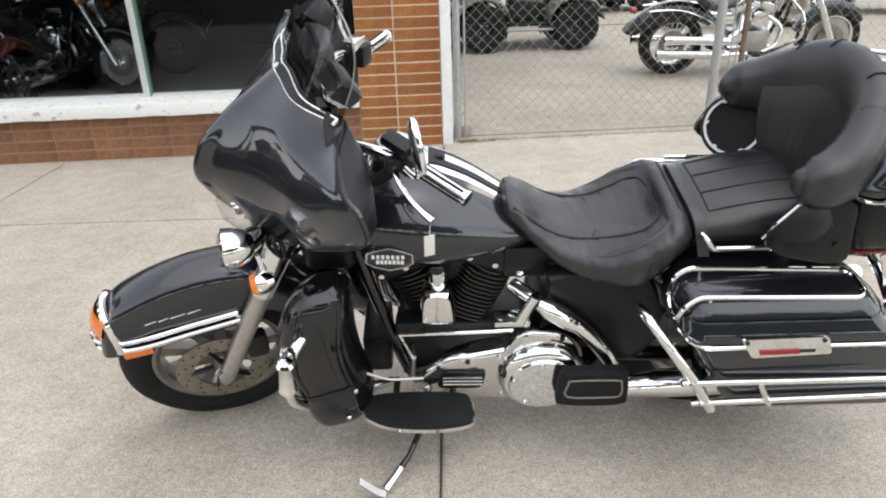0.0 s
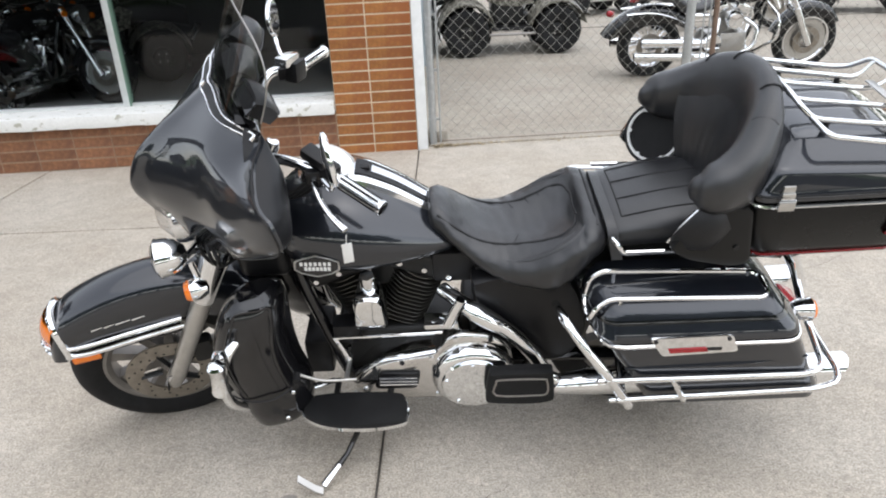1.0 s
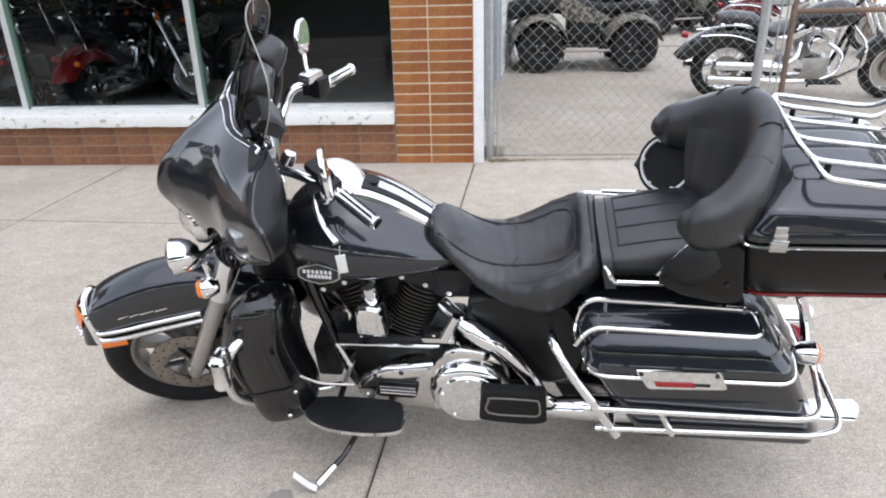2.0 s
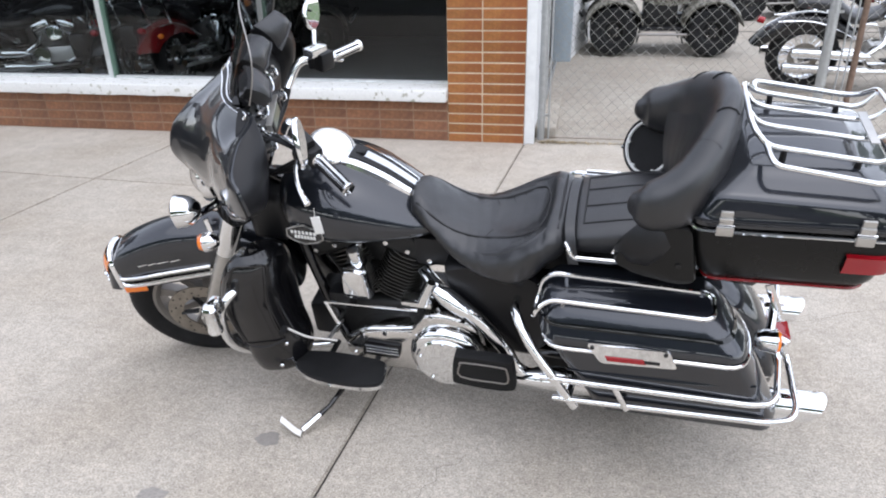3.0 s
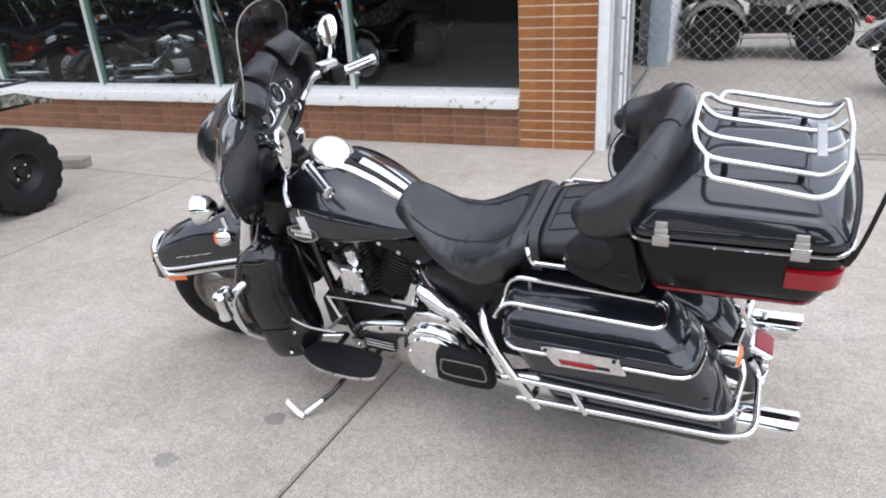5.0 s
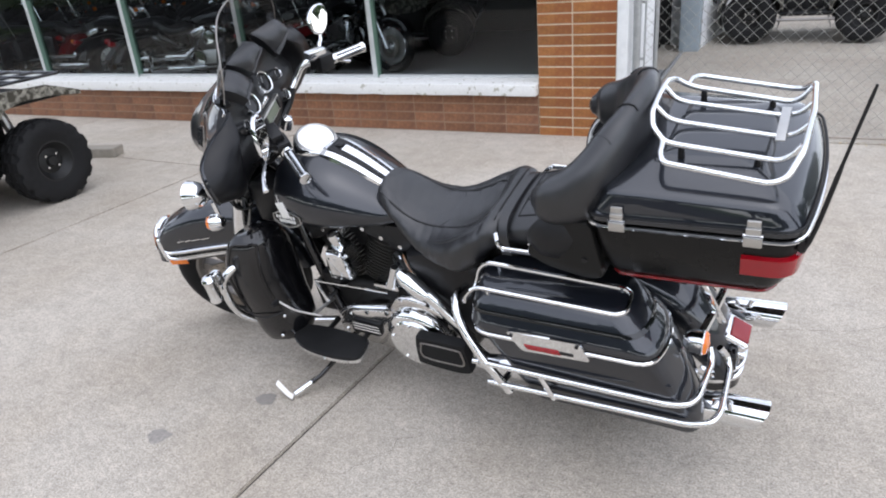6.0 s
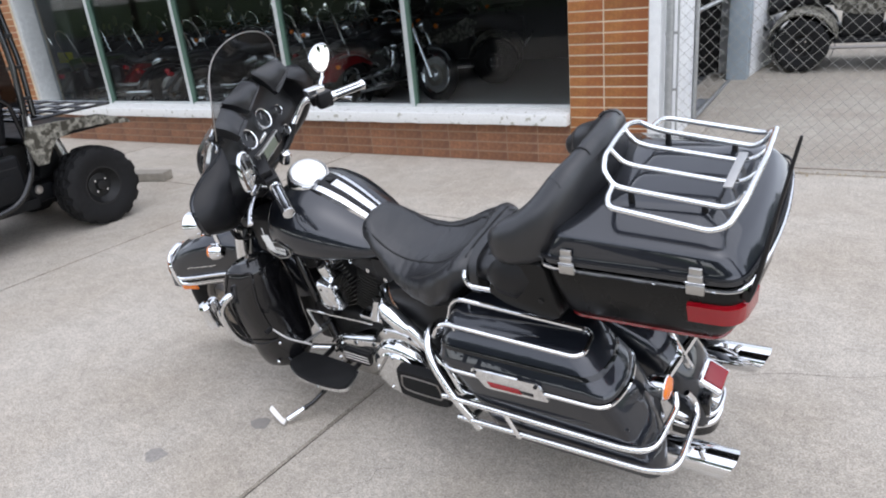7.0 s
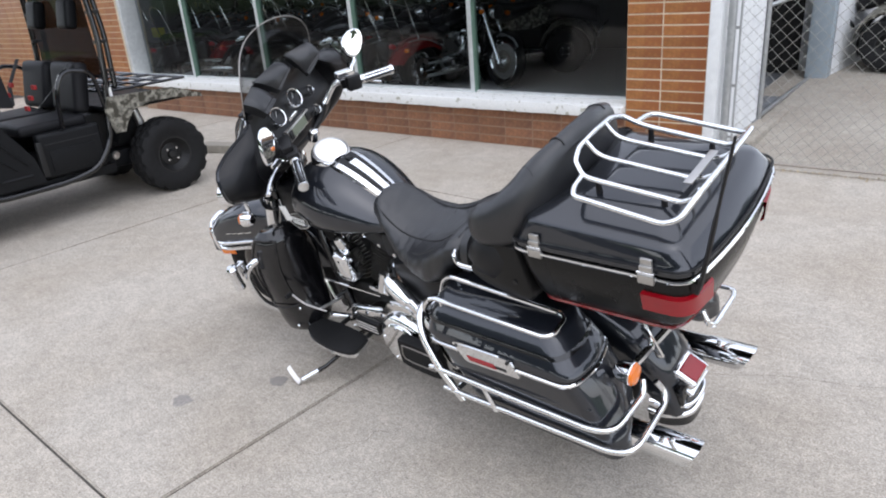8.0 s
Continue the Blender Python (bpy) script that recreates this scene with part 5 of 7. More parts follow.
case = bp("top_case", loft([case_ring(0.042, 0.840, 1.80, 2.16), case_ring(0.032, 0.846, 1.785, 2.18), case_ring(0.020, 0.875, 1.765, 2.200), case_ring(0.008, 0.95, 1.745, 2.22), case_ring(0.002, 1.015, 1.738, 2.226), case_ring(0.006, 1.026, 1.742, 2.222)]), MATTE, None, "black top case with red lamps and chrome rack")


def lid_ring(inset, z, x0, x1):
    """A row of the lid; the upper ones fall towards the rear."""
    fall = max(0.0, min(1.0, (z - 1.066) / 0.04))
    return [q - Vector((0, 0, fall * 0.045 * (q.x - 1.98))) for q in case_ring(inset, z, x0, x1)]


lid = bp("case_lid", loft([lid_ring(*r) for r in ((0.004, 1.034, 1.735, 2.225), (-0.004, 1.040, 1.731, 2.23), (-0.004, 1.052, 1.731, 2.23), (0.003, 1.060, 1.738, 2.226), (0.006, 1.068, 1.742, 2.222), (0.016, 1.100, 1.766, 2.204), (0.020, 1.107, 1.772, 2.198), (0.027, 1.112, 1.780, 2.192), (0.036, 1.116, 1.790, 2.184), (0.075, 1.131, 1.828, 2.152), (0.100, 1.140, 1.848, 2.130), (0.112, 1.147, 1.858, 2.120), (0.124, 1.150, 1.868, 2.110), (0.21, 1.152, 1.93, 2.05))]), PAINT, case, "glossy charcoal case lid")
bp("case_trim", tube([q + (q - Vector((1.98, 0, q.z))).normalized() * 0.003 for q in case_ring(-0.004, 1.030, 1.731, 2.231)], 0.0062, 8, closed=True), CHROME, case, "chrome trim line")
bp("case_seal", tube(case_ring(-0.006, 1.058, 1.729, 2.232), 0.004, 6, closed=True), PLASTIC, case)
stripe = [q for q in case_ring(0.034, 0.845, 1.785, 2.18)]
bp("red_stripe", tube([q + (q - Vector((1.98, 0, q.z))).normalized() * 0.002 for q in stripe], 0.0058, 6, closed=True), REDLINE, case, "dark red lower edge strip")
for x in (1.813, 2.132):
    for s in (-1, 1):
        lt = bp("latch", merge(box(x - 0.017, x + 0.017, s * 0.304 - 0.006, s * 0.304 + 0.006, 1.020, 1.068, 0.003), box(x - 0.021, x + 0.021, s * 0.309 - 0.005, s * 0.309 + 0.005, 1.018, 1.044, 0.003), box(x - 0.015, x + 0.015, s * 0.300 - 0.004, s * 0.300 + 0.004, 1.066, 1.086, 0.002)), SATIN, case, "bright steel case latch")
        bp("latch_pin", rod((x - 0.022, s * 0.309, 1.048), (x + 0.022, s * 0.309, 1.048), 0.004, seg=8), CHROME, lt)
# red lamps wrapping the rear corners
for s in (-1, 1):
    rows_ = []
    for z, ins in ((0.914, 0.020), (0.917, 0.006), (0.945, 0.002), (0.972, -0.002), (0.976, 0.010)):
        ring = case_ring(ins, z, 1.75, 2.224 - ins * 0.6)
        start = Vector((2.108, s * abs(min(ring, key=lambda q: abs(q.x - 2.108) + (0 if q.y * s > 0 else 9)).y), z))
        side = sorted([q for q in ring if q.y * s > 0.165 and q.x > 2.112], key=lambda q: q.x - q.y * s * 1.5)
        rows_.append([q + Vector((0.005 if q.x > 2.19 else 0, s * 0.005, 0)) for q in along([start] + side, 16)])
    lamp_ = bp("case_lamp", loft(rows_, closed=False), RED, case, "wide red case lamp")
# rack
back_bar = [(1.895, 0.158, 1.198), (1.900, 0.212, 1.194), (1.914, 0.240, 1.187), (2.152, 0.243, 1.152), (2.186, 0.226, 1.160), (2.212, 0.172, 1.204), (2.219, 0.0, 1.212)]
rack = bp("luggage_rack", tube(rounded([(x, -y, z) for x, y, z in back_bar] + back_bar[-2::-1], 0.018, 5), 0.0076, 10), CHROME, case, "chrome tube luggage rack")
half = [(2.207, 0.150, 1.202), (2.186, 0.150, 1.172), (2.160, 0.151, 1.158), (1.930, 0.156, 1.189), (1.897, 0.157, 1.197), (1.866, 0.136, 1.226), (1.854, 0.090, 1.242), (1.852, 0.0, 1.245)]
bp("rack_rail", tube(rounded([(x, -y, z) for x, y, z in half] + half[-2::-1], 0.016, 5), 0.0076, 10), CHROME, rack)
for s in (-1, 1):
    bp("rack_rail", tube(rounded([(1.853, s * 0.055, 1.244), (1.884, s * 0.054, 1.206), (1.918, s * 0.054, 1.196), (2.150, s * 0.054, 1.168), (2.190, s * 0.054, 1.178), (2.217, s * 0.054, 1.209)], 0.026, 5), 0.0070, 10), CHROME, rack)
    for x, y, z in ((1.940, 0.156, 1.186), (2.116, 0.152, 1.163)):
        bp("rack_foot", rod((x, s * y, z), (x, s * y * 0.98, z - 0.045), 0.0075, 0.0095, 8), PLASTIC, rack)
bp("rack_plate", moved(box(-0.011, 0.011, -0.085, 0.085, -0.002, 0.002, 0.001), Matrix.Translation((2.156, -0.02, 1.186))), SATIN, rack)
bp("antenna", tube(curve_points([(2.235, -0.262, 0.985), (2.258, -0.268, 1.06), (2.290, -0.258, 1.23), (2.325, -0.25, 1.405)], 5), [0.008] * 4 + [0.006] * 6 + [0.004] * 5 + [0.003], 6), PLASTIC, case, "black whip antenna")
bp("antenna_base", box(2.225, 2.245, -0.272, -0.252, 0.988, 1.020, 0.005), PLASTIC, case)
bp("case_support", tube([(1.80, -0.12, 0.84), (1.78, -0.12, 0.74), (1.95, -0.12, 0.72), (2.02, -0.12, 0.82)], 0.012, 8), BLACK_PAINT, case)
bp("case_support", tube([(1.80, 0.12, 0.84), (1.78, 0.12, 0.74), (1.95, 0.12, 0.72), (2.02, 0.12, 0.82)], 0.012, 8), BLACK_PAINT, case)

# ---- saddlebags with guards ----
def bag_ring(f, out, z, x0, x1, inn=0.160):
    """Plan outline of one saddlebag at height z."""
    pts = [(x0, -inn), (x1 - 0.03, -inn), (x1 + 0.004, -(inn + out) / 2), (x1 - 0.02, -out), (x0 + 0.03, -out), (x0, -(inn + out) / 2)]
    return [Vector(q) for q in rounded([(x, y, z) for x, y in pts], f, 4, closed=True)]


def saddlebag(s):
    def flip(b):
        return mirrored(b) if s > 0 else b

    bag = bp("saddlebag", flip(loft([bag_ring(0.02, 0.370, 0.372, 1.56, 2.035, 0.285), bag_ring(0.03, 0.392, 0.384, 1.52, 2.050, 0.280), bag_ring(0.03, 0.398, 0.43, 1.49, 2.048, 0.272), bag_ring(0.03, 0.399, 0.455, 1.475, 2.034, 0.20), bag_ring(0.035, 0.397, 0.51, 1.44, 2.004), bag_ring(0.04, 0.398, 0.58, 1.395, 1.974), bag_ring(0.05, 0.398, 0.640, 1.360, 1.942)])), PAINT, None, "glossy charcoal hard saddlebag with chrome rails")
    blid = bp("bag_lid", flip(loft([bag_ring(0.05, 0.396, 0.648, 1.357, 1.938), bag_ring(0.05, 0.404, 0.654, 1.348, 1.94), bag_ring(0.05, 0.404, 0.668, 1.340, 1.936), bag_ring(0.05, 0.394, 0.682, 1.342, 1.922), bag_ring(0.05, 0.374, 0.716, 1.345, 1.890), bag_ring(0.05, 0.350, 0.745, 1.358, 1.862), bag_ring(0.05, 0.335, 0.756, 1.372, 1.845), bag_ring(0.04, 0.315, 0.758, 1.39, 1.82, 0.23)])), PAINT, bag, "glossy saddlebag lid")
    line = bag_ring(0.05, 0.4055, 0.643, 1.352, 1.942)
    bp("lid_trim", flip(tube(line, 0.0062, 8, closed=True)), CHROME, bag, "chrome trim line round the lid")
    bp("lid_ridge", flip(loft([bag_ring(0.05, 0.376, 0.716, 1.343, 1.893), bag_ring(0.05, 0.380, 0.711, 1.342, 1.896), bag_ring(0.05, 0.383, 0.704, 1.341, 1.902)], caps=False)), BLACK_PAINT, blid)
    rail = [(1.335, -0.352, 0.702), (1.352, -0.350, 0.742), (1.385, -0.345, 0.772), (1.81, -0.340, 0.752), (1.832, -0.320, 0.752), (1.830, -0.252, 0.757), (1.81, -0.238, 0.760), (1.385, -0.242, 0.785), (1.352, -0.245, 0.76), (1.338, -0.262, 0.70), (1.334, -0.31, 0.692)]
    bp("lid_rail", flip(tube(rounded(rail, 0.03, 4, closed=True), 0.0075, 8, closed=True)), CHROME, bag, "chrome lid rail")
    for x in (1.42, 1.80):
        for y, z in ((-0.342, 0.765), (-0.240, 0.776)):
            bp("rail_post", flip(rod((x, y, z - (0.01 if x > 1.6 else 0)), (x, y * 0.97 - 0.005, z - 0.05), 0.007, seg=8)), CHROME, blid)
    quad = [Vector((1.494, -0.407, 0.679)), Vector((1.722, -0.407, 0.683)), Vector((1.750, -0.405, 0.617)), Vector((1.538, -0.405, 0.607))]
    c = sum(quad, Vector()) / 4
    plate_bm = loft([[q for q in rounded(quad, 0.012, 3, closed=True)], [q + Vector((0, -0.006, 0)) for q in rounded([c + (q - c) * 0.99 for q in quad], 0.012, 3, closed=True)]])
    hw_ = bp("latch_plate", flip(plate_bm), CHROME, bag, "chrome latch plate with red reflector")
    bp("reflector", flip(loft([[Vector(q) for q in ((1.548, -0.4125, 0.640), (1.655, -0.4125, 0.642), (1.663, -0.4125, 0.622), (1.557, -0.4125, 0.620))], [Vector(q) for q in ((1.550, -0.4145, 0.638), (1.653, -0.4145, 0.640), (1.660, -0.4145, 0.624), (1.559, -0.4145, 0.622))]])), RED, hw_)
    bp("plate_slot", flip(box(1.60, 1.70, -0.4128, -0.411, 0.626, 0.638, 0.001)), PLASTIC, hw_)
    for x, z in ((1.512, 0.668), (1.712, 0.671)):
        bp("plate_screw", flip(rod((x, -0.411, z), (x, -0.416, z), 0.006, seg=8)), PLASTIC, hw_)
    bp("bag_crease", flip(tube(curve_points([(1.445, -0.3955, 0.548), (1.60, -0.399, 0.552), (1.80, -0.398, 0.556), (1.965, -0.386, 0.562)], 4), 0.004, 6)), PAINT, bag)
    up = [(1.388, -0.418, 0.524), (1.44, -0.412, 0.516), (1.96, -0.408, 0.508), (2.008, -0.398, 0.510), (2.032, -0.365, 0.508), (2.048, -0.230, 0.522), (2.035, -0.205, 0.555)]
    gd = bp("saddlebag_guard", flip(tube(rounded(up, 0.05), 0.0098, 10)), CHROME, None, "chrome tubular saddlebag guard")
    lo = [(1.428, -0.420, 0.440), (1.50, -0.415, 0.437), (2.02, -0.412, 0.447), (2.076, -0.400, 0.458), (2.094, -0.360, 0.464), (2.092, -0.190, 0.466), (2.080, -0.165, 0.490), (2.06, -0.175, 0.53)]
    bp("lower_bar", flip(tube(rounded(lo, 0.05), 0.0098, 10)), CHROME, gd)
    bp("guard_strut", flip(rod((1.585, -0.413, 0.51), (1.625, -0.421, 0.43), 0.009, seg=8)), CHROME, gd)
    bp("guard_leg", flip(tube(rounded([(1.268, -0.215, 0.640), (1.271, -0.302, 0.676), (1.321, -0.380, 0.631), (1.400, -0.414, 0.528), (1.470, -0.411, 0.402)], 0.05, 5), 0.0145, 10)), CHROME, gd)
    for x, z in ((1.385, 0.524), (1.425, 0.440)):
        bp("guard_bolt", flip(rod((x, -0.418, z), (x - 0.02, -0.420, z), 0.009, seg=10)), CHROME, gd)
    bp("guard_mount", flip(merge(box(1.47, 1.54, -0.36, -0.33, 0.43, 0.455, 0.004), rod((1.45, -0.415, 0.44), (1.48, -0.18, 0.42), 0.011, seg=8))), CHROME, gd)
    # muffler with slash-cut tip
    mr = 0.046
    axis_y, z0 = -0.222, 0.322
    muf = bp("muffler", flip(tube([(1.26, axis_y, 0.290), (1.30, axis_y, 0.292), (1.40, axis_y, 0.300), (2.0, axis_y, 0.318), (2.06, axis_y, 0.320)], [0.026, 0.034, mr, mr, mr * 1.02], 20)), CHROME, None, "chrome muffler with slash-cut tip")
    rings = []
    for dx_lo, f in ((0.0, 1.05), (0.13, 1.07)):
        ring = []
        for k in range(24):
            a = 2 * math.pi * k / 24
            yy, zz = math.cos(a) * mr * f, math.sin(a) * mr * f
            ring.append(Vector((2.055 + (dx_lo + 0.030 * math.sin(a) if dx_lo else 0), axis_y + yy, z0 + zz + dx_lo * 0.03)))
        rings.append(ring)
    inner_ring = [Vector((q.x, axis_y + (q.y - axis_y) * 0.86, z0 + (q.z - z0) * 0.86)) for q in rings[1]]
    deep = [Vector((2.10, q.y, q.z)) for q in inner_ring]
    bp("muffler_tip", flip(loft([rings[0], rings[1], inner_ring, deep])), CHROME, muf)
    bp("tip_bore", flip(lathe([(0.0, 0), (mr * 0.9, 0.0)], (2.11, axis_y, z0), (1, 0, 0), 16)), ENGINE, muf)
    return bag


saddlebag(-1)
saddlebag(1)

# ---- rear fender, lamps ----
rear_spine = smooth_rings([(1.28, 0.62, 0.16), (1.40, 0.69, 0.17), (1.56, 0.73, 0.18), (1.72, 0.725, 0.18), (1.86, 0.67, 0.17), (1.97, 0.59, 0.15), (2.045, 0.49, 0.12), (2.085, 0.39, 0.09), (2.10, 0.315, 0.05)], 4)
rf = bp("rear_fender", fender_shell(rear_spine, 0.108, (1.62, 0.33)), PAINT, None, "charcoal rear fender with chrome edge")
tipc = [(1.99, -0.112, 0.318), (2.04, -0.098, 0.300), (2.095, -0.06, 0.292), (2.108, 0, 0.290), (2.095, 0.06, 0.292), (2.04, 0.098, 0.300), (1.99, 0.112, 0.318)]
bp("fender_edge", tube(curve_points(tipc, 5), 0.011, 8), CHROME, rf)
bp("fender_lip", tube([q + Vector((0.008, 0, 0.045)) for q in curve_points(tipc, 5)], 0.007, 8), CHROME, rf)
bp("fender_flap", loft([[q + Vector((0, 0, dz)) for q in curve_points(tipc, 5)] for dz in (0.0, -0.05)], closed=False), BLACK_PAINT, rf)
tilt_m = Matrix.Translation((2.097, 0, 0.446)) @ Matrix.Rotation(radians(29), 4, "Y")
tail = bp("tail_lamp", moved(merge(box(-0.046, 0.040, -0.056, 0.056, -0.050, -0.002, 0.014, 3), box(-0.034, 0.050, -0.062, 0.062, -0.056, -0.036, 0.009, 2)), tilt_m), CHROME, None, "red tail lamp in a chrome housing")
bp("lens", moved(box(-0.030, 0.033, -0.042, 0.042, -0.010, 0.004, 0.006, 3), tilt_m), RED, tail)
bp("plate_bracket", box(2.07, 2.10, -0.085, 0.085, 0.345, 0.420, 0.008), BLACK_PAINT, tail)
bar = bp("signal_bar", tube(rounded([(2.01, -0.215, 0.60), (2.03, -0.12, 0.615), (2.05, 0, 0.625), (2.03, 0.12, 0.615), (2.01, 0.215, 0.60)], 0.06), 0.013, 8), CHROME, None, "chrome rear signal bar")
for s in (-1, 1):
    c = Vector((2.015, s * 0.236, 0.60))
    si = bp("rear_signal", lathe([(0.0, -0.05), (0.022, -0.045), (0.033, -0.026), (0.035, 0.0), (0.038, 0.008), (0.035, 0.012)], c, (1, 0, -0.02), 20), CHROME, bar, "chrome rear signal with amber lens")
    bp("lens", lathe([(0.036, 0.011), (0.030, 0.020), (0.0, 0.026)], c, (1, 0, -0.02), 20), AMBER, bar)
    bp("rear_strut", moved(box(-0.012, 0.012, -0.004, 0.004, -0.08, 0.07, 0.003), Matrix.Translation((2.025, s * 0.125, 0.655)) @ Matrix.Rotation(radians(-24), 4, "Y")), CHROME, bar)

# ---- engine, frame, exhaust and controls ----
frame_ob = bp("frame", merge(*[tube(rounded([(0.43, s * 0.025, 0.86), (0.505, s * 0.088, 0.62), (0.598, s * 0.13, 0.30), (0.655, s * 0.135, 0.215), (1.15, s * 0.135, 0.215), (1.22, s * 0.13, 0.30), (1.24, s * 0.13, 0.60)], 0.06), 0.019, 10) for s in (-1, 1)],
                             tube([(0.36, 0, 0.93), (0.55, 0, 0.80), (0.95, 0, 0.74), (1.22, 0, 0.70)], 0.025, 10), rod((0.28, 0, 0.80), (0.38, 0, 1.00), 0.035, seg=14)), BLACK_PAINT, None, "black tubular frame")
engine = bp("engine", box(0.575, 0.99, -0.105, 0.105, 0.225, 0.46, 0.03, 3), ENGINE, None, "black and chrome V-twin engine")
crank = Vector((0.745, 0, 0.375))
for tilt, nm in ((-22.5, "front_cylinder"), (22.5, "rear_cylinder")):
    d = Vector((math.sin(radians(tilt)), 0, math.cos(radians(tilt))))
    cyl = bp(nm, rod(crank + d * 0.05, crank + d * 0.36, 0.062, seg=20), ENGINE, engine, "black finned cylinder")
    for k in range(13):
        h = 0.115 + k * 0.0165
        r = 0.092 if k < 12 else 0.085
        f = lathe([(0.06, h - 0.0020), (r, h - 0.0012), (r, h + 0.0012), (0.06, h + 0.0020)], crank, d, 20, close=True)
        for v in f.verts:
            v.co.y = max(-0.095, min(0.095, v.co.y * 1.12))
        bp("fin", f, FIN, cyl)
    o = crank + d * 0.345
    head = bp("rocker_cover", moved(box(-0.105, 0.105, -0.085, 0.085, -0.035, 0.05, 0.02, 3), Matrix.Translation(o) @ Matrix.Rotation(radians(tilt), 4, "Y")), ENGINE, cyl)
    for x in (-0.08, 0.0, 0.08):
        bp("head_bolt", moved(rod((x, -0.088, 0.0), (x, -0.098, 0.0), 0.009, seg=8), Matrix.Translation(o) @ Matrix.Rotation(radians(tilt), 4, "Y")), CHROME, cyl)
hc = [(-0.046, 0.05), (-0.036, 0.072), (0.0, 0.080), (0.036, 0.072), (0.046, 0.05), (0.052, 0.0), (0.054, -0.045), (0.046, -0.062), (0.0, -0.068), (-0.046, -0.062), (-0.054, -0.045), (-0.052, 0.0)]
hrings = [[Vector((0.703 + x * f, y0, 0.592 + z * f + dz)) for x, z in hc] for y0, f, dz in ((-0.095, 0.92, 0), (-0.150, 1.0, 0), (-0.172, 0.97, 0), (-0.186, 0.82, 0.0), (-0.190, 0.5, 0))]
horn = bp("horn_cover", loft(hrings), CHROME, engine, "chrome waterfall horn cover")
bp("horn_bracket", merge(lathe([(0.0, 0.03), (0.02, 0.028), (0.026, 0.015), (0.026, -0.04)], (0.706, -0.145, 0.705), (0, -0.3, 1), 16), rod((0.706, -0.14, 0.66), (0.706, -0.08, 0.72), 0.014, seg=8)), CHROME, horn)
# primary drive cover
pc = [(0.625, 0.300), (0.660, 0.350), (0.70, 0.388), (0.79, 0.415), (0.885, 0.430), (0.925, 0.480), (0.965, 0.512), (1.06, 0.506), (1.125, 0.46), (1.15, 0.39), (1.14, 0.30), (1.11, 0.235), (1.04, 0.205), (0.90, 0.215), (0.72, 0.225), (0.645, 0.25)]
po = curve_points([(x, 0, z) for x, z in pc], 3, closed=True)
cc = Vector((0.89, 0, 0.36))
prim = bp("primary_cover", loft([[Vector((q.x, -0.10, q.z)) for q in po], [Vector((q.x, -0.178, q.z)) for q in po]] + [[Vector((cc.x + (q.x - cc.x) * f, y, cc.z + (q.z - cc.z) * f)) for q in po] for f, y in ((0.985, -0.190), (0.95, -0.198), (0.88, -0.202))]), POLISHED, engine, "polished primary drive cover")
bp("clutch_dome", lathe([(0.137, 0.0), (0.136, 0.024), (0.130, 0.042), (0.118, 0.056), (0.106, 0.060)], (1.018, -0.185, 0.340), (0, -1, 0), 40), CHROME, prim, "chrome clutch dome")
bp("derby_cover", lathe([(0.104, 0.050), (0.105, 0.066), (0.100, 0.071), (0.06, 0.073), (0.0, 0.074)], (1.018, -0.185, 0.340), (0, -1, 0), 40), CHROME, prim, "round chrome derby cover")
for k in range(5):
    a = 2 * math.pi * k / 5 + 0.35
    bp("cover_screw", rod((1.018 + 0.09 * math.cos(a), -0.254, 0.340 + 0.09 * math.sin(a)), (1.018 + 0.09 * math.cos(a), -0.262, 0.340 + 0.09 * math.sin(a)), 0.006, seg=8), CHROME, prim)
for x, z in ((0.965, 0.497), (1.075, 0.49), (0.885, 0.415), (0.79, 0.40), (0.70, 0.372), (0.66, 0.28), (0.90, 0.24), (1.10, 0.27)):
    bp("cover_screw", rod((x, -0.192, z), (x, -0.206, z), 0.009, seg=8), CHROME, prim)
bp("inspection_cover", loft([[Vector((0.775 + x * f, y, 0.325 + z * f)) for x, z in [(q.x, q.z) for q in rounded([(-0.085, 0, -0.035), (0.06, 0, -0.04), (0.075, 0, 0.035), (-0.06, 0, 0.045)], 0.02, 4, closed=True)]] for y, f in ((-0.198, 1), (-0.210, 0.98), (-0.214, 0.9))]), POD, prim, "dark ribbed inspection cover")
for z in (0.312, 0.327, 0.342):
    bp("cover_rib", rod((0.712, -0.214, z), (0.835, -0.214, z - 0.004), 0.0035, seg=6), CHROME, prim)
bp("upper_chrome_strip", tube(curve_points([(0.665, -0.20, 0.375), (0.73, -0.204, 0.425), (0.80, -0.205, 0.440), (0.90, -0.20, 0.455)], 5), 0.016, 8, flat=0.5), CHROME, prim)
bp("shift_rod", rod((0.585, -0.205, 0.525), (0.925, -0.205, 0.532), 0.0048, seg=8), CHROME, engine, "thin chrome shift rod")
bp("shift_link", merge(rod((0.59, -0.205, 0.525), (0.625, -0.215, 0.44), 0.007, seg=8), rod((0.625, -0.215, 0.44), (0.62, -0.15, 0.43), 0.009, seg=8)), CHROME, engine)
bp("oil_case", box(0.99, 1.21, -0.11, 0.11, 0.235, 0.50, 0.03, 3), ENGINE, engine)
bp("intake", box(0.69, 0.80, -0.05, 0.08, 0.60, 0.72, 0.02, 2), ENGINE, engine)
bp("ignition_module", box(0.57, 0.66, -0.15, -0.08, 0.44, 0.52, 0.02, 2), PLASTIC, engine)
bp("air_cleaner", lathe([(0.0, 0.03), (0.07, 0.026), (0.088, 0.010), (0.09, -0.03)], (0.745, 0.17, 0.60), (0, 1, 0), 28), CHROME, engine)
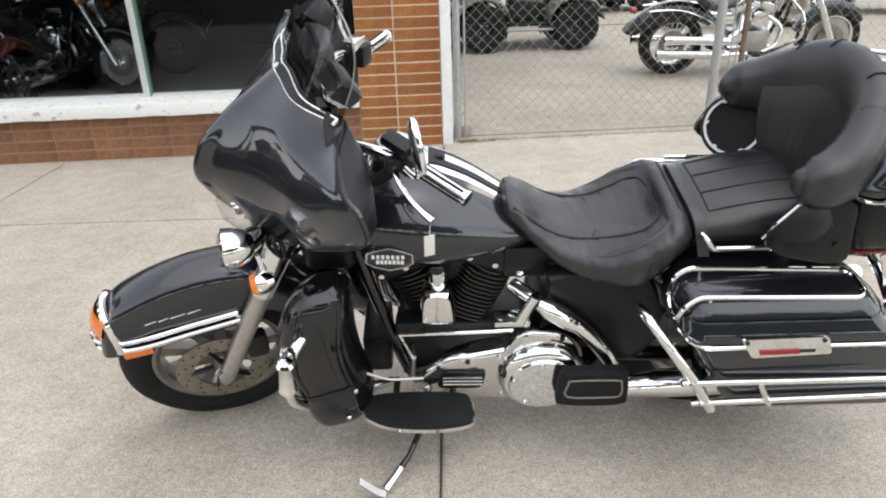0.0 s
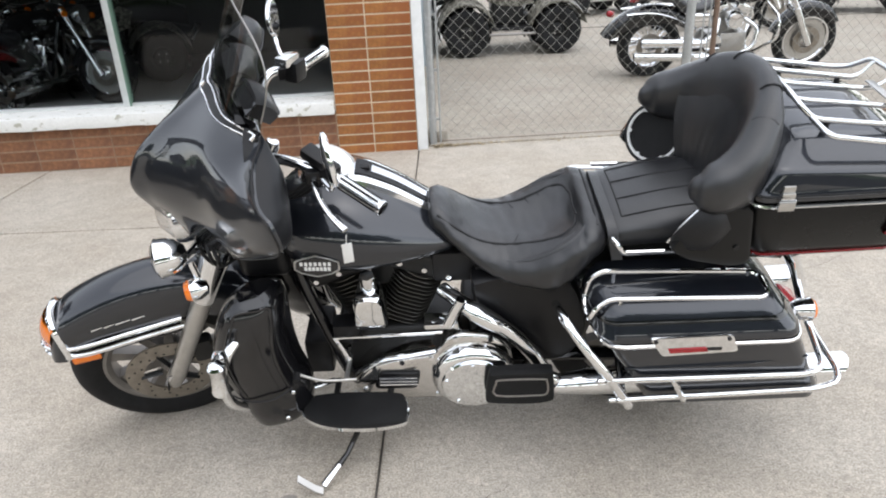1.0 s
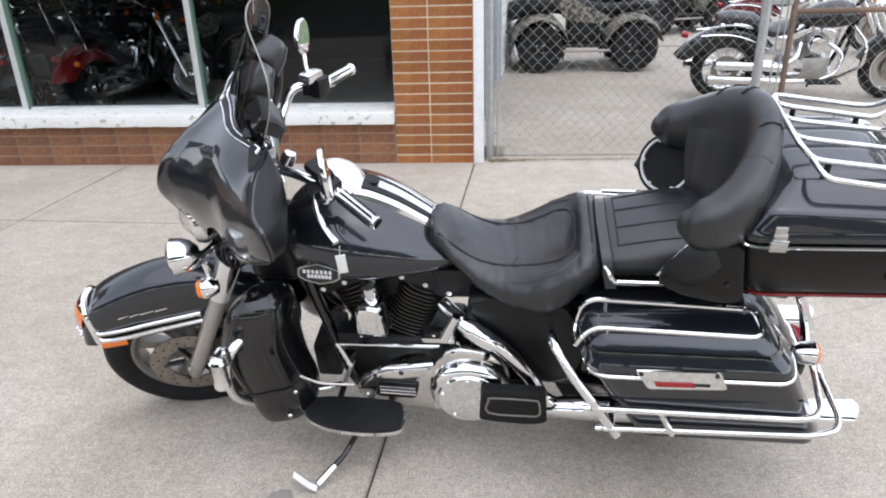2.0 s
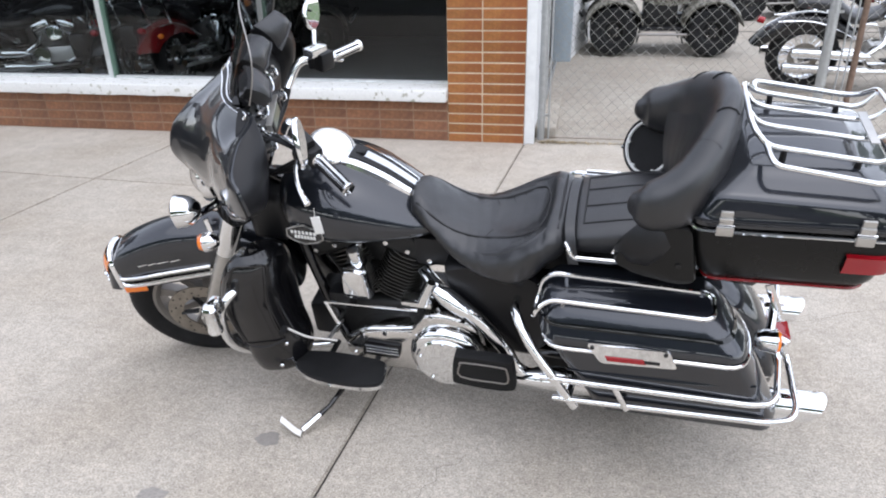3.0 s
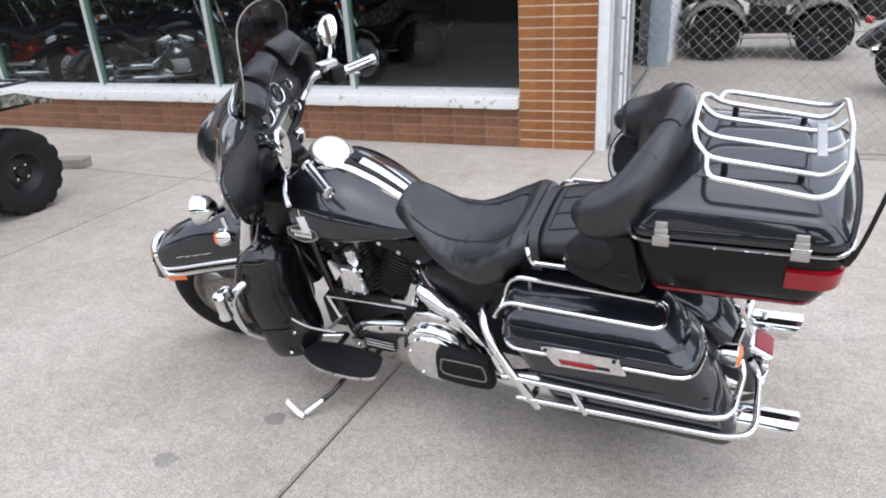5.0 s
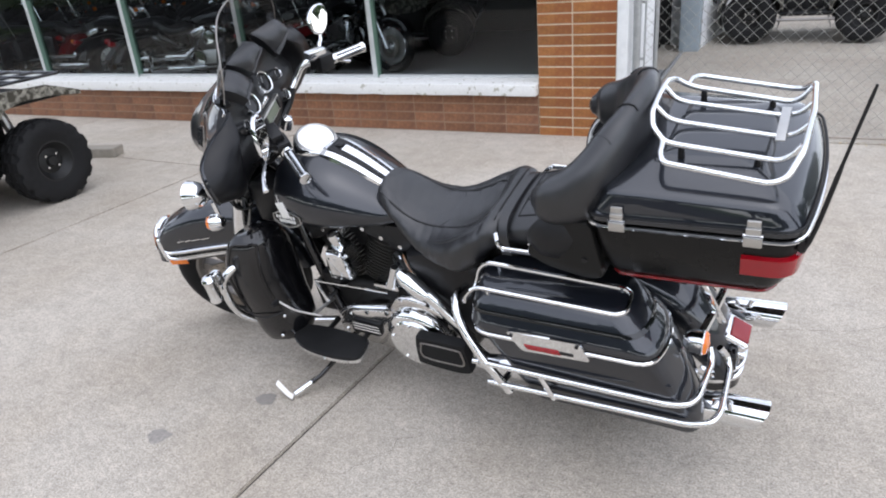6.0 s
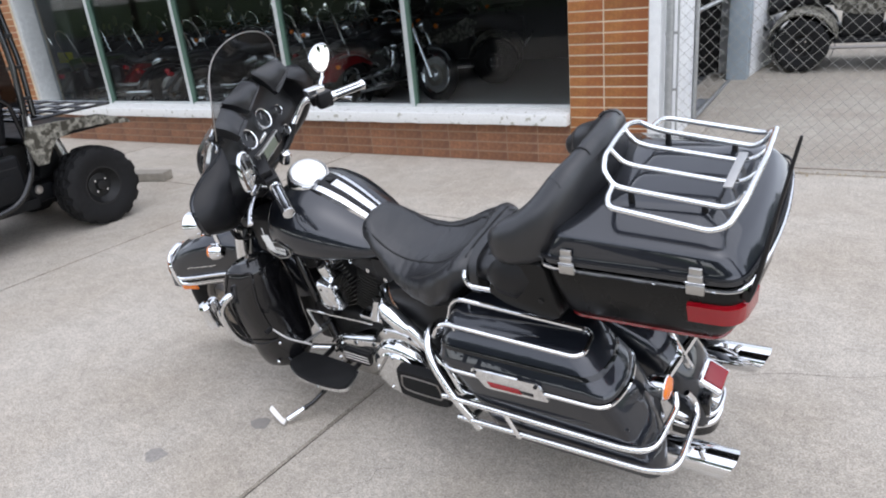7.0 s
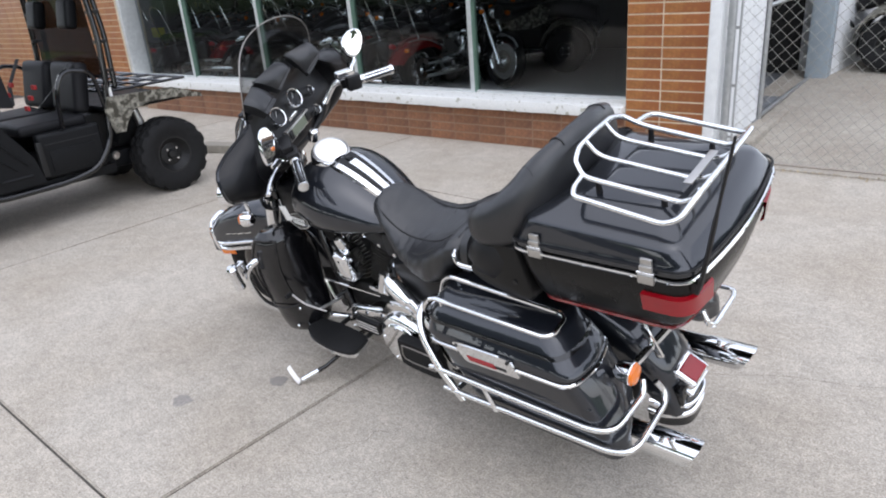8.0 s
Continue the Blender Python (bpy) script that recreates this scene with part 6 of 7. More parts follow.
# dark clutter under the seat and side cover
side_c = [(1.02, 0.70), (1.28, 0.71), (1.36, 0.60), (1.38, 0.46), (1.32, 0.36), (1.22, 0.37), (1.10, 0.52)]
for s in (-1, 1):
    so = curve_points([(x, 0, z) for x, z in side_c], 3, closed=True)
    sc = Vector((1.21, 0, 0.55))
    bp("side_cover", loft([[Vector((sc.x + (q.x - sc.x) * f, s * y, sc.z + (q.z - sc.z) * f)) for q in so] for y, f in ((0.10, 1.0), (0.155, 1.0), (0.172, 0.95), (0.178, 0.8))]), POD, None, "satin black side cover")
bp("battery_box", box(1.03, 1.28, -0.12, 0.12, 0.50, 0.72, 0.02), PLASTIC, frame_ob)
bp("regulator", box(0.455, 0.545, -0.095, 0.095, 0.25, 0.40, 0.015), PLASTIC, frame_ob)
bp("neck_cover", box(0.315, 0.47, -0.115, 0.115, 0.70, 0.885, 0.035, 3), PLASTIC, frame_ob)
bp("seat_front_mount", box(0.90, 1.07, -0.095, 0.095, 0.64, 0.755, 0.02), PLASTIC, frame_ob)
bp("under_seat_tray", box(1.02, 1.74, -0.10, 0.10, 0.67, 0.77, 0.02), PLASTIC, frame_ob)
bp("swingarm", merge(*[tube([(1.14, s * 0.11, 0.33), (1.62, s * 0.12, 0.315)], 0.024, 8) for s in (-1, 1)]), BLACK_PAINT, frame_ob)
for s in (-1, 1):
    bp("rear_shock", merge(rod((1.56, s * 0.135, 0.33), (1.44, s * 0.135, 0.62), 0.03, seg=12), rod((1.46, s * 0.135, 0.57), (1.42, s * 0.135, 0.68), 0.022, seg=12)), BLACK_PAINT, frame_ob)
heads = bp("exhaust", tube(rounded([(0.93, -0.10, 0.62), (1.00, -0.175, 0.615), (1.05, -0.20, 0.595), (1.14, -0.208, 0.525), (1.225, -0.215, 0.405), (1.26, -0.218, 0.32), (1.33, -0.222, 0.290), (1.44, -0.222, 0.300)], 0.06, 5), 0.024, 12), CHROME, None, "chrome exhaust pipe with heat shield")
bp("heat_shield", tube(rounded([(0.995, -0.195, 0.632), (1.05, -0.210, 0.600), (1.10, -0.212, 0.562)], 0.05, 5), [0.022] + [0.034] * 6 + [0.030], 14, flat=0.8), CHROME, heads)
bp("exhaust_bracket", merge(box(0.87, 0.975, -0.205, -0.15, 0.545, 0.565, 0.004), rod((0.945, -0.20, 0.565), (0.985, -0.20, 0.66), 0.020, 0.014, 12)), CHROME, heads)
bp("header", tube(rounded([(0.55, 0.07, 0.56), (0.50, 0.16, 0.50), (0.52, 0.19, 0.30), (0.70, 0.22, 0.25), (1.26, 0.222, 0.29)], 0.08, 5), 0.022, 10), CHROME, heads)

# leg shields with crash bar and pegs
for s in (-1, 1):
    def flip_(b, s=s):
        return mirrored(b) if s > 0 else b

    shield_rows = smooth_rings([(0.252, 0.405, -0.265, 0.045, 0.035), (0.262, 0.403, -0.260, 0.078, 0.062), (0.31, 0.398, -0.248, 0.098, 0.086), (0.37, 0.388, -0.238, 0.102, 0.098), (0.42, 0.372, -0.230, 0.104, 0.108), (0.50, 0.356, -0.222, 0.108, 0.122), (0.59, 0.352, -0.218, 0.110, 0.128), (0.67, 0.368, -0.222, 0.100, 0.112), (0.725, 0.382, -0.230, 0.080, 0.084), (0.760, 0.390, -0.235, 0.046, 0.044)], 5)
    srings = []
    for z, cx, cy, rx, ry in shield_rows:
        ring = []
        for k in range(28):
            a = 2 * math.pi * k / 28
            c, q = math.cos(a), math.sin(a)
            dent = 0.30 * max(0, c) * (1 if z > 0.42 else max(0, (z - 0.36) / 0.06))
            ring.append(Vector((cx + rx * math.copysign(abs(c) ** 0.8, c) * (1 - dent * 0.25), cy + ry * math.copysign(abs(q) ** 0.8, q) + 0.03 * (c + 0.2), z)))
        srings.append(ring)
    ls = bp("leg_shield", flip_(loft(srings)), SHIELD, None, "glossy black vented leg shield")
    mid_rows = [r for r, row in zip(srings, shield_rows) if 0.40 < row[0] < 0.735]
    rim = [r[24] for r in mid_rows] + [mid_rows[-1][k] for k in (23, 22, 21, 20)] + [r[19] for r in mid_rows[::-1]]
    bp("shield_rim", flip_(tube(curve_points(rim[::3], 3), 0.006, 8)), SHIELD, ls)
    bp("shield_vent", flip_(moved(lathe([(0.0, 0.004), (0.018, 0.004), (0.022, 0.0)], (0, 0, 0), (0, -1, 0), 16), Matrix.Translation((0.335, -0.335, 0.575)) @ Matrix.Diagonal((0.9, 1, 2.4, 1)))), ENGINE, ls)
    bp("glovebox_seam", flip_(tube(curve_points([(0.268, -0.318, 0.408), (0.33, -0.342, 0.404), (0.40, -0.340, 0.408), (0.450, -0.300, 0.41)], 5), 0.003, 6)), SEAM, ls)
    for x, y, z in ((0.452, -0.300, 0.39), (0.425, -0.326, 0.30), (0.335, -0.335, 0.635)):
        bp("shield_bolt", flip_(lathe([(0.0, 0.004), (0.006, 0.003), (0.008, 0.0)], (x, y, z), (0.2, -1, 0), 10)), CHROME, ls)
    cb = bp("crash_bar", flip_(tube(rounded([(0.40, -0.20, 0.655), (0.345, -0.300, 0.655), (0.300, -0.388, 0.62), (0.278, -0.378, 0.50), (0.278, -0.362, 0.42), (0.300, -0.310, 0.34), (0.38, -0.22, 0.28), (0.54, -0.11, 0.22)], 0.07, 5), 0.016, 12)), CHROME, None, "chrome engine crash bar")
    pg = bp("highway_peg", flip_(lathe([(0.0, 0.062), (0.018, 0.060), (0.025, 0.052), (0.025, 0.044), (0.022, 0.040), (0.022, -0.04), (0.025, -0.045), (0.025, -0.055), (0.018, -0.06), (0.0, -0.06)], (0.305, -0.440, 0.620), (0.10, -0.05, 1), 20)), CHROME, cb, "folded chrome highway peg")
    bp("peg_clamp", flip_(merge(rod((0.305, -0.44, 0.675), (0.306, -0.40, 0.665), 0.011, seg=8), box(0.290, 0.325, -0.415, -0.385, 0.62, 0.675, 0.006))), CHROME, cb)

# footboards
fb_out = [(0.470, -0.255), (0.462, -0.292), (0.475, -0.318), (0.54, -0.352), (0.625, -0.366), (0.72, -0.366), (0.79, -0.352), (0.808, -0.325), (0.800, -0.262), (0.77, -0.235), (0.62, -0.225), (0.50, -0.232)]
for s in (-1, 1):
    def flip_(b, s=s):
        return mirrored(b) if s > 0 else b

    fo = curve_points([(x, y, 0.286) for x, y in fb_out], 4, closed=True)
    fbb = bp("footboard", flip_(loft([[q + Vector((0, 0, -0.016)) for q in fo], fo])), CHROME, None, "rider footboard with black rubber pad")
    fcc = Vector((0.635, -0.295, 0))
    bp("rubber_pad", flip_(loft([[Vector((fcc.x + (q.x - fcc.x) * f, fcc.y + (q.y - fcc.y) * f, z)) for q in fo] for f, z in ((0.97, 0.285), (0.965, 0.297), (0.93, 0.300))])), RUBBER, fbb)
    for x in (0.56, 0.74):
        bp("board_bracket", flip_(rod((x, -0.26, 0.258), (x, -0.13, 0.25), 0.011, seg=8)), ENGINE, fbb)
    pb_out = [(1.07, 0.335), (1.20, 0.325), (1.262, 0.335), (1.270, 0.36), (1.262, 0.45), (1.245, 0.468), (1.09, 0.468), (1.065, 0.455), (1.055, 0.36)]
    pcn = Vector((1.163, 0, 0.40))
    pz = -0.03
    bo = curve_points([(x, 0, z + pz) for x, z in pb_out], 3, closed=True)
    pbd = bp("passenger_board", flip_(loft([[Vector((pcn.x + (q.x - pcn.x) * f, y, pcn.z + pz + (q.z - pcn.z - pz) * f)) for q in bo] for y, f in ((-0.262, 0.96), (-0.268, 1.0), (-0.298, 1.0), (-0.304, 0.97))])), RUBBER, None, "folded black passenger footboard")
    ring_o = curve_points([(1.085, 0, 0.375 + pz), (1.20, 0, 0.368 + pz), (1.245, 0, 0.375 + pz), (1.243, 0, 0.43 + pz), (1.225, 0, 0.443 + pz), (1.10, 0, 0.445 + pz), (1.085, 0, 0.43 + pz)], 3, closed=True)
    bp("board_inlay", flip_(tube([Vector((q.x, -0.305, q.z)) for q in ring_o], 0.0035, 6, closed=True)), ALLOY, pbd)
    bp("board_hinge", flip_(rod((1.10, -0.27, 0.325), (1.12, -0.13, 0.31), 0.012, seg=8)), ENGINE, pbd)
bp("shift_lever", merge(tube(curve_points([(0.490, -0.330, 0.505), (0.55, -0.325, 0.470), (0.60, -0.315, 0.455), (0.655, -0.30, 0.440)], 5), 0.0040, 8), rod((0.625, -0.305, 0.447), (0.625, -0.18, 0.42), 0.007, seg=10)), SATIN, engine, "chrome heel-toe shift lever")
bp("shift_peg", rod((0.488, -0.330, 0.507), (0.488, -0.360, 0.507), 0.010, seg=10), RUBBER, engine)
# side stand, from the frame to its foot on the ground
stand = bp("side_stand", tube([(0.66, -0.17, 0.225), (0.648, -0.27, 0.205), (0.600, -0.37, 0.165), (0.530, -0.468, 0.136)], [0.014, 0.011, 0.009, 0.014], 8), BLACK_PAINT, None, "black side stand with a bright foot on the pavement")
bp("stand_sleeve", tube([(0.575, -0.404, 0.154), (0.552, -0.437, 0.145), (0.530, -0.468, 0.136)], [0.0125, 0.0135, 0.0145], 10), CHROME, stand, "chrome stand sleeve")
bp("stand_foot", loft([[Vector(q) + Vector((dx, dy, dz)) for dx, dy, dz in ((0.0, -0.010, -0.006), (0.0, 0.010, -0.001), (0.0, 0.009, 0.009), (0.0, -0.011, 0.004))] for q in ((0.532, -0.486, 0.134), (0.508, -0.484, 0.146), (0.464, -0.473, 0.178), (0.457, -0.470, 0.182))]), SATIN, stand, "bright flat stand foot")
bp("stand_spring", rod((0.62, -0.15, 0.215), (0.585, -0.235, 0.175), 0.008, seg=8), SATIN, stand)

# ---- chain-link fence and gate ----
def chain_mesh(x0, x1, z0, z1, y, step=0.046, r=0.0014):
    """Zigzag wires hooked into one another."""
    bm = bmesh.new()
    n = int((x1 - x0) / step)
    m = int((z1 - z0) / step)
    for i in range(n):
        last = None
        for k in range(m + 1):
            x = x0 + (i + ((k + i) % 2) * 1.04 - 0.02) * step
            z = z0 + k * step
            o = 0.0022 * (1 if k % 2 else -1)
            ring = [bm.verts.new((x + r * a, y + o + r * b, z)) for a, b in ((-1.4, 0), (0, -1), (1.4, 0), (0, 1))]
            if last:
                for j in range(4):
                    bm.faces.new((last[j], last[(j + 1) % 4], ring[(j + 1) % 4], ring[j]))
            last = ring
    return bm


FENCE_Y = 6.36
fence = thing("chain_link_fence", pose(0, 0, 0), "galvanised chain-link fence between pavement and yard", "fence")
part("wire_mesh", chain_mesh(4.0, 6.04, 0.02, 1.95, FENCE_Y), WIRE, fence, "woven diamond wire mesh", angle=80)
for x, r in ((3.935, 0.030), (6.055, 0.036)):
    p = part("post", rod((x, FENCE_Y, 0), (x, FENCE_Y, 2.0), r, seg=16), GALV, fence, "galvanised steel fence post")
    for z in (0.22, 0.62, 1.05, 1.45):
        part("clamp", merge(lathe([(r, -0.012), (r + 0.004, -0.012), (r + 0.004, 0.012), (r, 0.012)], (x, FENCE_Y, z), (0, 0, 1), 16, close=True), box(x + r, x + r + 0.03, FENCE_Y - 0.004, FENCE_Y + 0.004, z - 0.01, z + 0.01)), GALV, p)
part("tension_bar", rod((3.998, FENCE_Y, 0.02), (3.998, FENCE_Y, 1.95), 0.008, seg=8), GALV, fence)
part("top_rail", rod((3.93, FENCE_Y, 1.96), (6.05, FENCE_Y, 1.96), 0.021, seg=12), GALV, fence)
part("bottom_wire", rod((3.95, FENCE_Y, 0.03), (6.05, FENCE_Y, 0.03), 0.003, seg=6), RUST, fence)
gate = thing("yard_gate", pose(0, 0, 0), "rusty tube-framed chain-link gate closing the yard", "gate")
part("gate_frame", merge(rod((6.265, FENCE_Y, 0.05), (6.265, FENCE_Y, 1.95), 0.022, seg=12), rod((6.265, FENCE_Y, 0.08), (10.2, FENCE_Y, 0.08), 0.020, seg=12), rod((6.265, FENCE_Y, 1.15), (10.2, FENCE_Y, 1.145), 0.020, seg=12), rod((10.2, FENCE_Y, 0.05), (10.2, FENCE_Y, 1.95), 0.022, seg=12), rod((6.265, FENCE_Y, 1.94), (10.2, FENCE_Y, 1.94), 0.020, seg=12)), RUST, gate, "weathered brown steel tube frame")
part("wire_mesh", chain_mesh(6.29, 10.18, 0.08, 1.93, FENCE_Y), WIRE, gate, "woven diamond wire mesh", angle=80)
for x in (6.15, 6.20):
    part("chain_rod", rod((x, FENCE_Y - 0.02, 0.1), (x + 0.02, FENCE_Y - 0.02, 1.9), 0.007, seg=8), GALV, gate)
for z in (0.35, 1.20):
    part("gate_hinge", box(6.05, 6.27, FENCE_Y - 0.012, FENCE_Y + 0.012, z, z + 0.04, 0.004), GALV, gate)
side_gate = thing("store_gate", pose(3.90, 8.63, 0.1, 0, 0, 90), "galvanised tube frame round the dark store opening", "gate")
part("gate_frame", merge(*[rod(a, b, 0.021, seg=10) for a, b in (((-1.06, 0, 0), (-1.06, 0, 2.0)), ((1.06, 0, 0), (1.06, 0, 2.0)), ((-1.06, 0, 0.03), (1.06, 0, 0.03)), ((-1.06, 0, 1.0), (1.06, 0, 1.0)), ((-1.06, 0, 2.0), (1.06, 0, 2.0)))]), GALV, side_gate)

# ---- wheels with knobbly tyres, for the off-road vehicles ----
def knob_tyre(r, width, rim_r, seg=84):
    """One skin with raised tread blocks; axis along y, centre at the origin."""
    w = width / 2
    prof = [(rim_r - 0.02, 0), (rim_r, -w * 0.8), (rim_r + (r - rim_r) * 0.4, -w), (r - 0.045, -w * 0.99), (r - 0.030, -w * 0.93)]
    tread = [-0.88, -0.52, -0.50, -0.16, -0.14, 0.14, 0.16, 0.50, 0.52, 0.88]
    rings = [[(a, y, None) for _ in range(seg)] for a, y in prof]
    for k, t in enumerate(tread):
        band = k // 2
        rings.append([(r - (0.0 if (i + 3 * (band % 2)) % 6 < 4 else 0.020) - 0.012 * abs(t) ** 3, t * w, None) for i in range(seg)])
    rings += [[(a, -y, None) for _ in range(seg)] for a, y in prof[:0:-1]]
    return loft([[Vector((a * math.cos(2 * math.pi * i / seg), y, a * math.sin(2 * math.pi * i / seg))) for i, (a, y, _) in enumerate(ring)] for ring in rings], wrap=True)


def off_road_wheel(parent, c, r, width, rim_r, rim_mat, side, tyre_me, turn=0.0):
    """One wheel: tyre, dished rim, hub with bolts."""
    wheel = part("wheel", moved(lathe([(0.0, 0.02), (0.035, 0.018), (0.045, 0.0), (0.045, -0.05)], (0, side * width * 0.22, 0), (0, side, 0), 16), Matrix.Translation(c) @ Matrix.Rotation(turn, 4, "Z")), ENGINE, parent)
    ty = new("tyre", tyre_me)
    ty.parent = wheel
    ty.matrix_basis = Matrix.Translation(c) @ Matrix.Rotation(turn, 4, "Z")
    part("rim", moved(lathe([(rim_r + 0.006, width * 0.40), (rim_r - 0.012, width * 0.40), (rim_r - 0.03, width * 0.28), (rim_r * 0.62, width * 0.16), (rim_r * 0.35, width * 0.20), (0.03, width * 0.20), (0.03, -width * 0.3), (rim_r, -width * 0.4)], (0, 0, 0), (0, side, 0), 32, close=True), Matrix.Translation(c) @ Matrix.Rotation(turn, 4, "Z")), rim_mat, wheel)
    for k in range(4):
        a = math.pi / 4 + k * math.pi / 2
        part("lug_nut", moved(rod((0.062 * math.cos(a), side * width * 0.20, 0.062 * math.sin(a)), (0.062 * math.cos(a), side * width * 0.26, 0.062 * math.sin(a)), 0.009, seg=6), Matrix.Translation(c) @ Matrix.Rotation(turn, 4, "Z")), CHROME, wheel)
    return wheel


def tyre_data(r, width, rim_r):
    ob = link("tyre", knob_tyre(r, width, rim_r), RUBBER)
    me = ob.data
    bpy.data.objects.remove(ob)
    return me


# ---- the side-by-side utility vehicle: own axes x to its right, y to its front ----
utv = thing("utility_vehicle", pose(-0.60, 2.86, 0, 0, 0, 180 - 1.5), "black two-seat utility vehicle with camouflage rear panels and roll cage", "utility vehicle")
# after the half turn its left side faces +x of the world; rear wheels lie towards the storefront
tm = tyre_data(0.318, 0.24, 0.155)
for y in (-1.10, 0.78):
    for s in (-1, 1):
        off_road_wheel(utv, Vector((s * 0.53, y, 0.312)), 0.318, 0.24, 0.155, ENGINE, -s, tm, math.pi / 2)
part("chassis", merge(box(-0.42, 0.42, -1.35, 1.15, 0.28, 0.42, 0.03), box(-0.55, 0.55, -0.62, 0.45, 0.28, 0.36, 0.02)), TUB, utv)
for s in (-1, 1):
    x = s * 0.60
    part("side_tube", tube(rounded([(x, -0.66, 0.98), (x, -0.60, 0.55), (x, -0.45, 0.36), (x, -0.20, 0.315), (x, 0.32, 0.315), (x, 0.55, 0.42)], 0.10, 5), 0.024, 10), BLACK_PAINT, utv)
    part("storage_box", moved(box(-0.045, 0.045, -0.54, -0.06, 0.37, 0.71, 0.03, 3), Matrix.Translation((s * 0.555, 0, 0))), TUB, utv, "black moulded storage box under the seat")
    part("box_lid_line", box(s * 0.601 - 0.002, s * 0.601 + 0.002, -0.51, -0.10, 0.625, 0.632), SEAM, utv)
    part("box_panel", box(s * 0.603 - 0.004, s * 0.603 + 0.004, -0.47, -0.12, 0.42, 0.58, 0.003), TUB, utv)
    door = part("half_door", plate([(-0.04, 0.36), (0.30, 0.36), (0.50, 0.52), (0.48, 0.86), (0.32, 0.94), (0.16, 0.82), (0.0, 0.56)], (s * 0.600, 0, 0), (0, 1, 0), (0, 0, 1), s * 0.03, 0.008), TUB, utv, "black plastic half door")
    for a, b in (((0.05, 0.44), (0.26, 0.44)), ((0.26, 0.44), (0.42, 0.55)), ((0.06, 0.52), (0.30, 0.82)), ((0.14, 0.50), (0.38, 0.74))):
        part("door_rib", rod((s * 0.632, a[0], a[1]), (s * 0.632, b[0], b[1]), 0.010, seg=6), TUB, door)
    part("door_latch", box(s * 0.61 - 0.02, s * 0.61 + 0.02, -0.075, -0.03, 0.40, 0.66, 0.01), ENGINE, utv)
    # seats
    sx = s * 0.28
    st = part("seat", lumpy(box(sx - 0.235, sx + 0.235, -0.50, 0.02, 0.69, 0.78, 0.04, 4), 0.010, 7), VINYL, utv, "black vinyl bucket seat")
    m = Matrix.Translation((sx, -0.50, 0.80)) @ Matrix.Rotation(radians(12), 4, "X")
    part("backrest", lumpy(moved(box(-0.215, 0.215, -0.06, 0.06, -0.02, 0.37, 0.055, 4), m), 0.012, 7), VINYL, st, "black vinyl seat back")
    part("headrest", moved(box(-0.09, 0.09, -0.05, 0.04, 0.62, 0.84, 0.03, 3), m), TUB, st)
    part("seat_belt", tube([(sx + s * 0.20, -0.49, 1.18), (sx + s * 0.12, -0.34, 0.98), (sx - s * 0.05, -0.26, 0.84)], 0.02, 6, flat=0.15), TUB, utv)
    for k in range(3):
        part("belt_buckle", moved(box(-0.03, 0.03, -0.012, 0.012, -0.018, 0.018, 0.006), Matrix.Translation((sx - s * 0.06 + 0.04 * k, -0.20 - 0.06 * k, 0.86 + 0.07 * k))), RED_STRAP, utv, "red belt buckle")
    # lumpy black panel, added to darken the open side of the cab
    part("side_net", lumpy(plate([(0.02, 0.93), (0.30, 0.98), (0.40, 1.12), (0.34, 1.36), (0.12, 1.34), (0.04, 1.16)], (s * 0.555, 0, 0), (0, 1, 0), (0, 0, 1), s * 0.018, 0.004), 0.012, 9), VINYL, utv, "lumpy black panel added to darken the cab side")
    # roll cage
    part("cage_hoop", tube(rounded([(x * 0.98, -0.68, 0.95), (x * 0.97, -0.71, 1.35), (x * 0.88, -0.69, 1.90), (x * 0.86, 0.10, 1.94), (x * 0.95, 0.62, 1.35), (x, 0.72, 0.95)], 0.12, 5), 0.024, 10), BLACK_PAINT, utv)
    part("rear_pillar", tube(rounded([(x * 0.93, -0.76, 0.95), (x * 0.90, -0.785, 1.35), (x * 0.80, -0.76, 1.88)], 0.10, 4), 0.021, 10), BLACK_PAINT, utv)
    for z in (1.08, 1.30, 1.52, 1.74):
        part("pillar_bracket", box(x * 0.93 - 0.02, x * 0.93 + 0.02, -0.775, -0.68, z - 0.012, z + 0.012, 0.004), ENGINE, utv)
    part("hip_bar", tube(rounded([(x * 1.0, -0.62, 0.80), (x * 1.02, -0.58, 1.10), (x * 1.02, -0.36, 1.14), (x * 1.02, -0.28, 0.98), (x * 1.0, -0.26, 0.72)], 0.08, 5), 0.017, 8), BLACK_PAINT, utv)
    fen = []
    for t in range(13):
        a = radians(5 + t * 115 / 12)
        cy, cz = -1.10, 0.40
        p = Vector((0, cy - 0.02 + 0.43 * math.cos(a), cz + 0.42 * math.sin(a)))
        fen.append([p + Vector((s * xo, 0, dz)) for xo, dz in ((0.30, 0.0), (0.46, 0.0), (0.48, -0.03), (0.46, -0.012), (0.30, -0.012))])
    fen = [[Vector((q.x, q.y, min(q.z, 0.80))) for q in r] for r in fen]
    part("rear_fender", loft(fen[1:-1]), TUB, utv, "black inner rear fender")
    part("bed_side", plate([(-0.64, 0.60), (-0.60, 0.78), (-0.64, 0.89), (-1.20, 0.87), (-1.46, 0.78), (-1.47, 0.745), (-1.20, 0.785), (-0.98, 0.79), (-0.83, 0.755), (-0.755, 0.66), (-0.725, 0.60)], (s * 0.615, 0, 0), (0, 1, 0), (0, 0, 1), s * 0.025, 0.005), CAMO, utv, "camouflage-patterned bed side panel")
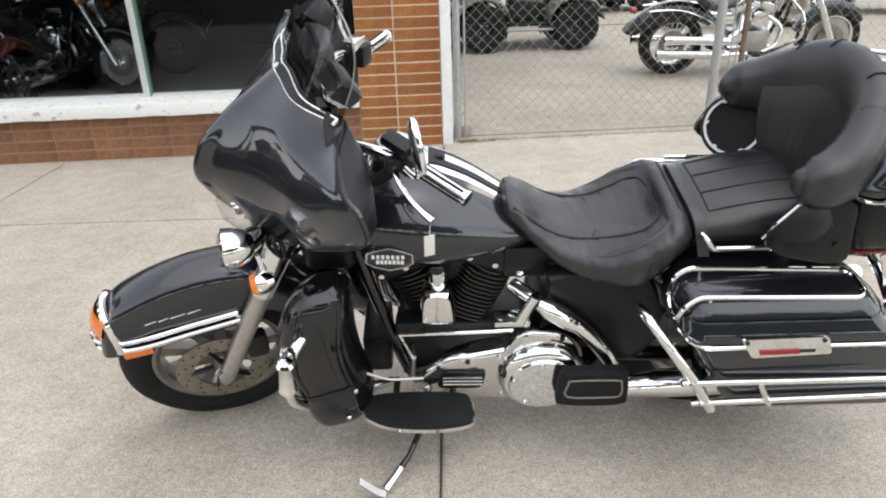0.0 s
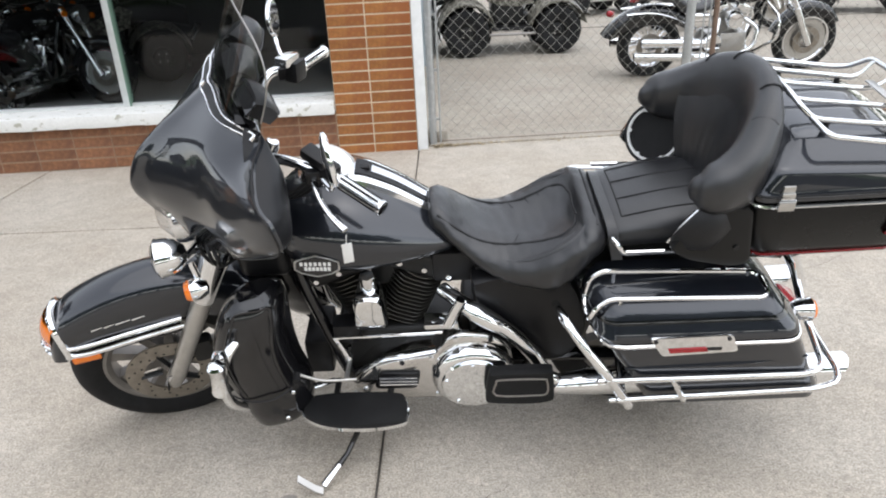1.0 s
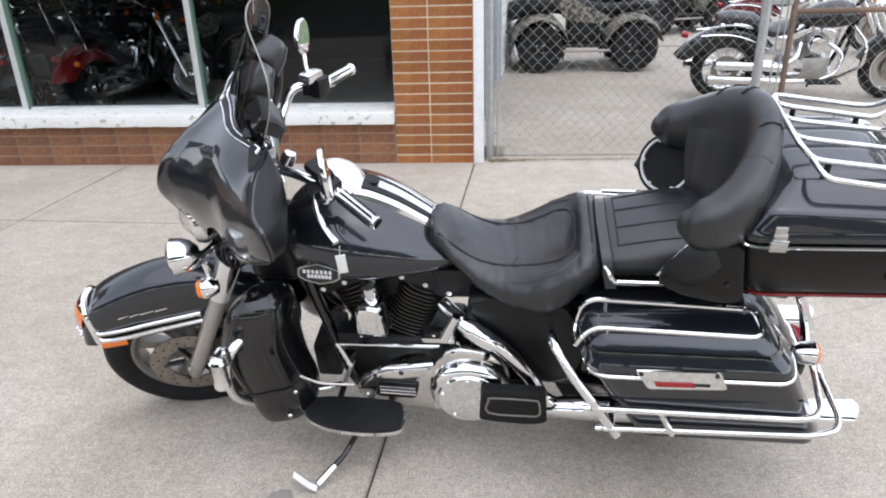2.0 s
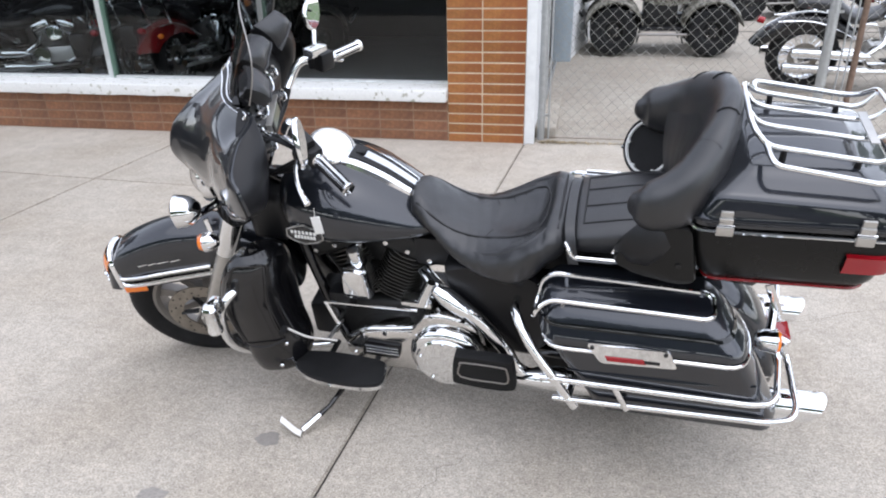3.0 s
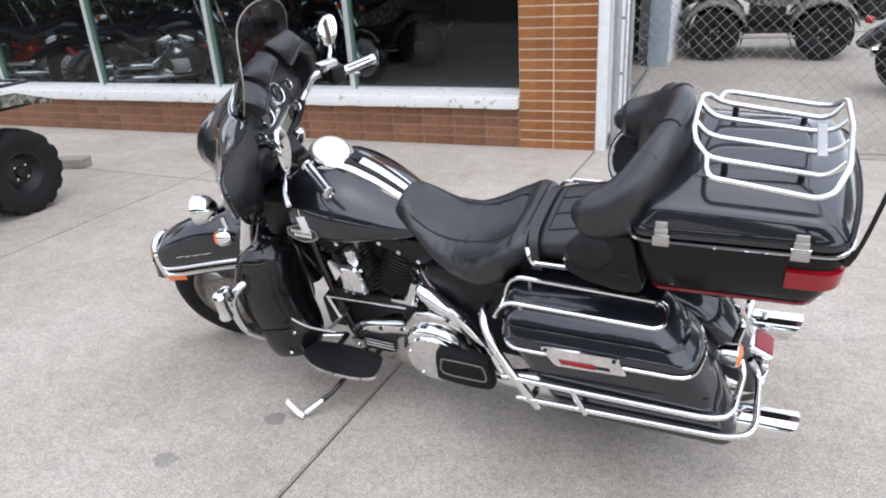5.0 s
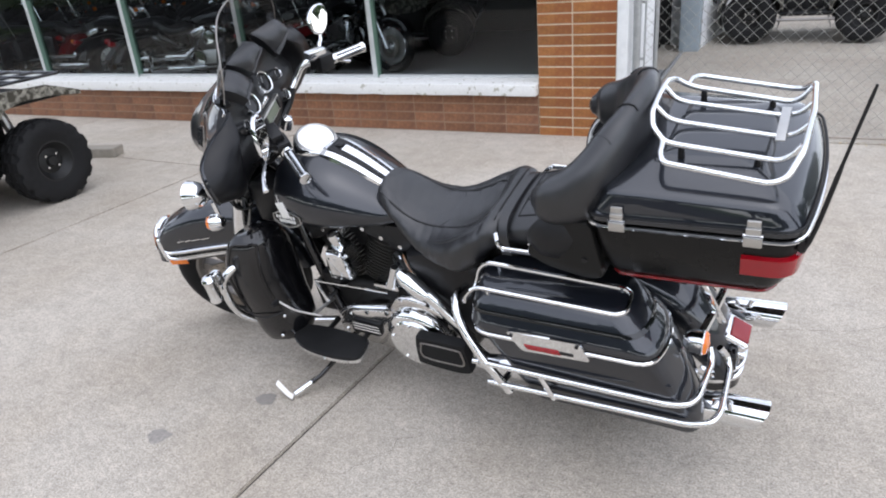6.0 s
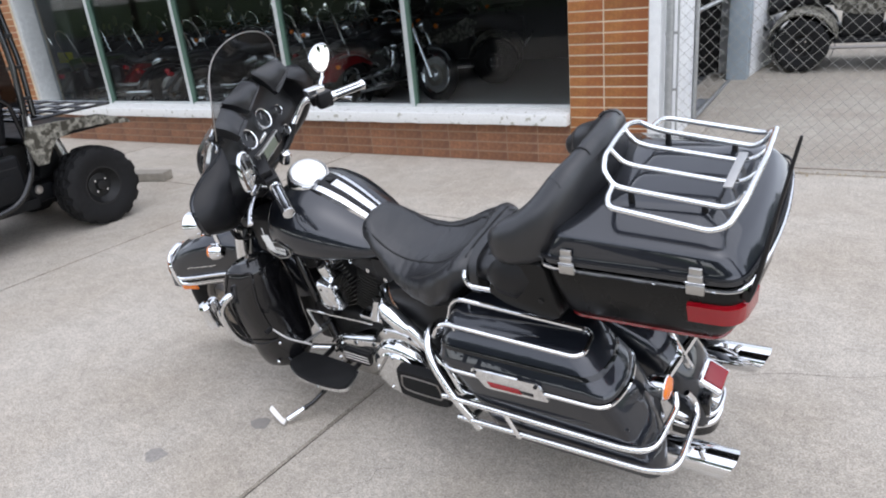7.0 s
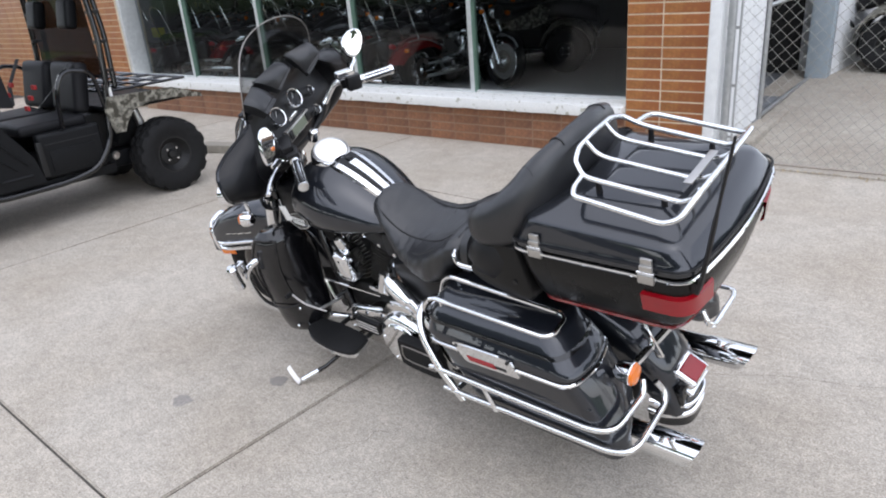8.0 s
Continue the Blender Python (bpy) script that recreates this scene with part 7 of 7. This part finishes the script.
    part("front_fender", loft([[Vector((s * xo, 0.78 + 0.42 * math.cos(radians(a)), 0.40 + 0.42 * math.sin(radians(a)) + dz)) for xo, dz in ((0.34, 0), (0.64, 0), (0.64, -0.015), (0.34, -0.015))] for a in range(-10, 185, 15)]), CAMO, utv)
    part("rear_shock", merge(rod((s * 0.36, -1.05, 0.40), (s * 0.30, -0.98, 0.76), 0.035, seg=10)), SATIN, utv)
    part("reflector", rod((s * 0.60, -0.69, 0.86), (s * 0.60, -0.69, 0.96), 0.014, seg=8), TAG, utv)
    part("lower_knob", lathe([(0, 0.02), (0.03, 0.015), (0.035, 0)], (s * 0.57, -0.62, 0.42), (s, -0.3, 0), 12), SATIN, utv)
rack_frame = part("cargo_rack", rod((-0.58, -0.66, 0.925), (0.58, -0.66, 0.925), 0.012, seg=8), BLACK_PAINT, utv, "black steel tube cargo rack")
for x in (-0.58, -0.29, 0.0, 0.29, 0.58):
    part("rack_bar", rod((x, -0.66, 0.925), (x, -1.36, 0.925), 0.012, seg=8), BLACK_PAINT, rack_frame)
for y in (-0.83, -1.0, -1.17, -1.36):
    part("rack_bar", rod((-0.58, y, 0.925), (0.58, y, 0.925), 0.012, seg=8), BLACK_PAINT, rack_frame)
# unseen roof, added above the view to keep daylight off the seats
part("roof", lumpy(box(-0.55, 0.55, -0.66, 0.16, 1.93, 1.975, 0.02, 3), 0.004, 4), TUB, utv, "black plastic roof panel added out of view to shade the cab")
part("windscreen", loft([[Vector((x, y, z)) for x in (-0.50, -0.25, 0, 0.25, 0.50)] for y, z in ((0.66, 1.05), (0.50, 1.35), (0.33, 1.62), (0.16, 1.88))], closed=False), SMOKE, utv, "smoked plastic windscreen")
part("rear_window", plate([(-0.53, 1.02), (0.53, 1.02), (0.49, 1.50), (0.45, 1.86), (-0.45, 1.86), (-0.49, 1.50)], (0, -0.700, 0), (1, 0, 0), (0, 0, 1), 0.004, 0.0), DARK_SMOKE, utv, "dark smoked plastic rear window")
part("bed_floor", box(-0.60, 0.60, -1.34, -0.66, 0.76, 0.80, 0.01), TUB, utv)
part("hood", loft([superring_row for superring_row in [[Vector((x, y, z)) for x, z in ((-0.5 * w, zb), (-0.5 * w, zt - 0.05), (-0.42 * w, zt), (0.42 * w, zt), (0.5 * w, zt - 0.05), (0.5 * w, zb))] for y, w, zb, zt in ((0.55, 1.2, 0.40, 1.02), (0.85, 1.1, 0.45, 0.98), (1.15, 0.9, 0.45, 0.82), (1.30, 0.7, 0.45, 0.62))]]), CAMO, utv, "camouflage-patterned hood")
part("dashboard", box(-0.56, 0.56, 0.42, 0.56, 0.72, 1.02, 0.03), TUB, utv)
part("steering_wheel", merge(lathe([(0.155, -0.012), (0.17, -0.008), (0.17, 0.008), (0.155, 0.012)], (-0.28, 0.28, 1.0), (0, -0.7, 0.6), 24, close=True), rod((-0.28, 0.28, 1.0), (-0.28, 0.46, 0.86), 0.02, seg=8), rod((-0.44, 0.28, 1.0), (-0.12, 0.28, 1.0), 0.012, seg=6)), TUB, utv)
part("engine_cover", box(-0.30, 0.30, -1.0, -0.55, 0.42, 0.74, 0.04), ENGINE, utv)
part("cage_cross", merge(rod((-0.53, -0.61, 1.87), (0.53, -0.61, 1.87), 0.022, seg=10), rod((-0.52, 0.08, 1.93), (0.52, 0.08, 1.93), 0.022, seg=10)), BLACK_PAINT, utv)
block_bm = box(-0.24, 0.24, -0.075, 0.075, 0, 0.085, 0.010, 3)
bmesh.ops.subdivide_edges(block_bm, edges=[e for e in block_bm.edges if e.calc_length() > 0.3], cuts=8)
tagged(link("timber_block", moved(lumpy(block_bm, 0.007, 14), pose(-0.80, 4.96, 0.001, 0, 0, 14)), WOOD), "weathered grey timber block on the pavement", "block")


# ---- camouflage quad bike in the yard: own axes x along its length ----
def quad_bike(m, label, body):
    q = thing("quad_bike", m, label, "quad bike", "quad bikes in the yard")
    for x in (-0.60, 0.60):
        for s in (-1, 1):
            off_road_wheel(q, Vector((x, s * 0.44, 0.292)), 0.297, 0.24, 0.14, ENGINE, s, QUAD_TYRE)
        for s in (-1, 1):
            arch = []
            for t in range(11):
                a = radians(-5 + t * 19)
                p = Vector((x + 0.37 * math.cos(a), 0, 0.30 + 0.37 * math.sin(a)))
                arch.append([p + Vector((0, s * yo, dz)) for yo, dz in ((0.18, 0.05), (0.46, 0.03), (0.57, -0.01), (0.565, -0.030), (0.20, -0.01))])
            part("fender", loft(arch[1:-1]), body, q, "camouflage-patterned fender")
            part("fender_liner", loft([[Vector((x + 0.345 * math.cos(a), s * yo, 0.29 + 0.345 * math.sin(a) + dz)) for yo, dz in ((0.16, 0.03), (0.36, 0.0), (0.36, -0.02), (0.16, -0.02))] for a in [radians(-25 + 23 * t) for t in range(11)]]), PLASTIC, q)
    part("frame", box(-0.62, 0.62, -0.16, 0.16, 0.28, 0.48, 0.03), PLASTIC, q)
    for y in (-0.31, 0.31):
        part("footwell", box(-0.28, 0.28, y - 0.15, y + 0.15, 0.30, 0.34, 0.015), PLASTIC, q)
    for s in (-1, 1):
        part("nerf_bar", rod((-0.40, s * 0.48, 0.26), (0.40, s * 0.48, 0.26), 0.018, seg=8), ALLOY, q)
        part("side_panel", plate([(-0.34, 0.62), (-0.20, 0.72), (0.0, 0.80), (0.22, 0.92), (0.36, 0.84), (0.30, 0.66), (0.10, 0.60), (-0.12, 0.58)], (0, s * 0.26, 0), (1, 0, 0), (0, 0, 1), 0.03, 0.006), body, q, "camouflage-patterned side panel")
    part("engine", box(-0.20, 0.22, -0.22, 0.22, 0.34, 0.70, 0.04), ENGINE, q)
    part("body", loft([superring(x, hw, lo, hi, 20, 3.0) for x, hw, lo, hi in ((-0.95, 0.20, 0.72, 0.82), (-0.7, 0.30, 0.72, 0.88), (-0.3, 0.22, 0.66, 0.84), (0.1, 0.20, 0.66, 0.90), (0.45, 0.28, 0.70, 0.98), (0.8, 0.30, 0.66, 0.94), (1.0, 0.2, 0.6, 0.85))]), PLASTIC, q, "black moulded body")
    part("seat", lumpy(loft([superring(x, hw, lo, hi, 20, 2.8) for x, hw, lo, hi in ((-0.66, 0.15, 0.86, 0.96), (-0.55, 0.19, 0.84, 1.0), (-0.2, 0.16, 0.82, 0.95), (0.1, 0.13, 0.86, 0.95), (0.18, 0.09, 0.88, 0.93))]), 0.006, 8), LEATHER, q)
    part("handlebar", merge(tube([(0.30, -0.40, 1.16), (0.34, -0.2, 1.14), (0.38, 0, 1.10), (0.34, 0.2, 1.14), (0.30, 0.40, 1.16)], 0.014, 8), rod((0.45, 0, 0.9), (0.38, 0, 1.10), 0.03, seg=8)), PLASTIC, q)
    for x0, x1, z in ((-1.0, -0.55, 0.97), (0.55, 1.02, 1.02)):
        rk = merge(*[rod((x0, y, z), (x1, y, z), 0.010, seg=6) for y in (-0.36, -0.18, 0, 0.18, 0.36)], *[rod((x, -0.36, z), (x, 0.36, z), 0.010, seg=6) for x in (x0, (x0 + x1) / 2, x1)], *[rod(((x0 + x1) / 2, y, z), ((x0 + x1) / 2, y * 0.7, z - 0.14), 0.010, seg=6) for y in (-0.36, 0.36)])
        part("rack", rk, BLACK_PAINT, q)
    part("bumper", tube(rounded([(1.0, -0.26, 0.45), (1.12, -0.24, 0.62), (1.12, 0.24, 0.62), (1.0, 0.26, 0.45)], 0.06), 0.018, 8), BLACK_PAINT, q)
    return q


QUAD_TYRE = tyre_data(0.297, 0.24, 0.14)
qy = 10.50
quad = quad_bike(pose(5.20, qy, yard_z(qy), 0, 0, 180), "camouflage quad bike with knobbly tyres in the yard", CAMO)


# ---- cruisers: own axes x to the rear, y to the right, z up ----
def cruiser(name, m, paint, label, group, shotgun=True, fancy=True, bags=False):
    b = thing(name, m, label, "motorcycle", group)
    for x, nm, fat in ((0.0, "front_wheel", 0.13), (1.65, "rear_wheel", 0.19)):
        c = Vector((x, 0, 0.33))
        w = part(nm, lathe([(0.03, -0.07), (0.05, -0.05), (0.05, 0.05), (0.03, 0.07)], c, (0, 1, 0), 16), CHROME, b)
        part("tyre", tyre(c, (0, 1, 0), 0.33, fat, 0.235, 36), RUBBER, w)
        part("rim", lathe([(0.24, -0.045), (0.225, -0.045), (0.212, -0.03), (0.212, 0.03), (0.225, 0.045), (0.24, 0.045)], c, (0, 1, 0), 36, close=True), CHROME, w)
        part("wheel_disc" if x == 0 else "spokes", lathe([(0.05, -0.035), (0.13, -0.022), (0.21, -0.03), (0.21, 0.03), (0.13, 0.022), (0.05, 0.035)], c, (0, 1, 0), 32, close=True) if x == 0 else merge(*[rod(c + Vector((0.04 * math.cos(a + 0.3), y, 0.04 * math.sin(a + 0.3))), c + Vector((0.215 * math.cos(a), 0, 0.215 * math.sin(a))), 0.005, seg=5) for k in range(24) for a, y in ((k * math.pi / 12, 0.03 if k % 2 else -0.03),)]), SATIN if x == 0 else CHROME, w)
        part("brake_disc", lathe([(0.08, 0.055), (0.14, 0.055), (0.14, 0.06), (0.08, 0.06)], c, (0, 1, 0), 28, close=True), DISC, w)
    for s in (-1, 1):
        part("fork_leg", merge(rod((0.0, s * 0.11, 0.30), (0.20, s * 0.11, 0.68), 0.034, seg=12), rod((0.20, s * 0.11, 0.68), (0.36, s * 0.11, 0.98), 0.026, seg=12)), CHROME, b)
        if bags and paint is RED_PAINT:
            part("rear_signal", lathe([(0.0, 0.03), (0.026, 0.02), (0.026, -0.01), (0, -0.03)], (2.02, s * 0.17, 0.60), (1, 0, 0), 12), AMBER, b)
        part("turn_signal", lathe([(0.0, -0.02), (0.03, 0), (0.03, 0.03), (0, 0.05)], (0.22, s * 0.23, 0.93), (1, 0, 0), 12), AMBER, b)
    ff = smooth_rings([(-0.30, 0.53, 0.09), (-0.22, 0.64, 0.11), (-0.10, 0.70, 0.13), (0.05, 0.72, 0.14), (0.20, 0.66, 0.13), (0.32, 0.54, 0.12), (0.38, 0.42, 0.09)], 3)
    part("front_fender", fender_shell(ff, 0.085, (0, 0.38)), BLACK_PAINT if paint is RED_PAINT and bags else paint, b)
    rfn = smooth_rings([(1.22, 0.58, 0.12), (1.38, 0.70, 0.15), (1.60, 0.755, 0.17), (1.82, 0.73, 0.17), (1.98, 0.65, 0.16), (2.08, 0.56, 0.13), (2.16, 0.46, 0.10)], 3)
    part("rear_fender", fender_shell(rfn, 0.115, (1.65, 0.36)), paint, b)
    for s in (-1, 1):
        part("fender_strut", tube(curve_points([(1.22, s * 0.125, 0.52), (1.45, s * 0.13, 0.64), (1.68, s * 0.13, 0.70), (1.95, s * 0.128, 0.69)], 5), [0.035, 0.036, 0.037, 0.037, 0.036, 0.036, 0.034, 0.032, 0.03, 0.028, 0.027, 0.025, 0.022, 0.02, 0.018, 0.014], 8, flat=0.45), CHROME if fancy else paint, b, "bright fender strut")
    part("tail_lamp", lathe([(0.0, 0.02), (0.026, 0.016), (0.034, 0.0), (0.03, -0.05)], (2.10, 0, 0.68), (1, 0, 0.25), 16), RED, b)
    part("fuel_tank", loft([superring(x, hw, lo, hi, 24, 2.3, 0, 0.18) for x, hw, lo, hi in smooth_rings([(0.50, 0.05, 0.80, 0.92), (0.56, 0.14, 0.76, 0.97), (0.68, 0.18, 0.74, 0.99), (0.85, 0.16, 0.74, 0.95), (1.0, 0.10, 0.77, 0.88), (1.06, 0.05, 0.79, 0.84)], 3)]), BLACK_PAINT if paint is RED_PAINT and bags else paint, b)
    part("seat", lumpy(loft([superring(x, hw, lo, hi, 20, 2.6) for x, hw, lo, hi in smooth_rings([(1.02, 0.07, 0.72, 0.83), (1.12, 0.15, 0.68, 0.79), (1.28, 0.18, 0.66, 0.77), (1.40, 0.15, 0.70, 0.85), (1.46, 0.13, 0.76, 0.88), (1.65, 0.13, 0.80, 0.90), (1.80, 0.09, 0.80, 0.88)], 3)]), 0.004, 10), LEATHER, b)
    part("frame", merge(*[tube(rounded([(0.46, s * 0.03, 0.85), (0.56, s * 0.10, 0.40), (0.62, s * 0.12, 0.22), (1.20, s * 0.12, 0.22), (1.32, s * 0.11, 0.40), (1.65, s * 0.12, 0.33)], 0.06), 0.02, 8) for s in (-1, 1)]), BLACK_PAINT, b)
    e = part("engine", box(0.66, 1.08, -0.11, 0.11, 0.24, 0.46, 0.03), SATIN, b)
    for tilt in (-22.5, 22.5):
        d = Vector((math.sin(radians(tilt)), 0, math.cos(radians(tilt))))
        o = Vector((0.85, 0, 0.38))
        cy = merge(*[lathe([(0.03, h - 0.005), (0.088, h - 0.003), (0.088, h + 0.003), (0.03, h + 0.005)], o, d, 16, close=True) for h in [0.11 + 0.022 * k for k in range(9)]])
        part("cylinder", cy, SATIN if fancy else ENGINE, e)
        part("rocker_cover", moved(box(-0.09, 0.09, -0.085, 0.085, -0.03, 0.04, 0.02), Matrix.Translation(o + d * 0.33) @ Matrix.Rotation(radians(tilt), 4, "Y")), CHROME, e)
    for s in (-1, 1):
        part("engine_cover", lathe([(0.0, 0.05), (0.09, 0.045), (0.11, 0.025), (0.115, 0.0)], (1.02, s * 0.10, 0.36), (0, s, 0), 24), CHROME, e)
    part("air_cleaner", lathe([(0.0, 0.05), (0.075, 0.045), (0.09, 0.02), (0.09, -0.03)], (0.84, 0.16, 0.60), (0, 1, 0), 24), CHROME, e)
    part("exhaust", merge(tube(rounded([(0.72, 0.10, 0.60), (0.60, 0.18, 0.52), (0.62, 0.22, 0.34), (0.80, 0.24, 0.26), (1.10, 0.24, 0.26)], 0.06), 0.024, 10), tube([(1.08, 0.24, 0.26), (1.14, 0.24, 0.26), (1.84, 0.25, 0.29), (1.86, 0.25, 0.29)], [0.024, 0.045, 0.045, 0.036], 14)), CHROME, b, "chrome exhaust")
    part("exhaust", merge(tube(rounded([(0.98, 0.10, 0.60), (1.02, 0.20, 0.50), (1.14, 0.24, 0.42)], 0.05), 0.024, 10), tube([(1.12, 0.24, 0.40), (1.18, 0.24, 0.405), (1.78, 0.25, 0.43), (1.80, 0.25, 0.43)], [0.024, 0.045, 0.045, 0.036], 14)), CHROME, b, "chrome exhaust")
    part("exhaust", tube([(1.06, -0.17, 0.30), (1.14, -0.22, 0.29), (2.0, -0.23, 0.31)], [0.03, 0.045, 0.045], 12), CHROME, b)
    hb = part("handlebar", tube(rounded([(0.66, -0.42, 1.06), (0.52, -0.30, 1.14), (0.42, -0.12, 1.04), (0.42, 0.12, 1.04), (0.52, 0.30, 1.14), (0.66, 0.42, 1.06)], 0.06), 0.014, 8), CHROME, b)
    for s in (-1, 1):
        part("grip", rod((0.60, s * 0.37, 1.095), (0.69, s * 0.445, 1.045), 0.019, seg=10), RUBBER, hb)
        part("mirror", merge(lathe([(0.0, -0.012), (0.04, -0.006), (0.05, 0.004), (0.0, 0.006)], (0.53, s * 0.42, 1.27), (1, 0, 0), 16), rod((0.55, s * 0.33, 1.12), (0.53, s * 0.41, 1.25), 0.006, seg=6)), CHROME, hb)
    hl = part("headlamp", lathe([(0.0, 0.14), (0.06, 0.11), (0.09, 0.04), (0.095, -0.02), (0.09, -0.03)], (0.20, 0, 0.93), (1, 0, 0), 24), CHROME, b)
    part("lens", lathe([(0.088, -0.03), (0.06, -0.045), (0.0, -0.05)], (0.20, 0, 0.93), (1, 0, 0), 20), CLEAR, hl)
    part("crash_bar", tube(rounded([(0.50, -0.06, 0.75), (0.46, -0.32, 0.66), (0.46, -0.36, 0.45), (0.58, -0.12, 0.25), (0.58, 0.12, 0.25), (0.46, 0.36, 0.45), (0.46, 0.32, 0.66), (0.50, 0.06, 0.75)], 0.07), 0.016, 8), CHROME, b)
    for y in (-0.31, 0.31):
        part("footboard", box(0.62, 0.92, y - 0.07, y + 0.07, 0.27, 0.29, 0.008), RUBBER, b)
    part("side_stand", rod((0.72, -0.12, 0.24), (0.66, -0.32, 0.02), 0.013, seg=8), ENGINE, b)
    if bags:
        part("sissy_bar", tube(rounded([(1.72, -0.13, 0.70), (1.86, -0.12, 1.22), (1.88, 0, 1.30), (1.86, 0.12, 1.22), (1.72, 0.13, 0.70)], 0.07), 0.010, 8), CHROME, b)
        for s in (-1, 1) if paint is BLACK_PAINT else ():
            part("pannier", box(1.42, 1.96, s * 0.27 - 0.09, s * 0.27 + 0.09, 0.42, 0.70, 0.05, 3), paint, b)
    return b


# the yard machine faces right with its exhaust side to the street
cy_ = 8.15
cruiser("cruiser_motorcycle", pose(8.16, cy_ + 0.20, yard_z(cy_), -9, 0, 180 - 3) @ Matrix.Scale(1.04, 4), BLACK_PAINT, "black and chrome cruiser motorcycle parked in the yard", "motorcycles in the yard")
cruiser("cruiser_motorcycle", pose(9.35, 11.2, yard_z(11.2), -8, 0, 168), RED_PAINT, "red cruiser motorcycle parked deeper in the yard", "motorcycles in the yard")
quad_far = copy_thing(quad, pose(11.5, 12.6, yard_z(12.6), 0, 0, 150))
tagged(quad_far, "dark quad bike parked deep in the yard")
quad_far2 = copy_thing(quad, pose(7.3, 14.2, yard_z(14.2), 0, 0, 20))
tagged(quad_far2, "quad bike at the back of the yard")

# showroom machines behind the glass
show = [
    (0.55, 8.45, 168, 0), (0.35, 9.95, 20, 3), (-0.14, 9.33, -91, 1), (-1.05, 9.15, -78, 2), (-1.85, 8.75, -100, 0), (-2.50, 9.15, -84, 2), (-3.20, 9.05, -88, 0), (-4.05, 9.52, -90, 1), (-5.3, 9.0, -92, 2), (-0.60, 9.6, -98, 0), (-3.0, 8.2, 205, 2), (-0.9, 8.1, 215, 0),
    (-0.1, 11.5, -105, 2), (-1.0, 11.3, -75, 1), (-1.9, 11.6, -98, 0), (-2.8, 11.4, -82, 2), (-3.8, 11.6, -95, 1), (-4.7, 11.2, -80, 0), (-5.7, 11.5, -94, 2), (-6.6, 10.2, -80, 0),
    (-1.45, 10.15, -86, 0), (-2.15, 10.3, -96, 1), (-3.55, 10.25, -84, 2), (-4.7, 10.1, -97, 0), (-6.1, 9.2, -88, 0), (-4.75, 8.75, -82, 2), (-0.45, 10.4, -92, 2),
]
proto = {}
kinds = {0: (BLACK_PAINT, "black cruiser motorcycle on the showroom floor", False), 1: (RED_PAINT, "red cruiser with sissy bar on the showroom floor", True), 2: (BLACK_PAINT, "black bagger motorcycle on the showroom floor", True)}
for x, y, yaw, kind_ in show:
    m = pose(x, y, FLOOR_Z, 7, 0, yaw)
    if kind_ == 3:
        tagged(copy_thing(quad, pose(x - 0.3, y, FLOOR_Z, 0, 0, yaw)), "quad bike on the showroom floor", "quad bike", "showroom machines")
    elif kind_ in proto:
        copy_thing(proto[kind_], m)
    else:
        paint_, lab_, bag_ = kinds[kind_]
        proto[kind_] = cruiser("showroom_motorcycle", m, paint_, lab_, "showroom machines", fancy=True, bags=bag_)

# ---- bricks of the storefront: stacked courses with open joints ----
COURSE, GAP = 0.0845, 0.0105


def brick_mesh(name, w, mat, depth=0.03):
    bm = box(0, w, 0, depth, 0, COURSE - GAP, 0.003, 1)
    me = bpy.data.meshes.new(name)
    bm.to_mesh(me)
    bm.free()
    me.materials.append(mat)
    return me


def lay(me, x, z, parent, rng):
    ob = new("brick", me)
    ob.parent = parent
    ob.location = (x, WALL_Y + rng.uniform(-0.0015, 0.0015), z)
    return ob


brick_rng = random.Random(11)
m_left, m_right = brick_mesh("brick", 0.285, BRICK), brick_mesh("brick", 0.345, BRICK)
for c in range(39):
    z = -0.008 + c * COURSE
    lay(m_left, 3.157, z, pier, brick_rng)
    lay(m_right, 3.452, z, pier, brick_rng)
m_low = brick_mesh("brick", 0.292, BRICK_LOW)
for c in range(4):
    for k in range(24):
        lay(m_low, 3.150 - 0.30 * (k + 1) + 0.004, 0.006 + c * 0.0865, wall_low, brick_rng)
bm = bmesh.new()
for c in range(39):
    for k in range(22):
        x0, z0 = LEFT - 0.005 - 0.30 * (k + 1), -0.008 + c * COURSE
        y = WALL_Y + brick_rng.uniform(-0.0015, 0.0015)
        v = [bm.verts.new(q) for q in ((x0, y, z0), (x0 + 0.292, y, z0), (x0 + 0.292, y, z0 + COURSE - GAP), (x0, y, z0 + COURSE - GAP))]
        w = [bm.verts.new(q.co + Vector((0, 0.012, 0))) for q in v]
        bm.faces.new(v)
        for a in range(4):
            bm.faces.new((v[(a + 1) % 4], v[a], w[a], w[(a + 1) % 4]))
left_bricks = part("bricks", bm, BRICK, wall_left)
left_bricks["kind"] = "stuff"
